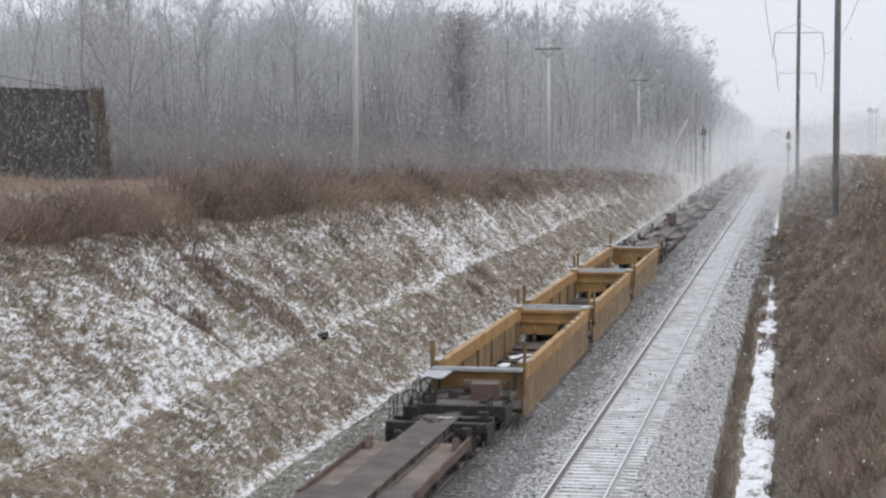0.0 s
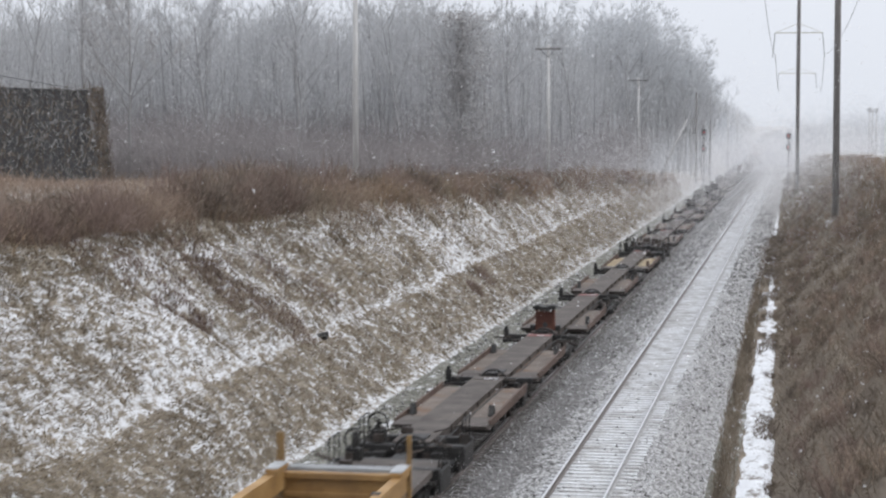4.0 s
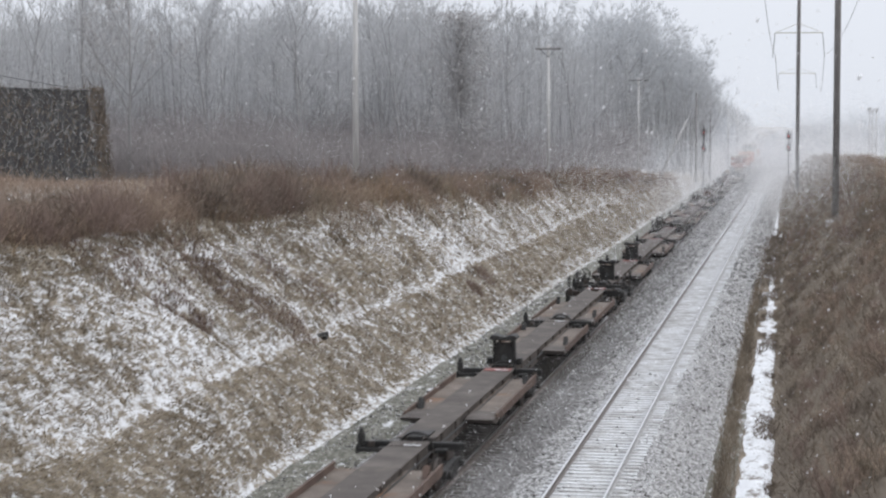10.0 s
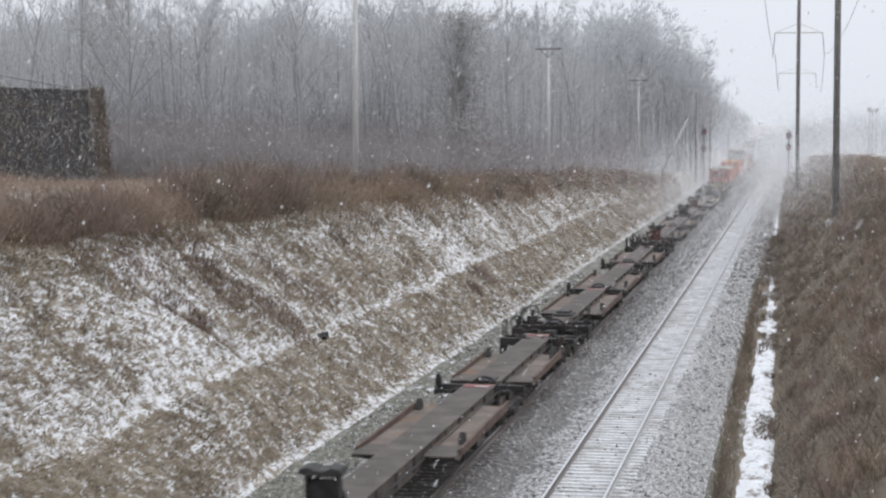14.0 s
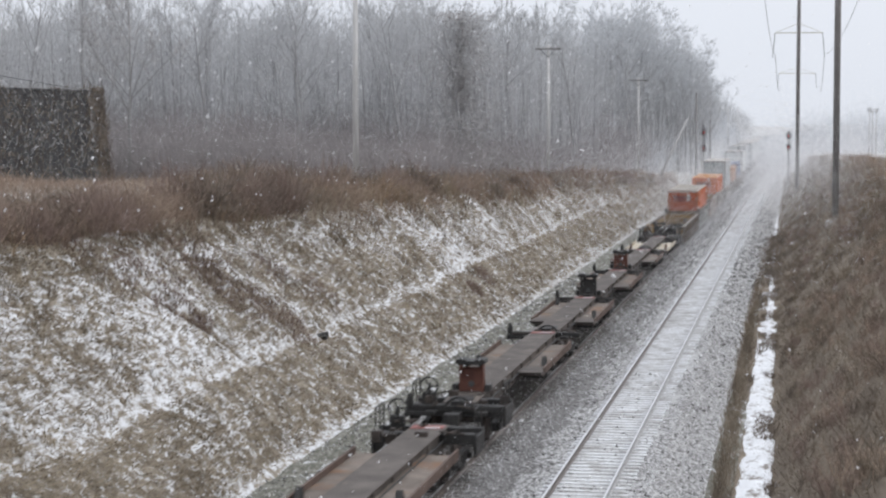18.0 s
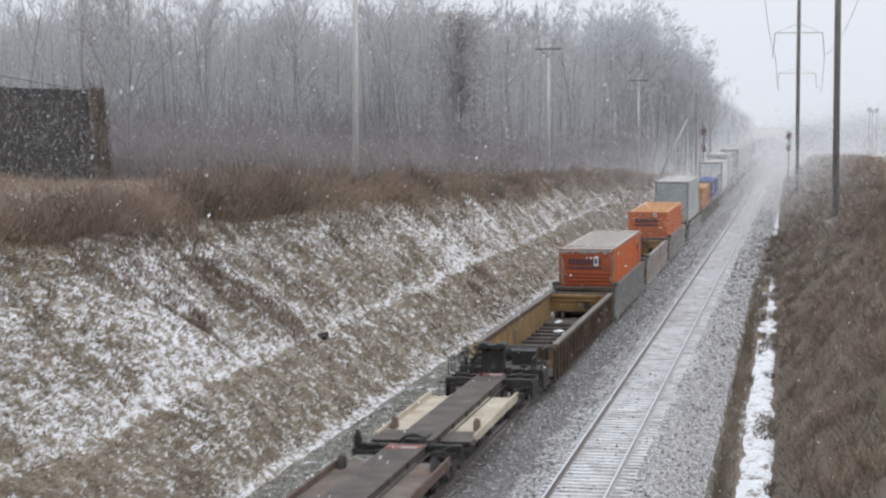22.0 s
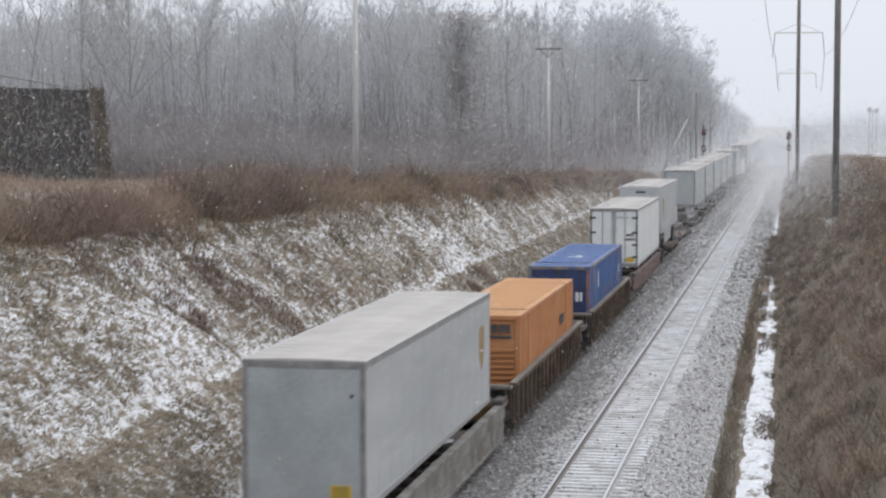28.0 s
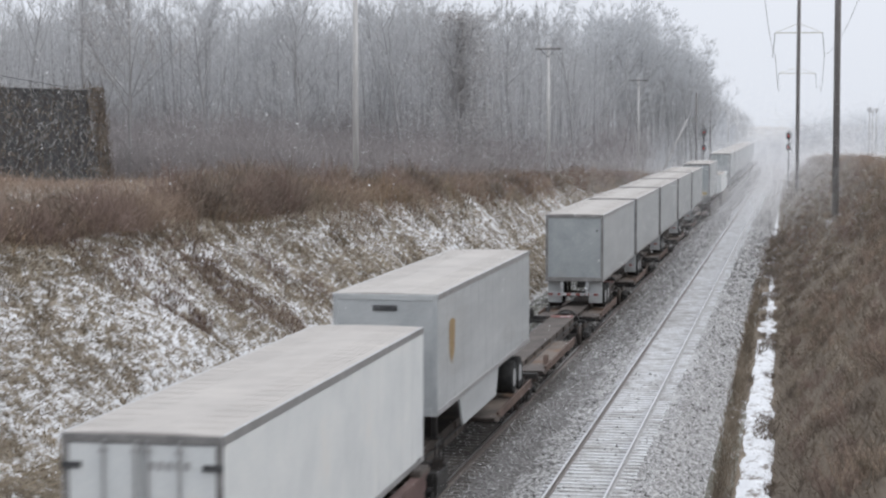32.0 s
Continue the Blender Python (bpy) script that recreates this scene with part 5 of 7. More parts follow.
for y0, y1, a, b, ne, fe, st, pale in SPINES:
    spine_unit(y0, y1, a, b, bool(ne), bool(fe), st, pale)

YEL = "empty yellow well car with open deep well"
well_unit(56.4, 79.8, M_YELLOW, M_YELLOW, YEL, near_end=True, top=1.72, wall_paint=M_DIRTYWALL, end_len=4.0)
well_unit(79.8, 99.6, M_YELLOW, M_YELLOW, YEL, top=1.72, wall_paint=M_DIRTYWALL)
well_unit(99.6, 123.2, M_YELLOW, M_YELLOW, YEL, far_end=True, top=1.72, wall_paint=M_DIRTYWALL, end_len=5.6)
well_unit(480.6, 505.2, M_GRIMRIB, M_RIBBED, "empty brownish yellow well car with ribbed sides", ribs=True, near_end=True, top=1.5, stakes=False, wall_paint=M_RIBBED)
well_unit(505.2, 524.2, M_TEALWELL, M_RIBBED, "grey graffiti-faded well car carrying an orange container", top=1.66, stakes=False, lining=M_RIBBED)
well_unit(524.2, 543.0, M_REDWELL, M_RIBBED, "empty grey and rusty well car", top=1.66, stakes=False, lining=M_RIBBED)
well_unit(543.0, 564.6, M_GREYWELL, M_RIBBED, "grey well car carrying an orange container", far_end=True, top=1.66, stakes=False, lining=M_RIBBED)
well_unit(565.4, 586.4, M_GREYWELL, M_RIBBED, "grey low-sided well car carrying a grey trailer", top=1.22, stakes=False)
well_unit(586.4, 607.4, M_GRIMRIB, M_STEEL, "brown ribbed well car carrying a light orange container", ribs=True, top=1.48, stakes=False, gap=(1.0, 2.0))
well_unit(607.4, 628.6, M_GRIMRIB, M_STEEL, "brown ribbed well car carrying a blue container", ribs=True, top=1.48, stakes=False, gap=(1.9, 1.6))
well_unit(628.6, 650.0, M_MAROON, M_STEEL, "dull maroon well car carrying a white trailer", top=1.35, stakes=False, level=0.85)
well_unit(818.0, 840.0, M_GREYWELL, M_STEEL, "grey well car carrying a pale container", top=1.35, stakes=False)
well_unit(791.0, 812.0, M_STEEL, M_STEEL, "brown well car carrying a pale trailer", top=1.35, stakes=False)

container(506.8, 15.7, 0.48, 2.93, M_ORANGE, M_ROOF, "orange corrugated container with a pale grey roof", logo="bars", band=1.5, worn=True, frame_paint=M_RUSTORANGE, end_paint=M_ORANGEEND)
container(543.9, 15.5, 0.48, 2.93, M_ORANGE3, M_ORANGE2, "light orange corrugated container with an orange roof", logo="bars", emblem=(0.89, 0.985))
container(589.6, 14.2, 0.46, 2.90, M_ORANGE4, M_ORANGE2, "light orange container with banded roof and dark lettering", logo="small", band=2.05)
container(609.8, 14.6, 0.46, 2.92, M_BLUE, M_BLUEROOF, "blue container with banded roof and double doors", logo="doors", band=2.05, end_paint=M_BLUEEND, frame_paint=M_RUSTBLUE)
container(820.6, 16.0, 0.48, 2.90, M_WHITEBOX, M_ROOF, "pale container far back on the train")
trailer(567.9, 15.7, 1.52, 4.62, M_GREYBOX, "pale grey van trailer with flat end and yellow label", "plain", wheels=False, gear=False, shield=14.1)
trailer(633.8, 15.7, 1.55, 4.68, M_WHITEBOX, "white van trailer with double rear doors and dark hinges", "doors", wheels=False, gear=False)
trailer(651.3, 15.9, 2.30, 5.26, M_GREYBOX, "pale grey van trailer with a brown shield patch and side skirt", "smooth", wheels=True, shield=1.55, skirt=True)
for y in (691.0, 708.8, 726.7, 744.6, 762.5):
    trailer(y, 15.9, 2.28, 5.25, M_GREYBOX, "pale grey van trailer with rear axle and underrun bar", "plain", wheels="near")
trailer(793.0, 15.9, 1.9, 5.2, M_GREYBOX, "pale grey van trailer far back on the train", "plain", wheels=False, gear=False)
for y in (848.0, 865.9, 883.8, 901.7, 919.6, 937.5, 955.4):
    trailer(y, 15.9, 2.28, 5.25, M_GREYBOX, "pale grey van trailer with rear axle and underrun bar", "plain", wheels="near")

# ---- poles, wires and signals ----


def utility_pole(x, y, top, r, mat, label, arm=2.2, arm_z=None, lean=0.0, group="utility poles left of the track"):
    z0 = float(ground_z(x, y)) - 0.5
    p = thing("utility_pole", label, "pole", group)
    p.location = (x, y, z0)
    bm = bmesh.new()
    tube(bm, (0, 0, 0), (lean, 0, top - z0), r * 1.15, r * 0.8, 12)
    part("pole", bm, mat, p, "tall round wooden pole")
    if arm:
        az = (arm_z or top - 0.35) - z0
        bm = bmesh.new()
        box(bm, -arm / 2, arm / 2, -0.25 - 0.06, -0.25 + 0.06, az - 0.07, az + 0.07)
        ca = part("crossarm", bm, mat if mat is M_FARPOLE else M_DARKPOLE, p, "wooden crossarm", bevel=0.01)
        bm = bmesh.new()
        for k in (-0.45, -0.15, 0.15, 0.45):
            tube(bm, (arm * k, -0.25, az + 0.07), (arm * k, -0.25, az + 0.25), 0.05, 0.03, 8)
        part("insulator", bm, M_GRATE, ca)
        bm = bmesh.new()
        for s in (-1, 1):
            tube(bm, (s * arm * 0.3, -0.25, az - 0.06), (0, -0.2, az - 0.7), 0.025, n=6)
        part("arm_brace", bm, M_DARK, ca)
    return p


utility_pole(-24.9, 110.0, 19.5, 0.165, M_POLE, "weathered grey wooden utility pole beside the brush")
utility_pole(-21.2, 168.0, 15.75, 0.16, M_POLE, "weathered grey wooden utility pole with a crossarm")
utility_pole(-21.1, 262.0, 14.9, 0.17, M_POLE, "weathered grey wooden utility pole with a crossarm", arm=2.6)
utility_pole(-15.45, 300.0, 13.5, 0.16, M_DARKPOLE, "distant dark wooden utility pole", arm=0)
utility_pole(-14.67, 330.0, 14.2, 0.16, M_DARKPOLE, "distant dark wooden utility pole", arm=0)
utility_pole(-12.8, 360.0, 11.8, 0.13, M_FARPOLE, "distant hazy wooden utility pole", arm=0)
utility_pole(-11.8, 380.0, 11.8, 0.13, M_FARPOLE, "distant hazy wooden utility pole", arm=0)
utility_pole(12.0, 360.0, 11.6, 0.12, M_FARPOLE, "distant hazy wooden utility pole", arm=1.0, group="utility poles right of the track")
utility_pole(12.9, 370.0, 11.2, 0.12, M_FARPOLE, "distant hazy wooden utility pole", arm=1.0, group="utility poles right of the track")
utility_pole(13.8, 376.0, 11.6, 0.12, M_FARPOLE, "distant hazy wooden utility pole", arm=1.0, group="utility poles right of the track")

# a guyed stay leaning beside the distant pole
stay = thing("guy_pole", "pale leaning stay pole beside a distant utility pole", "pole")
stay.location = (-18.0, 255.0, float(ground_z(-18.0, 255.0)) - 0.3)
bm = bmesh.new()
tube(bm, (0, 0, 0), (3.73, 0, 8.1), 0.13, 0.1, 8)
part("pole", bm, M_POLE, stay)

tall = thing("transmission_pole", "tall dark wooden transmission pole on a concrete footing", "pole", "transmission poles right of the track")
PZ = float(ground_z(2.44, 140.0))
tall.location = (2.44, 140.0, PZ - 0.3)
bm = bmesh.new()
tube(bm, (0, 0, 0), (0.0, 0, 34), 0.235, 0.20, 16)
part("pole", bm, M_DARKPOLE, tall, "dark round wooden pole")
bm = bmesh.new()
tube(bm, (0, 0, -1.0), (0, 0, 0.24), 0.66, 0.64, 20)
foot = part("footing", bm, M_CONCRETE, tall, "round grey concrete footing")
bm = bmesh.new()
tube(bm, (0, 0, 0.244), (0, 0, 0.32), 0.66, 0.58, 20)
part("snow_cap", bm, M_SNOW, foot, "cap of snow")
bm = bmesh.new()
tube(bm, (0, 0, 0.32), (0, 0, 0.48), 0.36, 0.34, 16)
part("base_ring", bm, M_GRATE, foot, "bolted metal base ring")


def pylon(x, y, top, arms, label):
    """A single pole with long crossarms, a peaked bracket, strings of insulators and hanging jumpers."""
    z0 = float(ground_z(x, y)) - 0.4
    p = thing("transmission_pole", label, "pole", "transmission poles right of the track")
    p.location = (x, y, z0)
    bm = bmesh.new()
    tube(bm, (0, 0, 0), (0.05, 0, top - z0), 0.22, 0.17, 12)
    part("pole", bm, M_DARKPOLE, p, "tall dark pole")
    for az, half in arms:
        z = az - z0
        bm = bmesh.new()
        box(bm, -half, half, -0.08, 0.08, z - 0.055, z + 0.055)
        arm = part("crossarm", bm, M_HAZYARM, p, "pale crossarm")
        bm = bmesh.new()
        for s in (-1, 1):
            tube(bm, (s * half * 0.95, 0, z + 0.05), (0, 0, z + 1.15), 0.035, n=6)
        part("bracket", bm, M_HAZYARM, arm, "peaked bracket")
        bm = bmesh.new()
        for s in (-1, 1):
            for k in range(9):
                tube(bm, (s * half + 0.02 * k * s, 0, z - 0.1 - 0.28 * k), (s * half + 0.02 * k * s, 0, z - 0.24 - 0.28 * k), 0.07, 0.04, 8)
            tube(bm, (s * half, 0, z), (s * (half + 0.25), 0, z - 3.0), 0.03, n=5)
        part("insulator_string", bm, M_CABLE, arm, "hanging insulator string")
    return p


pylon(-0.35, 246.0, 40.0, [(19.95, 2.88)], "tall transmission pole with a peaked crossarm")
pylon(-0.8, 400.0, 40.0, [(18.55, 3.6)], "distant transmission pole with a crossarm")


def wire(name, pts, r, label):
    cu = bpy.data.curves.new(name, "CURVE")
    cu.dimensions = "3D"
    sp = cu.splines.new("POLY")
    sp.points.add(len(pts) - 1)
    for i, q in enumerate(pts):
        sp.points[i].co = (*q, 1)
    cu.bevel_depth = r
    cu.bevel_resolution = 1
    cu.materials.append(M_CABLE)
    return tagged(new(name, cu), label, "wire")


def sagging(a, b, sag, n=16):
    a, b = np.array(a, float), np.array(b, float)
    t = np.linspace(0, 1, n)[:, None]
    q = a + (b - a) * t
    q[:, 2] -= sag * 4 * (t * (1 - t))[:, 0]
    return [tuple(v) for v in q]


wire("power_line", sagging((-3.15, 246, 17.3), (-4.0, 400, 16.0), 2.5), 0.03, "dull power line between transmission poles")
wire("power_line", sagging((2.75, 246, 17.3), (3.6, 400, 16.0), 2.5), 0.03, "dull power line between transmission poles")
wire("power_line", sagging((-3.15, 246, 17.3), (-2.2, 60, 24.0), 3.0), 0.02, "dull power line between transmission poles")
wire("power_line", sagging((2.75, 246, 17.3), (5.0, 60, 24.0), 3.0), 0.02, "dull power line between transmission poles")
wire("service_cable", sagging((-62, 122, 14.6), (-49.6, 134, 11.45), 0.25), 0.03, "dark cable running down past the dark shed")


def signal_mast(x, y, h, heads, label, lit=True):
    z0 = float(ground_z(x, y)) - 0.3
    s = thing("railway_signal", label, "signal", "railway signals")
    s.location = (x, y, z0)
    bm = bmesh.new()
    tube(bm, (0, 0, 0), (0, 0, h), 0.09, 0.07, 10)
    box(bm, -0.3, 0.3, -0.3, 0.3, 0.0, 0.5)
    part("mast", bm, M_SIGNAL, s, "slim signal mast")
    for z in heads:
        bm = bmesh.new()
        prism(bm, [(-0.24, z - 0.5), (0.24, z - 0.5), (0.33, z - 0.3), (0.33, z + 0.3), (0.24, z + 0.5), (-0.24, z + 0.5), (-0.33, z + 0.3), (-0.33, z - 0.3)], -0.2, -0.1)
        hd = part("signal_head", bm, M_SIGNAL, s, "dark oval signal backplate")
        bm = bmesh.new()
        for k in (-0.3, 0, 0.3):
            tube(bm, (0, -0.2, z + k), (0, -0.42, z + k), 0.11, 0.11, 10, caps=False)
        part("hood", bm, M_SIGNAL, hd)
        if lit:
            bm = bmesh.new()
            tube(bm, (0, -0.2, z), (0, -0.24, z), 0.12, 0.12, 10)
            part("lamp", bm, M_REDLAMP, hd, "red signal lamp")
    bm = bmesh.new()
    for k in range(int(h / 0.4)):
        box(bm, 0.1, 0.42, 0.0, 0.03, 0.3 + 0.4 * k, 0.33 + 0.4 * k)
    box(bm, 0.08, 0.11, 0.0, 0.03, 0.2, h - 0.2)
    box(bm, 0.41, 0.44, 0.0, 0.03, 0.2, h - 0.2)
    part("ladder", bm, M_SIGNAL, s)
    return s


signal_mast(-14.3, 300.0, 9.6, (8.5, 6.1), "black railway signal mast with two heads, red lamp lit")
signal_mast(-1.75, 300.0, 8.2, (7.3, 5.6), "black railway signal mast with two heads beside the track")

# ---- dark shed behind the brush ----
shed = thing("dark_shed", "dark weathered shed overgrown with dead vines behind the brush", "shed")
shed.location = (-53.55, 132.0, 3.4)
shed.rotation_euler[2] = radians(12)
bm = bmesh.new()
prism(bm, [(-7.2, 0), (5.0, 0), (4.75, 3.2), (4.35, 7.95), (-7.2, 8.3)], -0.02, 7)
wall = part("wall", bm, M_SHED, shed, "dark weathered boarded wall")
bm = bmesh.new()
prism(bm, [(-7.3, 8.3), (4.4, 7.95), (4.4, 8.07), (-7.3, 8.45)], -0.12, 7.2)
part("roof", bm, M_SHED, shed, "low-pitched dark roof")
bm = bmesh.new()
box(bm, 0, 0.27, -0.06, -0.021, 0.0, 7.8, 0.005)
bd = part("board", bm, M_SHED, wall)
bd.location = (-7.2, 0, 0)
for i in range(1, 38):
    share(bd, -7.2 + 0.3 * i, random.uniform(-0.015, 0.01), random.uniform(-0.1, 0.06))
sv = np.random.default_rng(61)


def wall_vines(k, mat, side, label):
    """Dead vines clinging to the front or to the leaning end of the shed."""
    vz = 8.3 * sv.uniform(0, 1, k) ** 0.9
    lift = np.abs(sv.normal(0, 0.16, k)) * (0.7 + 0.5 * rough(vz, vz * 0 + k, 1.4, 3.0))
    if side:
        vx, vy = 5.05 - 0.085 * vz + lift, sv.uniform(-0.1, 7.0, k)
    else:
        vx, vy = np.minimum(sv.uniform(-7.3, 5.0, k), 5.0 - 0.085 * vz), -0.08 - lift
    ob = blades("vines", np.stack([vx, vy, vz], 1), np.stack([sv.normal(0, 0.22, k), sv.normal(0, 0.12, k), sv.normal(0.05, 0.3, k)], 1), sv.uniform(0.05, 0.13, k), mat, sv)
    ob.parent = wall
    ob["label"] = label


wall_vines(3600, M_DARKBRUSH, False, "tangle of dark dead vines over the wall")
wall_vines(2600, M_NEARBARK, False, "grey dead vine stems over the wall")
wall_vines(2200, M_DARKBRUSH, True, "tangle of dark dead vines over the end")

# ---- bare winter woods ----


def tree_parts(seed, height, spread, limbs=9, vine=False, fine=0.033):
    """Bare tree: trunk and limbs as one mesh, twigs as a second."""
    r = random.Random(seed)
    bm = bmesh.new()
    tw_v = []

    def twig(p, d, ln, w):
        nonlocal tw_v
        s = d.cross(Vector((r.uniform(-1, 1), r.uniform(-1, 1), r.uniform(-1, 1))))
        s = s.normalized() * w
        tw_v.extend([tuple(p - s), tuple(p + s), tuple(p + d * ln)])

    def grow(p, d, ln, rad, lvl):
        steps = 3 if lvl < 2 else 2
        pts = [p]
        dd = d.copy()
        for i in range(steps):
            dd = (dd + Vector((r.uniform(-1, 1), r.uniform(-1, 1), r.uniform(-0.3, 0.8))) * (0.16 + 0.06 * lvl)).normalized()
            pts.append(pts[-1] + dd * ln / steps)
        for i in range(steps):
            r0 = rad * (1 - 0.75 * i / steps)
            r1 = rad * (1 - 0.75 * (i + 1) / steps)
            if lvl < 2:
                tube(bm, pts[i], pts[i + 1], r0, r1, 6 if lvl < 1 else 4, False)
            else:
                twig(pts[i], (pts[i + 1] - pts[i]).normalized(), ln / steps * 1.15, rad)
        if lvl >= 4:
            return
        k = (limbs, 6, 5, 3)[lvl] if lvl < 4 else 0
        for i in range(k):
            f = r.uniform(0.25 if lvl == 0 else 0.2, 1.0)
            q = f * steps
            j = min(int(q), steps - 1)
            o = pts[j].lerp(pts[j + 1], q - j)
            axis = (pts[j + 1] - pts[j]).normalized()
            out = axis.cross(Vector((r.uniform(-1, 1), r.uniform(-1, 1), r.uniform(-1, 1)))).normalized()
            nd = (axis * r.uniform(0.55, 0.95) + out * spread * r.uniform(0.5, 1.0) + Vector((0, 0, 0.25))).normalized()
            nl = ln * (0.62 if lvl == 0 else 0.58) * r.uniform(0.6, 1.1) * (1.15 - 0.55 * f)
            nr = max(0.016, rad * 0.42 * (1.1 - 0.6 * f)) if lvl < 2 else fine
            grow(o, nd, nl, nr, lvl + 1)

    grow(Vector((0, 0, -0.3)), Vector((r.uniform(-0.05, 0.05), r.uniform(-0.05, 0.05), 1)), height * 0.86, height * 0.0105, 0)
    if vine:
        vine_v, tw_v = tw_v, []
        for i in range(9000):
            z = r.uniform(0.1, height * 0.9)
            a, q = r.uniform(0, 6.28), abs(r.gauss(0, 2.2)) * (1.25 - 0.5 * z / height) * (1 + 0.35 * math.sin(z * 1.3))
            twig(Vector((q * math.cos(a), q * math.sin(a), z)), Vector((r.uniform(-1, 1), r.uniform(-1, 1), r.uniform(-0.4, 1))).normalized(), r.uniform(0.4, 0.9), 0.04)
        vine_v, tw_v = tw_v, vine_v
        vines = soup("vines", np.array(vine_v), np.arange(len(vine_v)).reshape(-1, 3), M_VINE)
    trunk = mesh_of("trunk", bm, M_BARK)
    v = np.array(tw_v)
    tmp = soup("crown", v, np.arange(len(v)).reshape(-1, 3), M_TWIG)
    return (trunk, tmp, vines) if vine else (trunk, tmp)


TREE_LABEL = "bare grey winter tree at the edge of the woods"
protos = []
for i, (h, sp, lb) in enumerate([(17, 0.8, 10), (19, 0.7, 11), (15.5, 0.95, 10), (18, 0.6, 9), (14, 1.0, 9), (20, 0.75, 11)]):
    t = thing("bare_tree", TREE_LABEL, "tree", "trees of the bare woods")
    tk, cr = tree_parts(100 + i, h, sp, lb)
    o = new("trunk", tk)
    o.parent = t
    cr.parent = t
    protos.append((t, h))
vine_tree = thing("bare_tree", "bare tree thickly hung with dark vines", "tree", "trees of the bare woods")
tk, cr, vn = tree_parts(200, 17, 0.6, 9, True)
vn.parent = vine_tree
o = new("trunk", tk)
o.parent = vine_tree
cr.parent = vine_tree
near_tree = thing("bare_tree", "spreading darker bare tree standing beside the shed", "tree", "trees of the bare woods")
tk, cr = tree_parts(301, 15.5, 1.0, 12)
# a nearer tree: less haze put into its bark and twig colours
tk.materials[0] = M_NEARBARK
cr.data.materials[0] = M_VINE
o = new("trunk", tk)
o.parent = near_tree
cr.parent = near_tree
near_tree.location = (-50.5, 145.0, float(ground_z(-50.5, 145.0)))
vine_tree.location = (-30.0, 175.0, float(ground_z(-30.0, 175.0)))

tr = random.Random(11)
spots = []


def try_spot(x, y, gap):
    if all((x - a) ** 2 + (y - b) ** 2 > gap * gap for a, b in spots):
        spots.append((x, y))


for i in range(2500):                      # the main wood left of the cutting
    yy = tr.uniform(165, 335)
    xx = tr.uniform(-0.43 * yy, -27 + 0.05 * (yy - 165))
    if xx < -30 - 0.1 * abs(yy - 215) or yy > 190:
        try_spot(xx, yy, 3.6)
    if len(spots) > 75:
        break
for i in range(260):                       # its rounded end near the track
    try_spot(tr.uniform(-31, -15.3), tr.uniform(300, 345), 2.5)
pale_tree = thing("bare_tree", "bare winter tree in haze-paled colours beside the woods", "tree", "trees of the bare woods")
tk, cr = tree_parts(500, 17.5, 0.9, 12)
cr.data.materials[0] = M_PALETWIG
o = new("trunk", tk)
o.parent = pale_tree
cr.parent = pale_tree
pale_used = False
used = set()
for n, (xx, yy) in enumerate(spots):
    k = tr.randrange(len(protos))
    s = tr.uniform(0.88, 1.1) * float(np.interp(yy, [165, 205, 320], [0.92, 1.0, 1.28])) * float(np.interp(xx, [-28, -15], [1.0, 0.66]))
    m = pose(xx, yy, float(ground_z(xx, yy)), 0, 0, tr.uniform(0, 360))
    # past 262 m the trees take the colour paled for haze
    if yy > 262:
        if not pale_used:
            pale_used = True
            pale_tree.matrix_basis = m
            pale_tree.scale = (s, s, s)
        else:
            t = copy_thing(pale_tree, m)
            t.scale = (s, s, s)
    elif k not in used:
        used.add(k)
        protos[k][0].matrix_basis = m
        protos[k][0].scale = (s, s, s)
    else:
        t = copy_thing(protos[k][0], m)
        t.scale = (s, s, s)
# the depth of the woods: countless stems with rounded crowns of fine twigs
rw = np.random.default_rng(8)
n = 1750
ys = rw.uniform(188, 350, n)
edge = np.interp(ys, [188, 285, 300, 350], [-27, -24, -18, -16])
xs = edge - (0.43 * ys - 24) * rw.uniform(0, 1, n) ** 1.2
hs = rw.uniform(0.72, 1.0, n) * np.interp(ys, [188, 320], [16.5, 21.5]) * np.interp(xs, [-28, -16], [1.0, 0.62]) * np.interp(xs / ys, [-0.2, -0.14], [1.16, 1.0])
yf = rw.uniform(430, 640, 170)
xs = np.concatenate([xs, -14.5 - (0.05 * yf - 14.5) * rw.uniform(0, 1, 170)])
ys = np.concatenate([ys, yf])
hs = np.concatenate([hs, rw.uniform(0.75, 1.0, 170) * 15.5 * np.interp(xs[n:], [-22, -14.5], [1.0, 0.6])])
n += 170
base = np.stack([xs, ys, ground_z(xs, ys)], 1)
up = np.stack([rw.normal(0, 0.05, n) * hs, rw.normal(0, 0.05, n) * hs, hs], 1)
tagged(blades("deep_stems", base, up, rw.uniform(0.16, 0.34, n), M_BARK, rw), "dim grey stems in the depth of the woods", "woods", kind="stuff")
B, U, W = [], [], []
for j in range(170):
    f = rw.beta(2.2, 1.5, n)[:, None]
    wide = (0.6 + 2.9 * np.sin(np.pi * np.clip(f, 0, 0.98)) ** 0.7) * (hs / 18)[:, None]
    a_ = rw.uniform(0, 6.283, (n, 1))
    q_ = np.sqrt(rw.uniform(0, 1, (n, 1))) * wide
    out = np.concatenate([np.cos(a_), np.sin(a_), np.zeros((n, 1))], 1)
    B.append(base + up * f + out * q_)
    U.append((out * rw.uniform(0.1, 0.9, (n, 1)) + rw.normal(0, 0.35, (n, 3)) + np.array([0, 0, 0.55])) * rw.uniform(0.6, 2.0, n)[:, None])
    W.append(rw.uniform(0.035, 0.085, n))
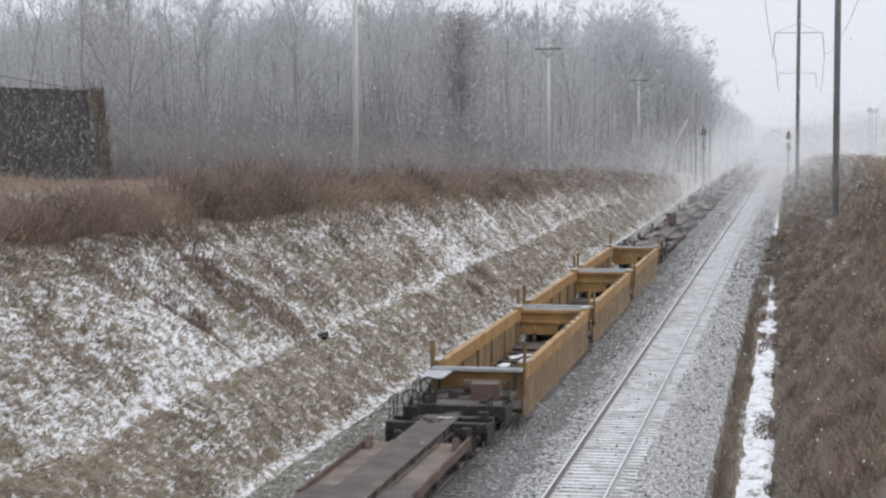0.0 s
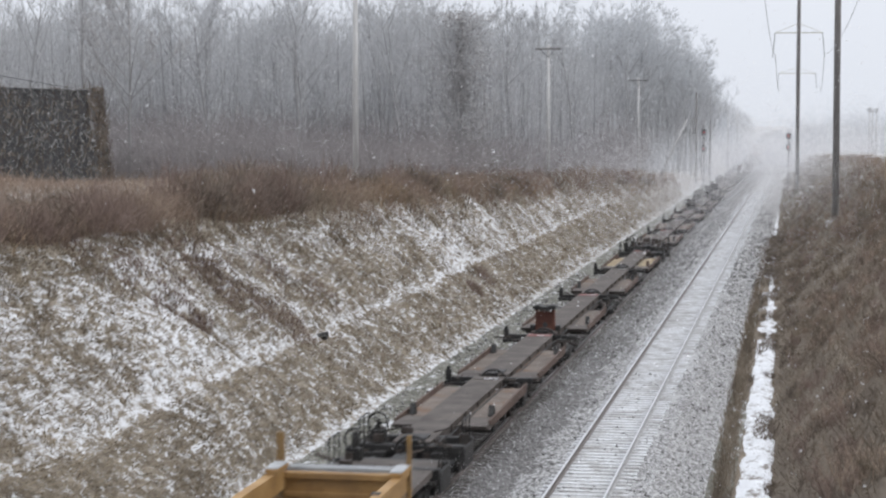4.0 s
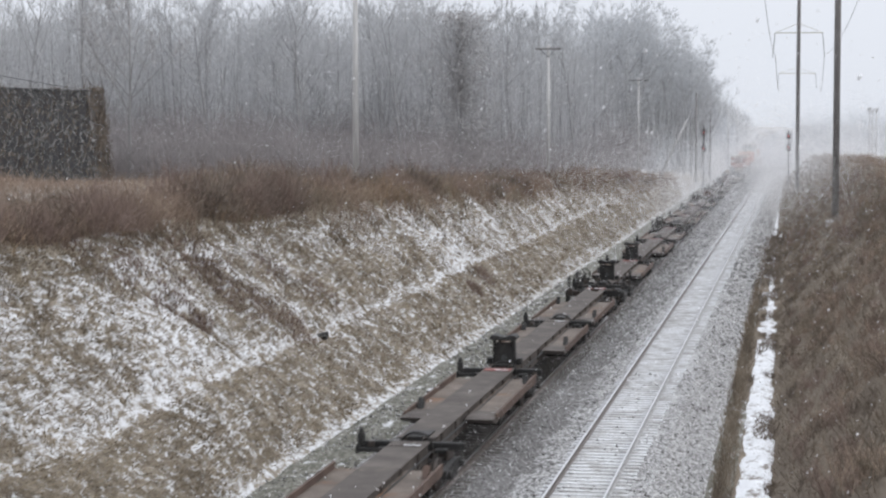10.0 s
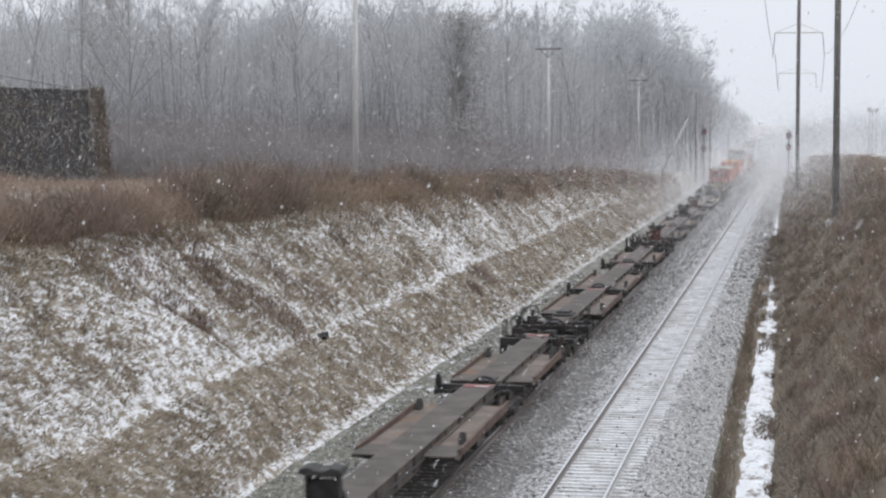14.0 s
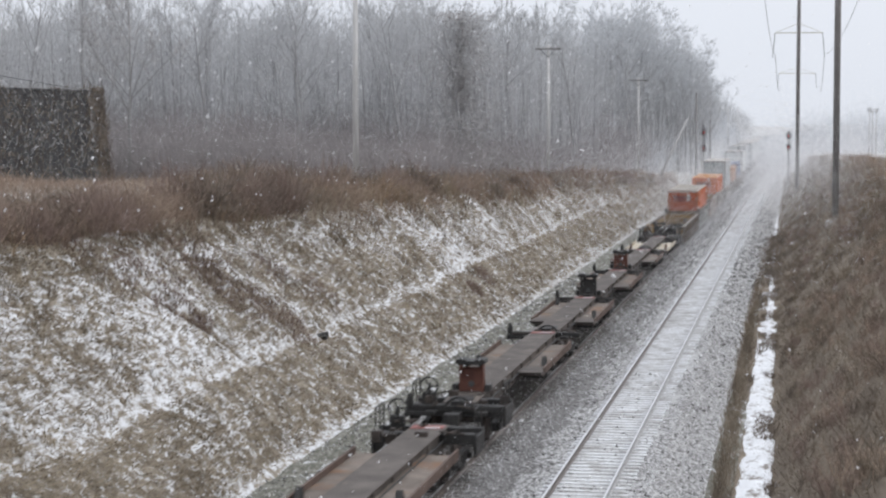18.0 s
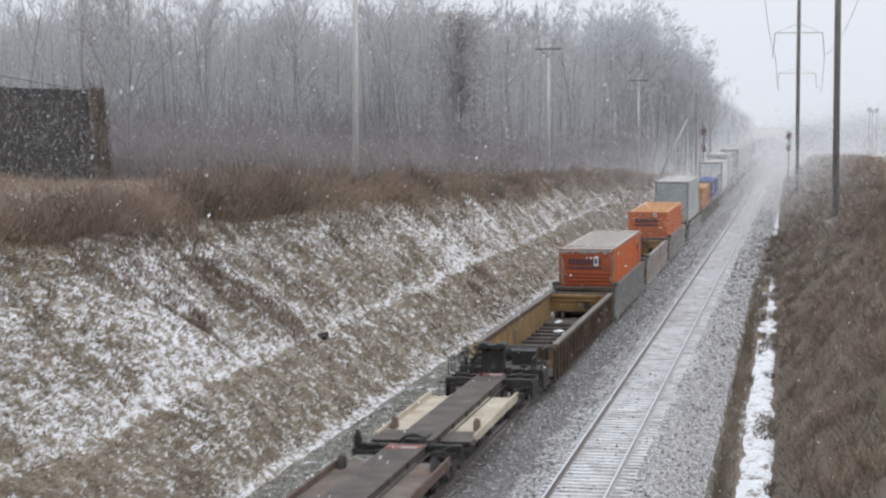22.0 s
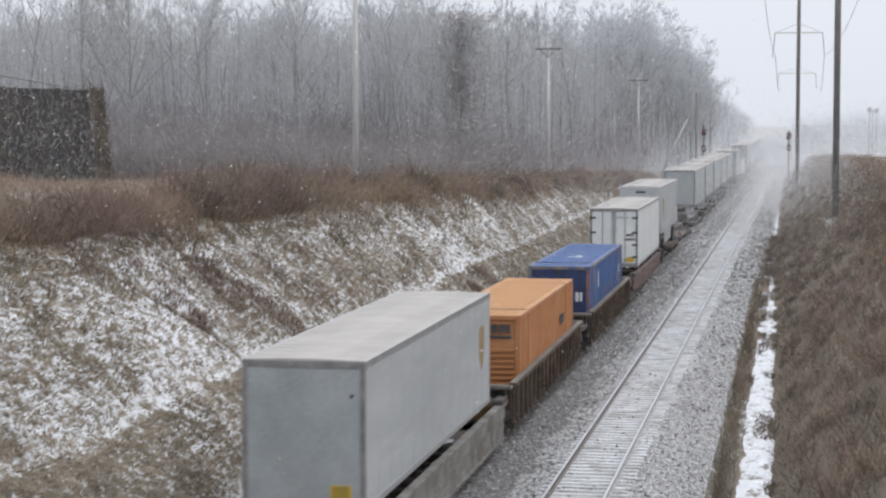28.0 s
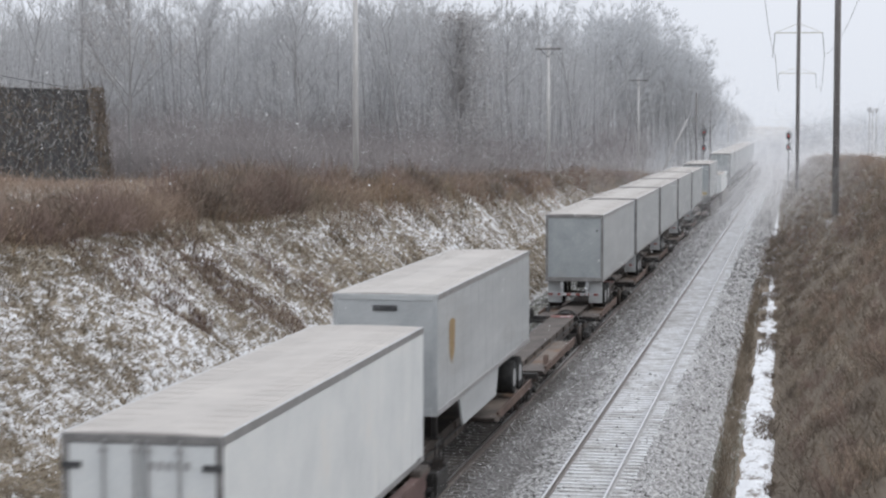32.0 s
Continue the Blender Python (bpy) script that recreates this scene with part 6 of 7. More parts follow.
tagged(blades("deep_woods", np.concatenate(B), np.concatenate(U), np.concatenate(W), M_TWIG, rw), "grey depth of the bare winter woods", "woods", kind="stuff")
# far clumps beside the line, with haze put into their pale colour
far_tree = None
for xx, yy, s in [(-24.5, 405, 1.0), (-22, 398, 0.95), (-20, 410, 0.92), (-18, 402, 0.85), (-16, 408, 0.75), (-14.5, 400, 0.62), (-13, 412, 0.5), (-23, 420, 1.0), (-19, 425, 0.9), (-15.5, 422, 0.7),
                  (1.5, 405, 0.5), (3.2, 410, 0.6), (4.8, 402, 0.55), (0.2, 412, 0.38), (6.2, 408, 0.4), (14, 405, 0.3), (19, 410, 0.36)]:
    m = pose(xx, yy, 0.3, 0, 0, tr.uniform(0, 360))
    if far_tree is None:
        t = far_tree = thing("bare_tree", "faint pale bare tree far down the line", "tree", "far trees beside the line")
        tk, cr = tree_parts(400, 12.5, 1.0, 11, fine=0.075)
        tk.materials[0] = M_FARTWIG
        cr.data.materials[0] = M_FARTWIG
        o = new("trunk", tk)
        o.parent = t
        cr.parent = t
        t.matrix_basis = m
    else:
        t = copy_thing(far_tree, m)
    t.scale = (s, s, s)

# ---- grass and brush ----
rg = np.random.default_rng(21)


def scatter(count, x0, x1, y0, y1, power=1.0):
    """Points thinning out with distance."""
    u = rg.uniform(0, 1, count)
    y = y0 * (y1 / y0) ** (u ** power)
    return rg.uniform(x0, x1, count), y


def patch(x, y, s, seed):
    return 0.5 + 0.5 * rough(x, y, s, seed)


# tan tufts on the left bank, lying down the slope
def tufts(name, cx_, cy_, per, spread, length, mat, label, down, w0, w1):
    k0 = len(cx_)
    dirx = down * rg.uniform(0.25, 1.0, k0)
    diry = rg.normal(0.5, 0.6, k0)
    ln0 = length * rg.uniform(0.6, 1.3, k0)
    X = np.repeat(cx_, per) + rg.normal(0, spread, k0 * per)
    Y = np.repeat(cy_, per) + rg.normal(0, spread * 2.5, k0 * per)
    k = k0 * per
    ln = np.repeat(ln0, per) * rg.uniform(0.6, 1.1, k)
    base = np.stack([X, Y, ground_z(X, Y) - 0.02], 1)
    dx = np.repeat(dirx, per) + rg.normal(0, 0.12, k)
    up = np.stack([ln * dx, ln * (np.repeat(diry, per) * 0.7 + rg.normal(0, 0.12, k)), ln * (0.42 - 0.55 * dx + rg.uniform(0, 0.25, k))], 1)
    return tagged(blades(name, base, up, rg.uniform(w0, w1, k) * np.clip(Y / 70, 1, 2.5), mat, rg), label, "grass", kind="stuff")


gx_, gy_ = scatter(60000, -22.6, LEFT_TOE - 0.1, 38, 260)
cov_ = snow_cover(gx_, gy_)
keep = (rg.uniform(0, 1, len(gx_)) < np.clip(1.4 - 1.3 * cov_, 0.05, 1)) & (gx_ > LEFT_TOE - 1.1 - (left_top(gy_) + 0.7) / 0.92)
gx_, gy_ = gx_[keep], gy_[keep]
tufts("bank_grass", gx_, gy_, 5, 0.07, 0.27, M_GRASS, "dry tan grass tufts on the snowy bank", 1.0, 0.035, 0.075)

gx_, gy_ = scatter(4500, -22.4, LEFT_TOE - 0.1, 40, 200)
keep = gx_ > LEFT_TOE - 1.0 - (left_top(gy_) + 0.7) / 0.92
tufts("dark_tufts", gx_[keep], gy_[keep], 5, 0.06, 0.24, M_DARKBRUSH, "dark dead grass tufts on the snowy bank", 1.0, 0.03, 0.06)

# brown growth on the right bank
gx_, gy_ = scatter(160000, -1.2, 9.5, 40, 330)
rt_ = right_toe(gy_)
gx_ = gx_ + rt_ + 1.0
k = len(gx_)
base = np.stack([gx_, gy_, ground_z(gx_, gy_) - 0.02], 1)
hump = patch(gx_ * 1.8, gy_ * 0.17, 1.3, 5.0) * patch(gx_, gy_ * 0.11, 0.7, 2.6)
ln = rg.uniform(0.08, 0.26, k) * (0.6 + 1.9 * hump)
up = np.stack([ln * rg.normal(0, 0.8, k), ln * rg.normal(0, 0.8, k), ln * rg.uniform(0.15, 0.9, k)], 1)
tagged(blades("bank_growth", base, up, rg.uniform(0.015, 0.04, k) * np.clip(gy_ / 70, 1, 3), M_BROWNGRASS, rg), "dull brown grass and weeds on the steep bank", "grass", kind="stuff")

# weeds between ballast and ditch
gx_, gy_ = scatter(11000, -1.6, -1.2, 40, 300)
gx_ = gx_ + right_toe(gy_) + rg.normal(0, 0.1, len(gx_))
k = len(gx_)
base = np.stack([gx_, gy_, ground_z(gx_, gy_) - 0.02], 1)
ln = rg.uniform(0.15, 0.5, k)
up = np.stack([ln * rg.normal(0, 0.4, k), ln * rg.normal(0, 0.4, k), ln], 1)
tagged(blades("ditch_weeds", base, up, rg.uniform(0.015, 0.035, k) * np.clip(gy_ / 70, 1, 3), M_BROWNGRASS, rg), "brown weeds along the snowy ditch", "weeds", kind="stuff")


def brush(name, xs, ys, height, mat, label):
    """Twiggy brush: leaning stems with side twigs."""
    n = len(xs)
    z = ground_z(xs, ys)
    h = height * rg.uniform(0.55, 1.15, n)
    base = np.stack([xs, ys, z - 0.05], 1)
    lean = rg.normal(0, 0.48, (n, 2))
    up = np.stack([lean[:, 0] * h, lean[:, 1] * h, h], 1)
    w = rg.uniform(0.02, 0.04, n) * np.clip(ys / 80, 1, 2.5)
    B, U, W = [base], [up], [w]
    for j in range(4):
        f = rg.uniform(0.3, 0.9, n)[:, None]
        b2 = base + up * f
        u2 = np.stack([rg.normal(0, 0.6, n), rg.normal(0, 0.6, n), rg.uniform(-0.05, 0.6, n)], 1) * (h * 0.5)[:, None]
        B.append(b2), U.append(u2), W.append(w * 0.7)
    return tagged(blades(name, np.concatenate(B), np.concatenate(U), np.concatenate(W), mat, rg), label, "brush", kind="stuff")


def clumps(name, cx_, cy_, rad, height, per, mat, label, long=1.3):
    """Brush as rounded clumps of leaning stems; long stretches them for the camera's view."""
    k0 = len(cx_)
    a = rg.uniform(0, 6.28, k0 * per)
    q = np.sqrt(rg.uniform(0, 1, k0 * per)) * np.repeat(rad, per)
    X, Y = np.repeat(cx_, per) + q * np.cos(a), np.repeat(cy_, per) + long * q * np.sin(a)
    H = np.repeat(height, per) * (1.15 - 0.6 * (q / np.repeat(rad, per)) ** 2)
    return brush(name, X, Y, H, mat, label)


n = 760
ys = 40 * (270 / 40) ** rg.uniform(0, 1, n)
edge = LEFT_TOE - (left_top(ys) + 0.72) / 0.92
xs = edge + np.interp(ys, [50, 110], [-0.6, 0.7]) - np.abs(rg.normal(0, 1, n)) * 3.4
clumps("brush_hedge", xs, ys, rg.uniform(0.5, 1.3, n), rg.uniform(0.5, 1.5, n) * np.clip((edge + 1.9 - xs) / 1.6, 0.35, 1.0), 34, M_BRUSH, "reddish brown leafless brush along the top of the bank")
n = 70
ys = 44 * (200 / 44) ** rg.uniform(0, 1, n)
edge = LEFT_TOE - (left_top(ys) + 0.72) / 0.92
xs = edge - np.interp(ys, [50, 100], [1.3, 0.2]) - rg.uniform(0, 2.6, n)
clumps("russet_shrub", xs, ys, rg.uniform(0.8, 2.0, n), rg.uniform(0.7, 1.0, n) + 1.5 * rg.uniform(0, 1, n) ** 3, 70, M_RUSSET, "rounded russet leafless shrubs along the top of the bank")
n = 60
ys = 46 * (76 / 46) ** rg.uniform(0, 1, n)
edge = LEFT_TOE - (left_top(ys) + 0.72) / 0.92
clumps("russet_shrub", edge - 0.9 - rg.uniform(0, 3.5, n), ys, rg.uniform(0.8, 1.8, n), rg.uniform(0.7, 1.5, n), 60, M_RUSSET, "rounded russet leafless shrubs along the top of the bank")
n = 90
ys = 44 * (220 / 44) ** rg.uniform(0, 1, n)
edge = LEFT_TOE - (left_top(ys) + 0.72) / 0.92
clumps("gold_brush", edge - np.interp(ys, [50, 100], [1.0, 0.0]) - rg.uniform(0, 2.6, n), ys, rg.uniform(0.8, 2.0, n), rg.uniform(0.7, 1.5, n), 64, M_GOLD, "clumps of orange tan dead weeds among the brush")
# low brush added to stand for the dark, shadowy band below the hedge
n = 44
clumps("low_brush", LEFT_TOE - rg.uniform(5.0, 7.3, n), rg.uniform(56, 68, n), rg.uniform(0.4, 0.9, n), rg.uniform(0.2, 0.45, n), 34, M_RUSSET, "low dull brush creeping down the bank")
n = 46
ys = 48 * (200 / 48) ** rg.uniform(0, 1, n)
edge = LEFT_TOE - (left_top(ys) + 0.72) / 0.92
xs = edge - rg.uniform(0.2, 2.5, n)
clumps("dark_shrub", xs, ys, rg.uniform(1.0, 2.2, n), rg.uniform(1.2, 2.1, n), 90, M_DARKBRUSH, "taller dark leafless shrubs among the brush")
n = 430
ys = 40 * (220 / 40) ** rg.uniform(0, 1, n)
edge = LEFT_TOE - (left_top(ys) + 0.72) / 0.92
xs = edge + np.interp(ys, [50, 110], [-0.7, 0.5]) - np.abs(rg.normal(0, 1, n)) * 2.6
clumps("tan_brush", xs, ys, rg.uniform(0.5, 1.4, n), rg.uniform(0.4, 1.2, n), 36, M_GRASS, "tall tan dead weeds among the brush")
n = 40
ys = 62 * (140 / 62) ** rg.uniform(0, 1, n)
edge = LEFT_TOE - (left_top(ys) + 0.72) / 0.92
xs = edge + rg.uniform(0.3, 1.8, n)
clumps("low_brush", xs, ys, rg.uniform(0.4, 0.9, n), rg.uniform(0.25, 0.6, n), 30, M_BROWNGRASS, "low dull brush creeping down the bank")
n = 20000
ys = 82 * (280 / 82) ** rg.uniform(0, 1, n)
xs = rg.uniform(-0.43, -0.10, n) * ys - 8
ok = xs < LEFT_TOE - 9
brush("scrub", xs[ok], ys[ok], 0.45 + 2.0 * patch(xs[ok], ys[ok], 0.22, 1.0) ** 2.5, M_BRUSH, "leafless brown scrub in front of the woods")
n = 34000
ys = rg.uniform(140, 290, n)
xs = np.interp(ys, [140, 300], [-27, -20]) - (0.43 * ys - 27) * rg.uniform(0, 1, n)
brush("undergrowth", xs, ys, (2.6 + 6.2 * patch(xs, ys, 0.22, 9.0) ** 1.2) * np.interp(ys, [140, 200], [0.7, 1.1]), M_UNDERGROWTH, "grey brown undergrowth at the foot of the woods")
n = 5000
ys = rg.uniform(270, 345, n)
xs = rg.uniform(-46, np.interp(ys, [270, 345], [-22, -14.5]))
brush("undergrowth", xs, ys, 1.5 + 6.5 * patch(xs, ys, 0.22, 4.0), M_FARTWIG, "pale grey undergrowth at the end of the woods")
n = 6000
ys = rg.uniform(395, 480, n)
xs = rg.uniform(-14, 75, n)
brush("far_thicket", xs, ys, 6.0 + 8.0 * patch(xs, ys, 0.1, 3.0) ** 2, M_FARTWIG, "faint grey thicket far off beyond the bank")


def shrub(x, y, rad, h, mat, label):
    """A rounded leafless shrub: stems from one root and a dome of fine twigs."""
    k = int(700 * min(1.6, rad * h))
    a, q = rg.uniform(0, 6.283, k), np.sqrt(rg.uniform(0, 1, k))
    hgt = np.sqrt(np.clip(1 - q * q, 0.05, 1)) * rg.uniform(0, 1, k) ** 0.6
    z0 = float(ground_z(x, y))
    lump = 1 + 0.25 * np.sin(a * 3 + x * 7)
    P = np.stack([x + rad * lump * q * np.cos(a), y + 1.3 * rad * q * np.sin(a), z0 + h * lump * hgt], 1)
    out = np.stack([np.cos(a) * q, np.sin(a) * q, 0.4 + hgt], 1) + rg.normal(0, 0.55, (k, 3))
    U = out * (rg.uniform(0.15, 0.45, k) * h ** 0.5)[:, None]
    W = rg.uniform(0.018, 0.036, k) * max(1.0, y / 80)
    n_ = 24
    b_ = np.tile([[x, y, z0 - 0.05]], (n_, 1)) + rg.normal(0, 0.12, (n_, 3)) * np.array([1, 1, 0])
    t_ = P[rg.integers(0, k, n_)] - b_
    ob = blades("leafless_shrub", np.concatenate([P, b_]), np.concatenate([U, t_]), np.concatenate([W, np.full(n_, 0.05)]), mat, rg)
    return tagged(ob, label, "shrub", "shrubs along the bank top")


DARK_L, RED_L = "dark leafless shrub with fine twigs on the bank top", "reddish brown leafless shrub on the bank top"
for i in range(13):          # the dark thicket
    shrub(-21.4 - rg.uniform(0, 2.2), 71 + 1.25 * i + rg.uniform(-0.6, 0.6), rg.uniform(0.9, 1.5), rg.uniform(1.1, 1.9), M_DARKBRUSH if i % 4 else M_RUSSET, DARK_L)
for i in range(12):          # reddish growth nearest the camera
    shrub(-21.6 - rg.uniform(0, 2.5), 48.5 + 1.5 * i, rg.uniform(0.9, 1.5), rg.uniform(0.9, 1.6), M_RUSSET if i % 3 else M_BRUSH, RED_L)
for i in range(26):          # along the rest of the crest
    yy = 92 * (230 / 92) ** ((i + rg.uniform(-0.4, 0.4)) / 25)
    xx = LEFT_TOE - (float(left_top(yy)) + 0.72) / 0.92
    shrub(xx + 0.4 - rg.uniform(0, 3.0), yy, rg.uniform(0.9, 1.9), rg.uniform(0.8, 1.7), (M_DARKBRUSH, M_RUSSET, M_BRUSH)[i % 3], DARK_L if i % 3 == 0 else RED_L)
# darker bushes on the bank face
for bx, by, rad in [(-20.9, 65.2, 1.3), (-20.1, 65.0, 1.0), (-19.3, 65.3, 0.9), (-18.7, 66.2, 1.3), (-18.1, 67.8, 1.6), (-17.7, 68.6, 1.0), (-19.4, 59.3, 1.0), (-18.7, 60.1, 0.6), (-19.6, 72, 1.2), (-18.4, 74.5, 1.3), (-20.9, 124, 1.5), (-16.6, 104, 0.9), (-16.2, 99, 0.7)]:
    n = 300
    a, q = rg.uniform(0, 6.28, n), rad * np.sqrt(rg.uniform(0, 1, n))
    brush("bush", bx + 0.6 * q * np.cos(a), by + 1.6 * q * np.sin(a), 0.42 * (1.1 - q / rad / 1.6), M_RUSSET, "low dark leafless bush on the snowy bank")
n = 520
ys = 46 * (320 / 46) ** rg.uniform(0, 1, n)
xs = right_toe(ys) + 0.6 + rg.uniform(0, 1, n) ** 0.8 * 9
clumps("right_brush", xs, ys, rg.uniform(0.15, 0.4, n), rg.uniform(0.25, 0.85, n), 34, M_BROWNGRASS, "dull brown brush on the steep bank", 6.0)
n = 210
ys = 46 * (200 / 46) ** rg.uniform(0, 1, n)
xs = right_toe(ys) + 0.6 + rg.uniform(0, 1, n) * 7.5
clumps("russet_weeds", xs, ys, rg.uniform(0.15, 0.4, n), rg.uniform(0.3, 0.7, n), 34, M_RUSSET, "dull russet weeds on the steep bank", 6.0)
n = 330
ys = 44 * (190 / 44) ** rg.uniform(0, 1, n)
xs = right_toe(ys) + 0.2 + rg.uniform(0, 1, n) * 7
clumps("dark_weeds", xs, ys, rg.uniform(0.15, 0.45, n), rg.uniform(0.2, 0.6, n), 36, M_DARKBRUSH, "dark matted weeds on the steep bank", 6.0)
# pale grass clumps from 60 m on; they also lighten the bank for haze
n = 260
ys = 60 * (260 / 60) ** rg.uniform(0, 1, n)
xs = right_toe(ys) + 0.3 + rg.uniform(0, 1, n) * 8
clumps("pale_weeds", xs, ys, rg.uniform(0.15, 0.5, n), rg.uniform(0.15, 0.4, n), 40, M_GRASS, "pale dead grass clumps on the steep bank", 6.0)
n = 70
ys = rg.uniform(124, 172, n)
clumps("ditch_brush", right_toe(ys) - rg.uniform(0.0, 1.9, n) * np.sin((ys - 122) / 52 * math.pi), ys, rg.uniform(0.4, 0.9, n), rg.uniform(0.3, 0.8, n), 36, M_DARKBRUSH, "dark growth spilling over the ditch")
n = 130
ys = 110 * (300 / 110) ** rg.uniform(0, 1, n)
top_ = np.interp(ys, [-700, 60, 150, 260, 400], [6.0, 6.0, 5.8, 4.2, 2.5])
clumps("crest_brush", right_toe(ys) + (top_ + 0.97) / 0.88 + rg.uniform(-0.8, 2.5, n), ys, rg.uniform(0.5, 1.4, n), rg.uniform(0.4, 1.1, n), 34, M_BRUSH, "ragged brush along the crest of the steep bank")
# snow lying in the right-hand ditch
sy = axis_points((36, 120, 0.35), (120, 230, 1.0))
rows_ = []
for i, yv in enumerate(sy):
    rt_ = float(right_toe(yv))
    wl_ = 0.62 + 0.26 * noise.noise(Vector((yv * 0.3, 0, 0))) + 0.12 * noise.noise(Vector((yv * 1.1, 3, 0)))
    wr_ = 0.36 + 0.32 * noise.noise(Vector((yv * 0.35, 7, 0))) + 0.14 * noise.noise(Vector((yv * 1.3, 9, 0)))
    if yv > 92 and noise.noise(Vector((yv * 0.35, 1, 5))) < 0.12:
        wl_, wr_ = wl_ * 0.25, wr_ * 0.25
    c0 = rt_ - 0.5
    rows_.append([(c0 - wl_, yv, -1.0), (c0 - wl_ * 0.6, yv, -0.93), (c0, yv, -0.90 + random.uniform(-0.02, 0.02)), (c0 + wr_ * 0.7, yv, -0.92), (c0 + wr_ + 0.15, yv, -0.98)])
rv = np.array(rows_)
ri = np.arange(rv.shape[0] * 5).reshape(-1, 5)
rf = np.stack([ri[:-1, :-1], ri[:-1, 1:], ri[1:, 1:], ri[1:, :-1]], -1).reshape(-1, 4)
M_DITCHSNOW = material("trampled_ditch_snow", [(0.60, 0.61, 0.63), (0.70, 0.71, 0.73), (0.80, 0.81, 0.828)], 2.0, 0.85, 0, 0.4, 25, world_space=True, stretch=(1.2, 0.45, 1.2),
                      stains=(0.23, 0.205, 0.185), stain_scale=2.4, stain_cut=(0.53, 0.62))
tagged(soup("ditch_snow", rv.reshape(-1, 3), rf, M_DITCHSNOW), "white snow lying along the ditch", "snow", kind="structure")

# weeds poking through the ditch snow
gx_, gy_ = scatter(15000, -1.25, 0.1, 40, 190)
gx_ = gx_ + right_toe(gy_)
keep = patch(gx_ * 2.2, gy_ * 0.4, 1.6, 2.0) > 0.63
gx_, gy_ = gx_[keep], gy_[keep]
k = len(gx_)
base = np.stack([gx_, gy_, np.full(k, -0.95)], 1)
ln = rg.uniform(0.1, 0.3, k)
up = np.stack([ln * rg.normal(0, 0.8, k), ln * rg.normal(0, 0.6, k), ln], 1)
tagged(blades("snow_weeds", base, up, rg.uniform(0.03, 0.06, k), M_DARKBRUSH, rg), "dead weeds poking through the ditch snow", "weeds", kind="stuff")

# dead grass fringing the brush, and taller brush on the steep bank
n = 260
ys = 44 * (115 / 44) ** rg.uniform(0, 1, n)
edge = LEFT_TOE - (left_top(ys) + 0.72) / 0.92
xs = edge + np.interp(ys, [50, 110], [0.0, 0.9]) + rg.uniform(0, 1, n) ** 1.6 * 2.4
clumps("bank_fringe", xs, ys, rg.uniform(0.15, 0.5, n), rg.uniform(0.12, 0.42, n), 22, M_BROWNGRASS, "dull dead grass fringing the brush at the top of the bank", 2.0)
n = 110
ys = 46 * (210 / 46) ** rg.uniform(0, 1, n)
xs = right_toe(ys) + 1.2 + rg.uniform(0, 1, n) * 7.5
clumps("tall_brush", xs, ys, rg.uniform(0.3, 0.8, n), rg.uniform(0.5, 1.1, n), 44, M_BRUSH, "taller pale brown brush on the steep bank", 2.0)

# a dark stone on the bank
bm = bmesh.new()
bmesh.ops.create_icosphere(bm, subdivisions=2, radius=0.24)
for v in bm.verts:
    v.co = Vector((v.co.x * 1.0, v.co.y * 1.4, v.co.z * 0.6)) * (1 + 0.7 * noise.noise(v.co * 7))
stone = tagged(new("stone", mesh_of("stone", bm, M_BLACK)), "dark stone lying on the snowy bank", "stone")
stone.location = (-17.3, 70.98, float(ground_z(-17.3, 70.98)) + 0.08)

# ---- falling snow ----
rs = np.random.default_rng(77)


def flakes(name, count, y0, y1, size, fall, drift, label, z_top, far_power=1.0, fan=(-0.46, 0.07)):
    """A drift of flakes that sinks through the view during the clip."""
    y = (y0 ** far_power + (y1 ** far_power - y0 ** far_power) * rs.uniform(0, 1, count)) ** (1 / far_power)
    x = rs.uniform(*fan, count) * y + rs.uniform(-2, 2, count)
    span = fall * 32.0
    z_hi = 9.4 + 0.075 * y if z_top is None else np.full(count, z_top)
    z_lo = np.maximum(9.4 - 0.20 * y, -0.5)
    z = z_lo + (z_hi + span - z_lo) * rs.uniform(0, 1, count)
    c = np.stack([x, y, z], 1)
    s = size * rs.uniform(0.5, 1.5, count)
    if count < 20000:
        # a small lumpy crystal clump
        corners = np.array([[1, 0, 0], [-1, 0.2, 0.1], [0.1, 1, 0], [0, -1, 0.2], [0.1, 0, 1.0], [0, 0.1, -1.0]])
        tri = np.array([[0, 2, 4], [2, 1, 4], [1, 3, 4], [3, 0, 4], [2, 0, 5], [1, 2, 5], [3, 1, 5], [0, 3, 5]])
        v = c[:, None, :] + (corners[None] * rs.uniform(0.4, 1.1, (count, 6, 1))) * s[:, None, None]
        f = (np.arange(count)[:, None, None] * 6 + tri).reshape(-1, 3)
        ob = soup(name, v.reshape(-1, 3), f, M_FLAKE)
    else:
        v = c[:, None, :] + rs.normal(0, 0.75, (count, 3, 3)) * s[:, None, None]
        ob = soup(name, v.reshape(-1, 3), np.arange(3 * count).reshape(-1, 3), M_FLAKE)
    return tagged(ob, label, "snow", kind="stuff")


SNOW_FALL = []
SNOW_FALL.append((flakes("falling_snow", 330, 2.6, 6, 0.006, 3.6, -2.3, "snowflakes streaking past close to the camera", None), 3.6, -2.3))
SNOW_FALL.append((flakes("falling_snow", 1100, 6, 18, 0.0145, 2.6, -1.7, "large white snowflakes falling close by", None), 2.6, -1.7))
SNOW_FALL.append((flakes("falling_snow", 4800, 15, 45, 0.018, 1.5, -0.9, "white snowflakes falling", None, 1.5), 1.5, -0.9))
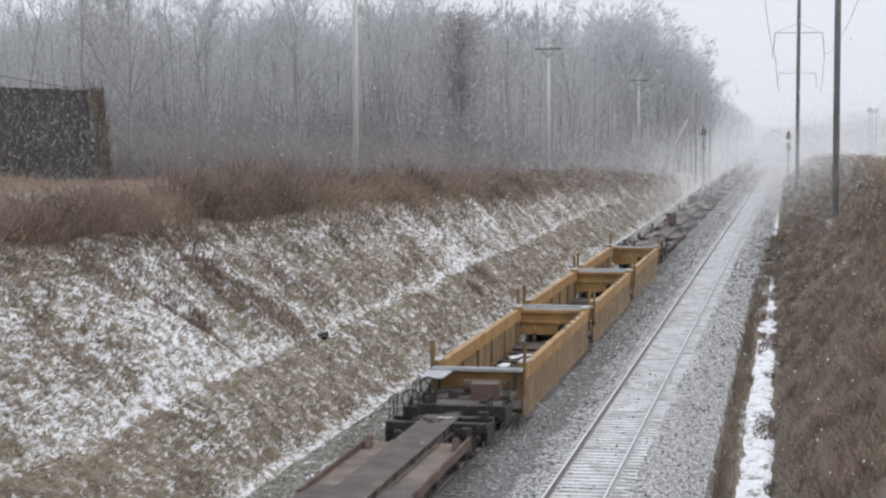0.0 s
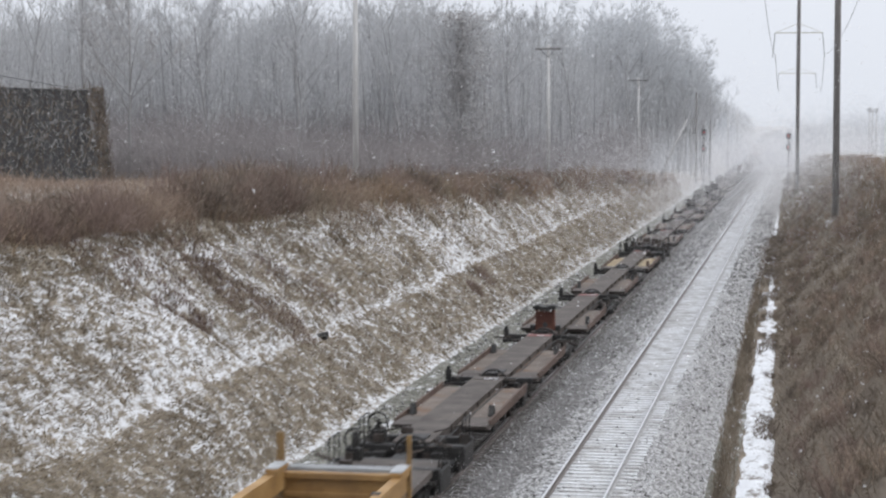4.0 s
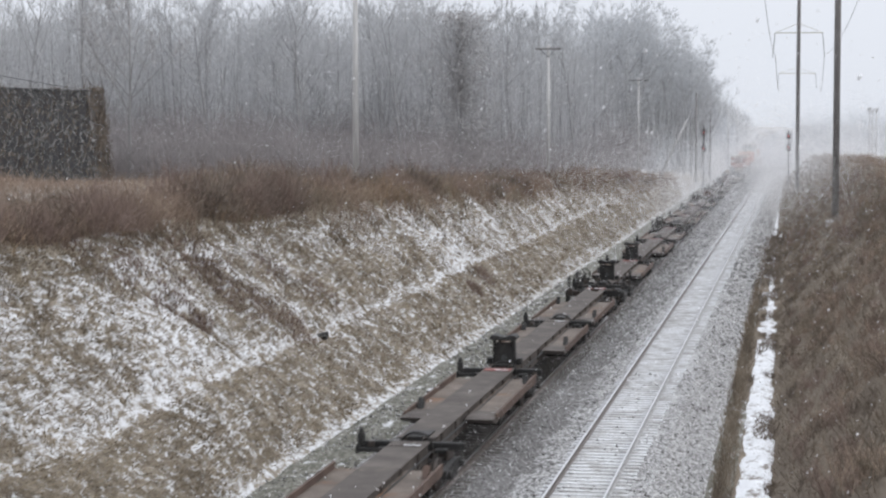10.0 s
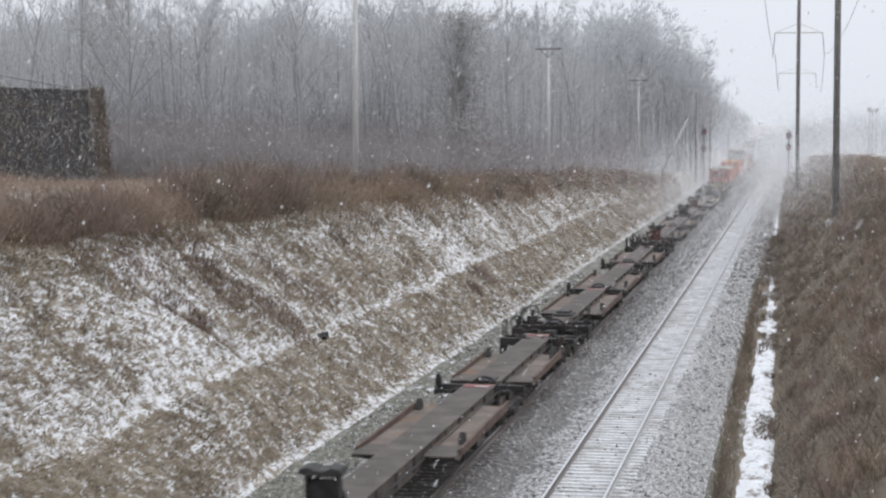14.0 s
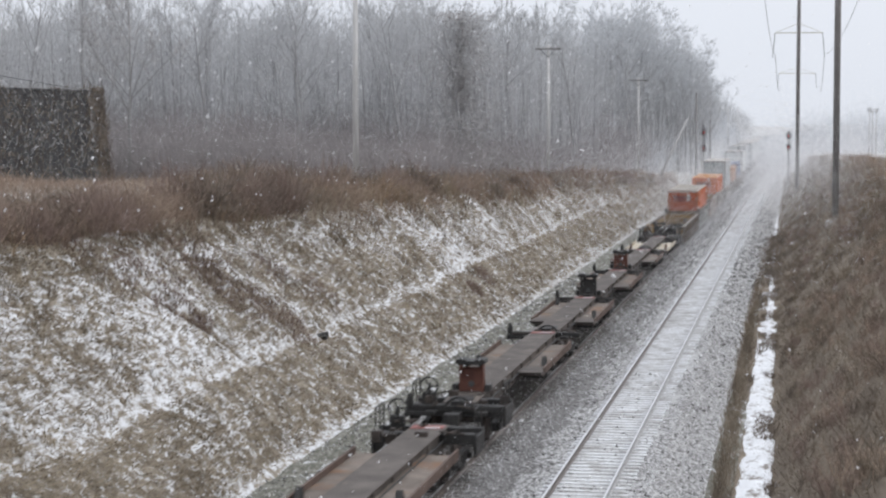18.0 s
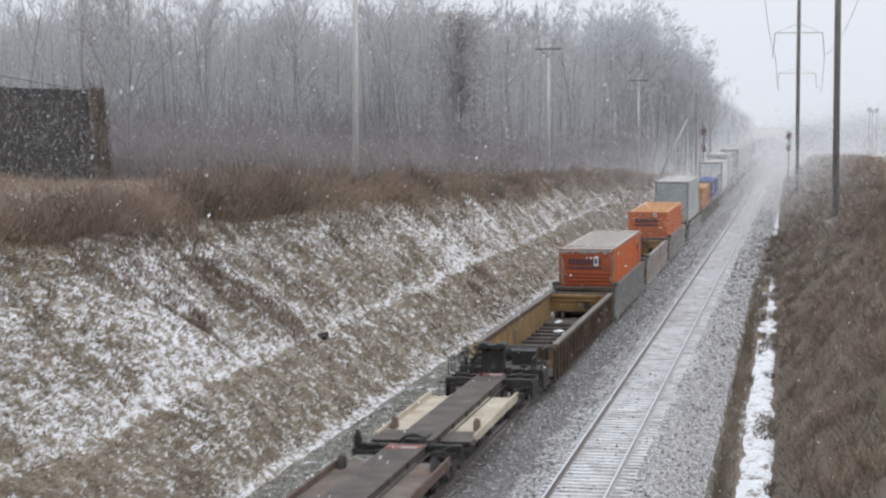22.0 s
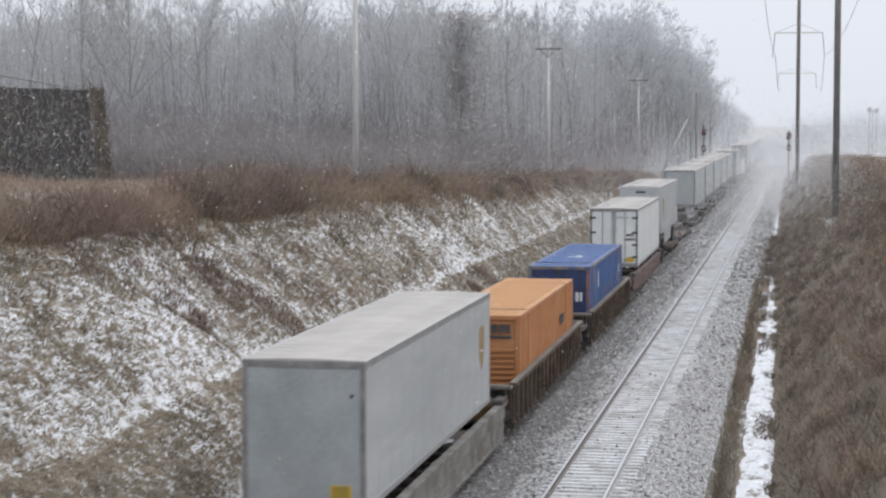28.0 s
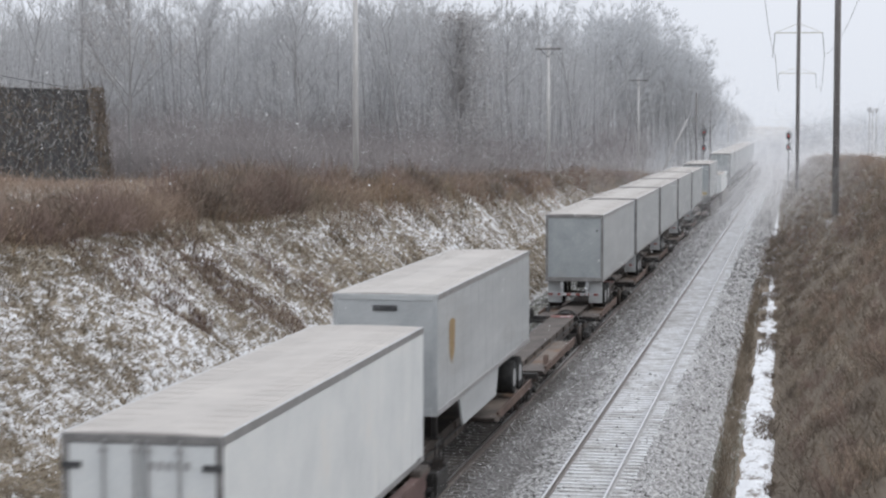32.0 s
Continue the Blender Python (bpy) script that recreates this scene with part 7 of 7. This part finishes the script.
SNOW_FALL.append((flakes("falling_snow", 30000, 40, 130, 0.022, 1.0, -0.5, "fine white snowflakes falling", None, 2.0), 1.0, -0.5))


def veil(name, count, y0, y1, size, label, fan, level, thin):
    """Haze stood in by flakes sized to the camera's view, thinning upwards and sideways."""
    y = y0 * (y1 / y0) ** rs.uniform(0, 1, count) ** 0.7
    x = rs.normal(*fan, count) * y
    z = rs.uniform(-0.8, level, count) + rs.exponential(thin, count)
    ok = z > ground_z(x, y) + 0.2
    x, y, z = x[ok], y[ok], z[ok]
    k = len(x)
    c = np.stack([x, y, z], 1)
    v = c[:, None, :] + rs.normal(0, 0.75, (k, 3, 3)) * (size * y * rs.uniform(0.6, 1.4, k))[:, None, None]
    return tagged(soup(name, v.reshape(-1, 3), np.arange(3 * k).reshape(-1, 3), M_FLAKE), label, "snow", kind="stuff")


# haze veils: flake size grows with distance to fit the camera's view
SNOW_FALL.append((veil("falling_snow", 30000, 90, 215, 0.00022, "flakes standing in for haze in front of the woods", (-0.25, 0.10), 14.0, 3.0), 0.08, -0.03))
SNOW_FALL.append((veil("whirled_snow", 95000, 120, 330, 0.00011, "flakes standing in for snow dust and haze along the train", (-0.055, 0.016), 2.2, 0.7), 0.0, 0.0))
SNOW_FALL.append((veil("falling_snow", 160000, 100, 270, 0.00012, "flakes standing in for haze over the brush", (-0.11, 0.035), 6.0, 2.0), 0.05, -0.02))
SNOW_FALL.append((veil("falling_snow", 170000, 95, 320, 0.00012, "flakes standing in for haze over the steep bank", (0.022, 0.018), 7.0, 2.0), 0.05, -0.02))
SNOW_FALL.append((veil("falling_snow", 450000, 165, 480, 0.00014, "dense flakes standing in for haze down the line", (-0.022, 0.034), 5.0, 2.6), 0.08, -0.03))


# snow whirled up beside the train
n = 50000
wx = -8.2 + np.abs(rs.normal(0, 0.9, n)) - 0.3
wy = 40 * (260 / 40) ** rs.uniform(0, 1, n)
wz = -0.1 + np.abs(rs.normal(0, 0.6, n))
cc = np.stack([wx, wy, wz], 1)
vv = cc[:, None, :] + rs.normal(0, 0.75, (n, 3, 3)) * (0.006 * rs.uniform(0.5, 1.5, n) * np.clip(wy / 60, 1, 3))[:, None, None]
SNOW_FALL.append((tagged(soup("whirled_snow", vv.reshape(-1, 3), np.arange(3 * n).reshape(-1, 3), M_FLAKE), "fine snow whirled up beside the train", "snow", kind="stuff"), 0.0, 0.02))


def motions():
    for ob, y0 in MOVING:
        z = ob.location[2]
        walk(ob, [(t, pose(TRAIN_X, y0 - SPEED * t, z)) for t in (0, 8, 16, 24, 32)])
    for ob, fall, drift in SNOW_FALL:
        walk(ob, [(t, pose(drift * (t - 16), 0, -fall * t)) for t in (0, 8, 16, 24, 32)])


motions()
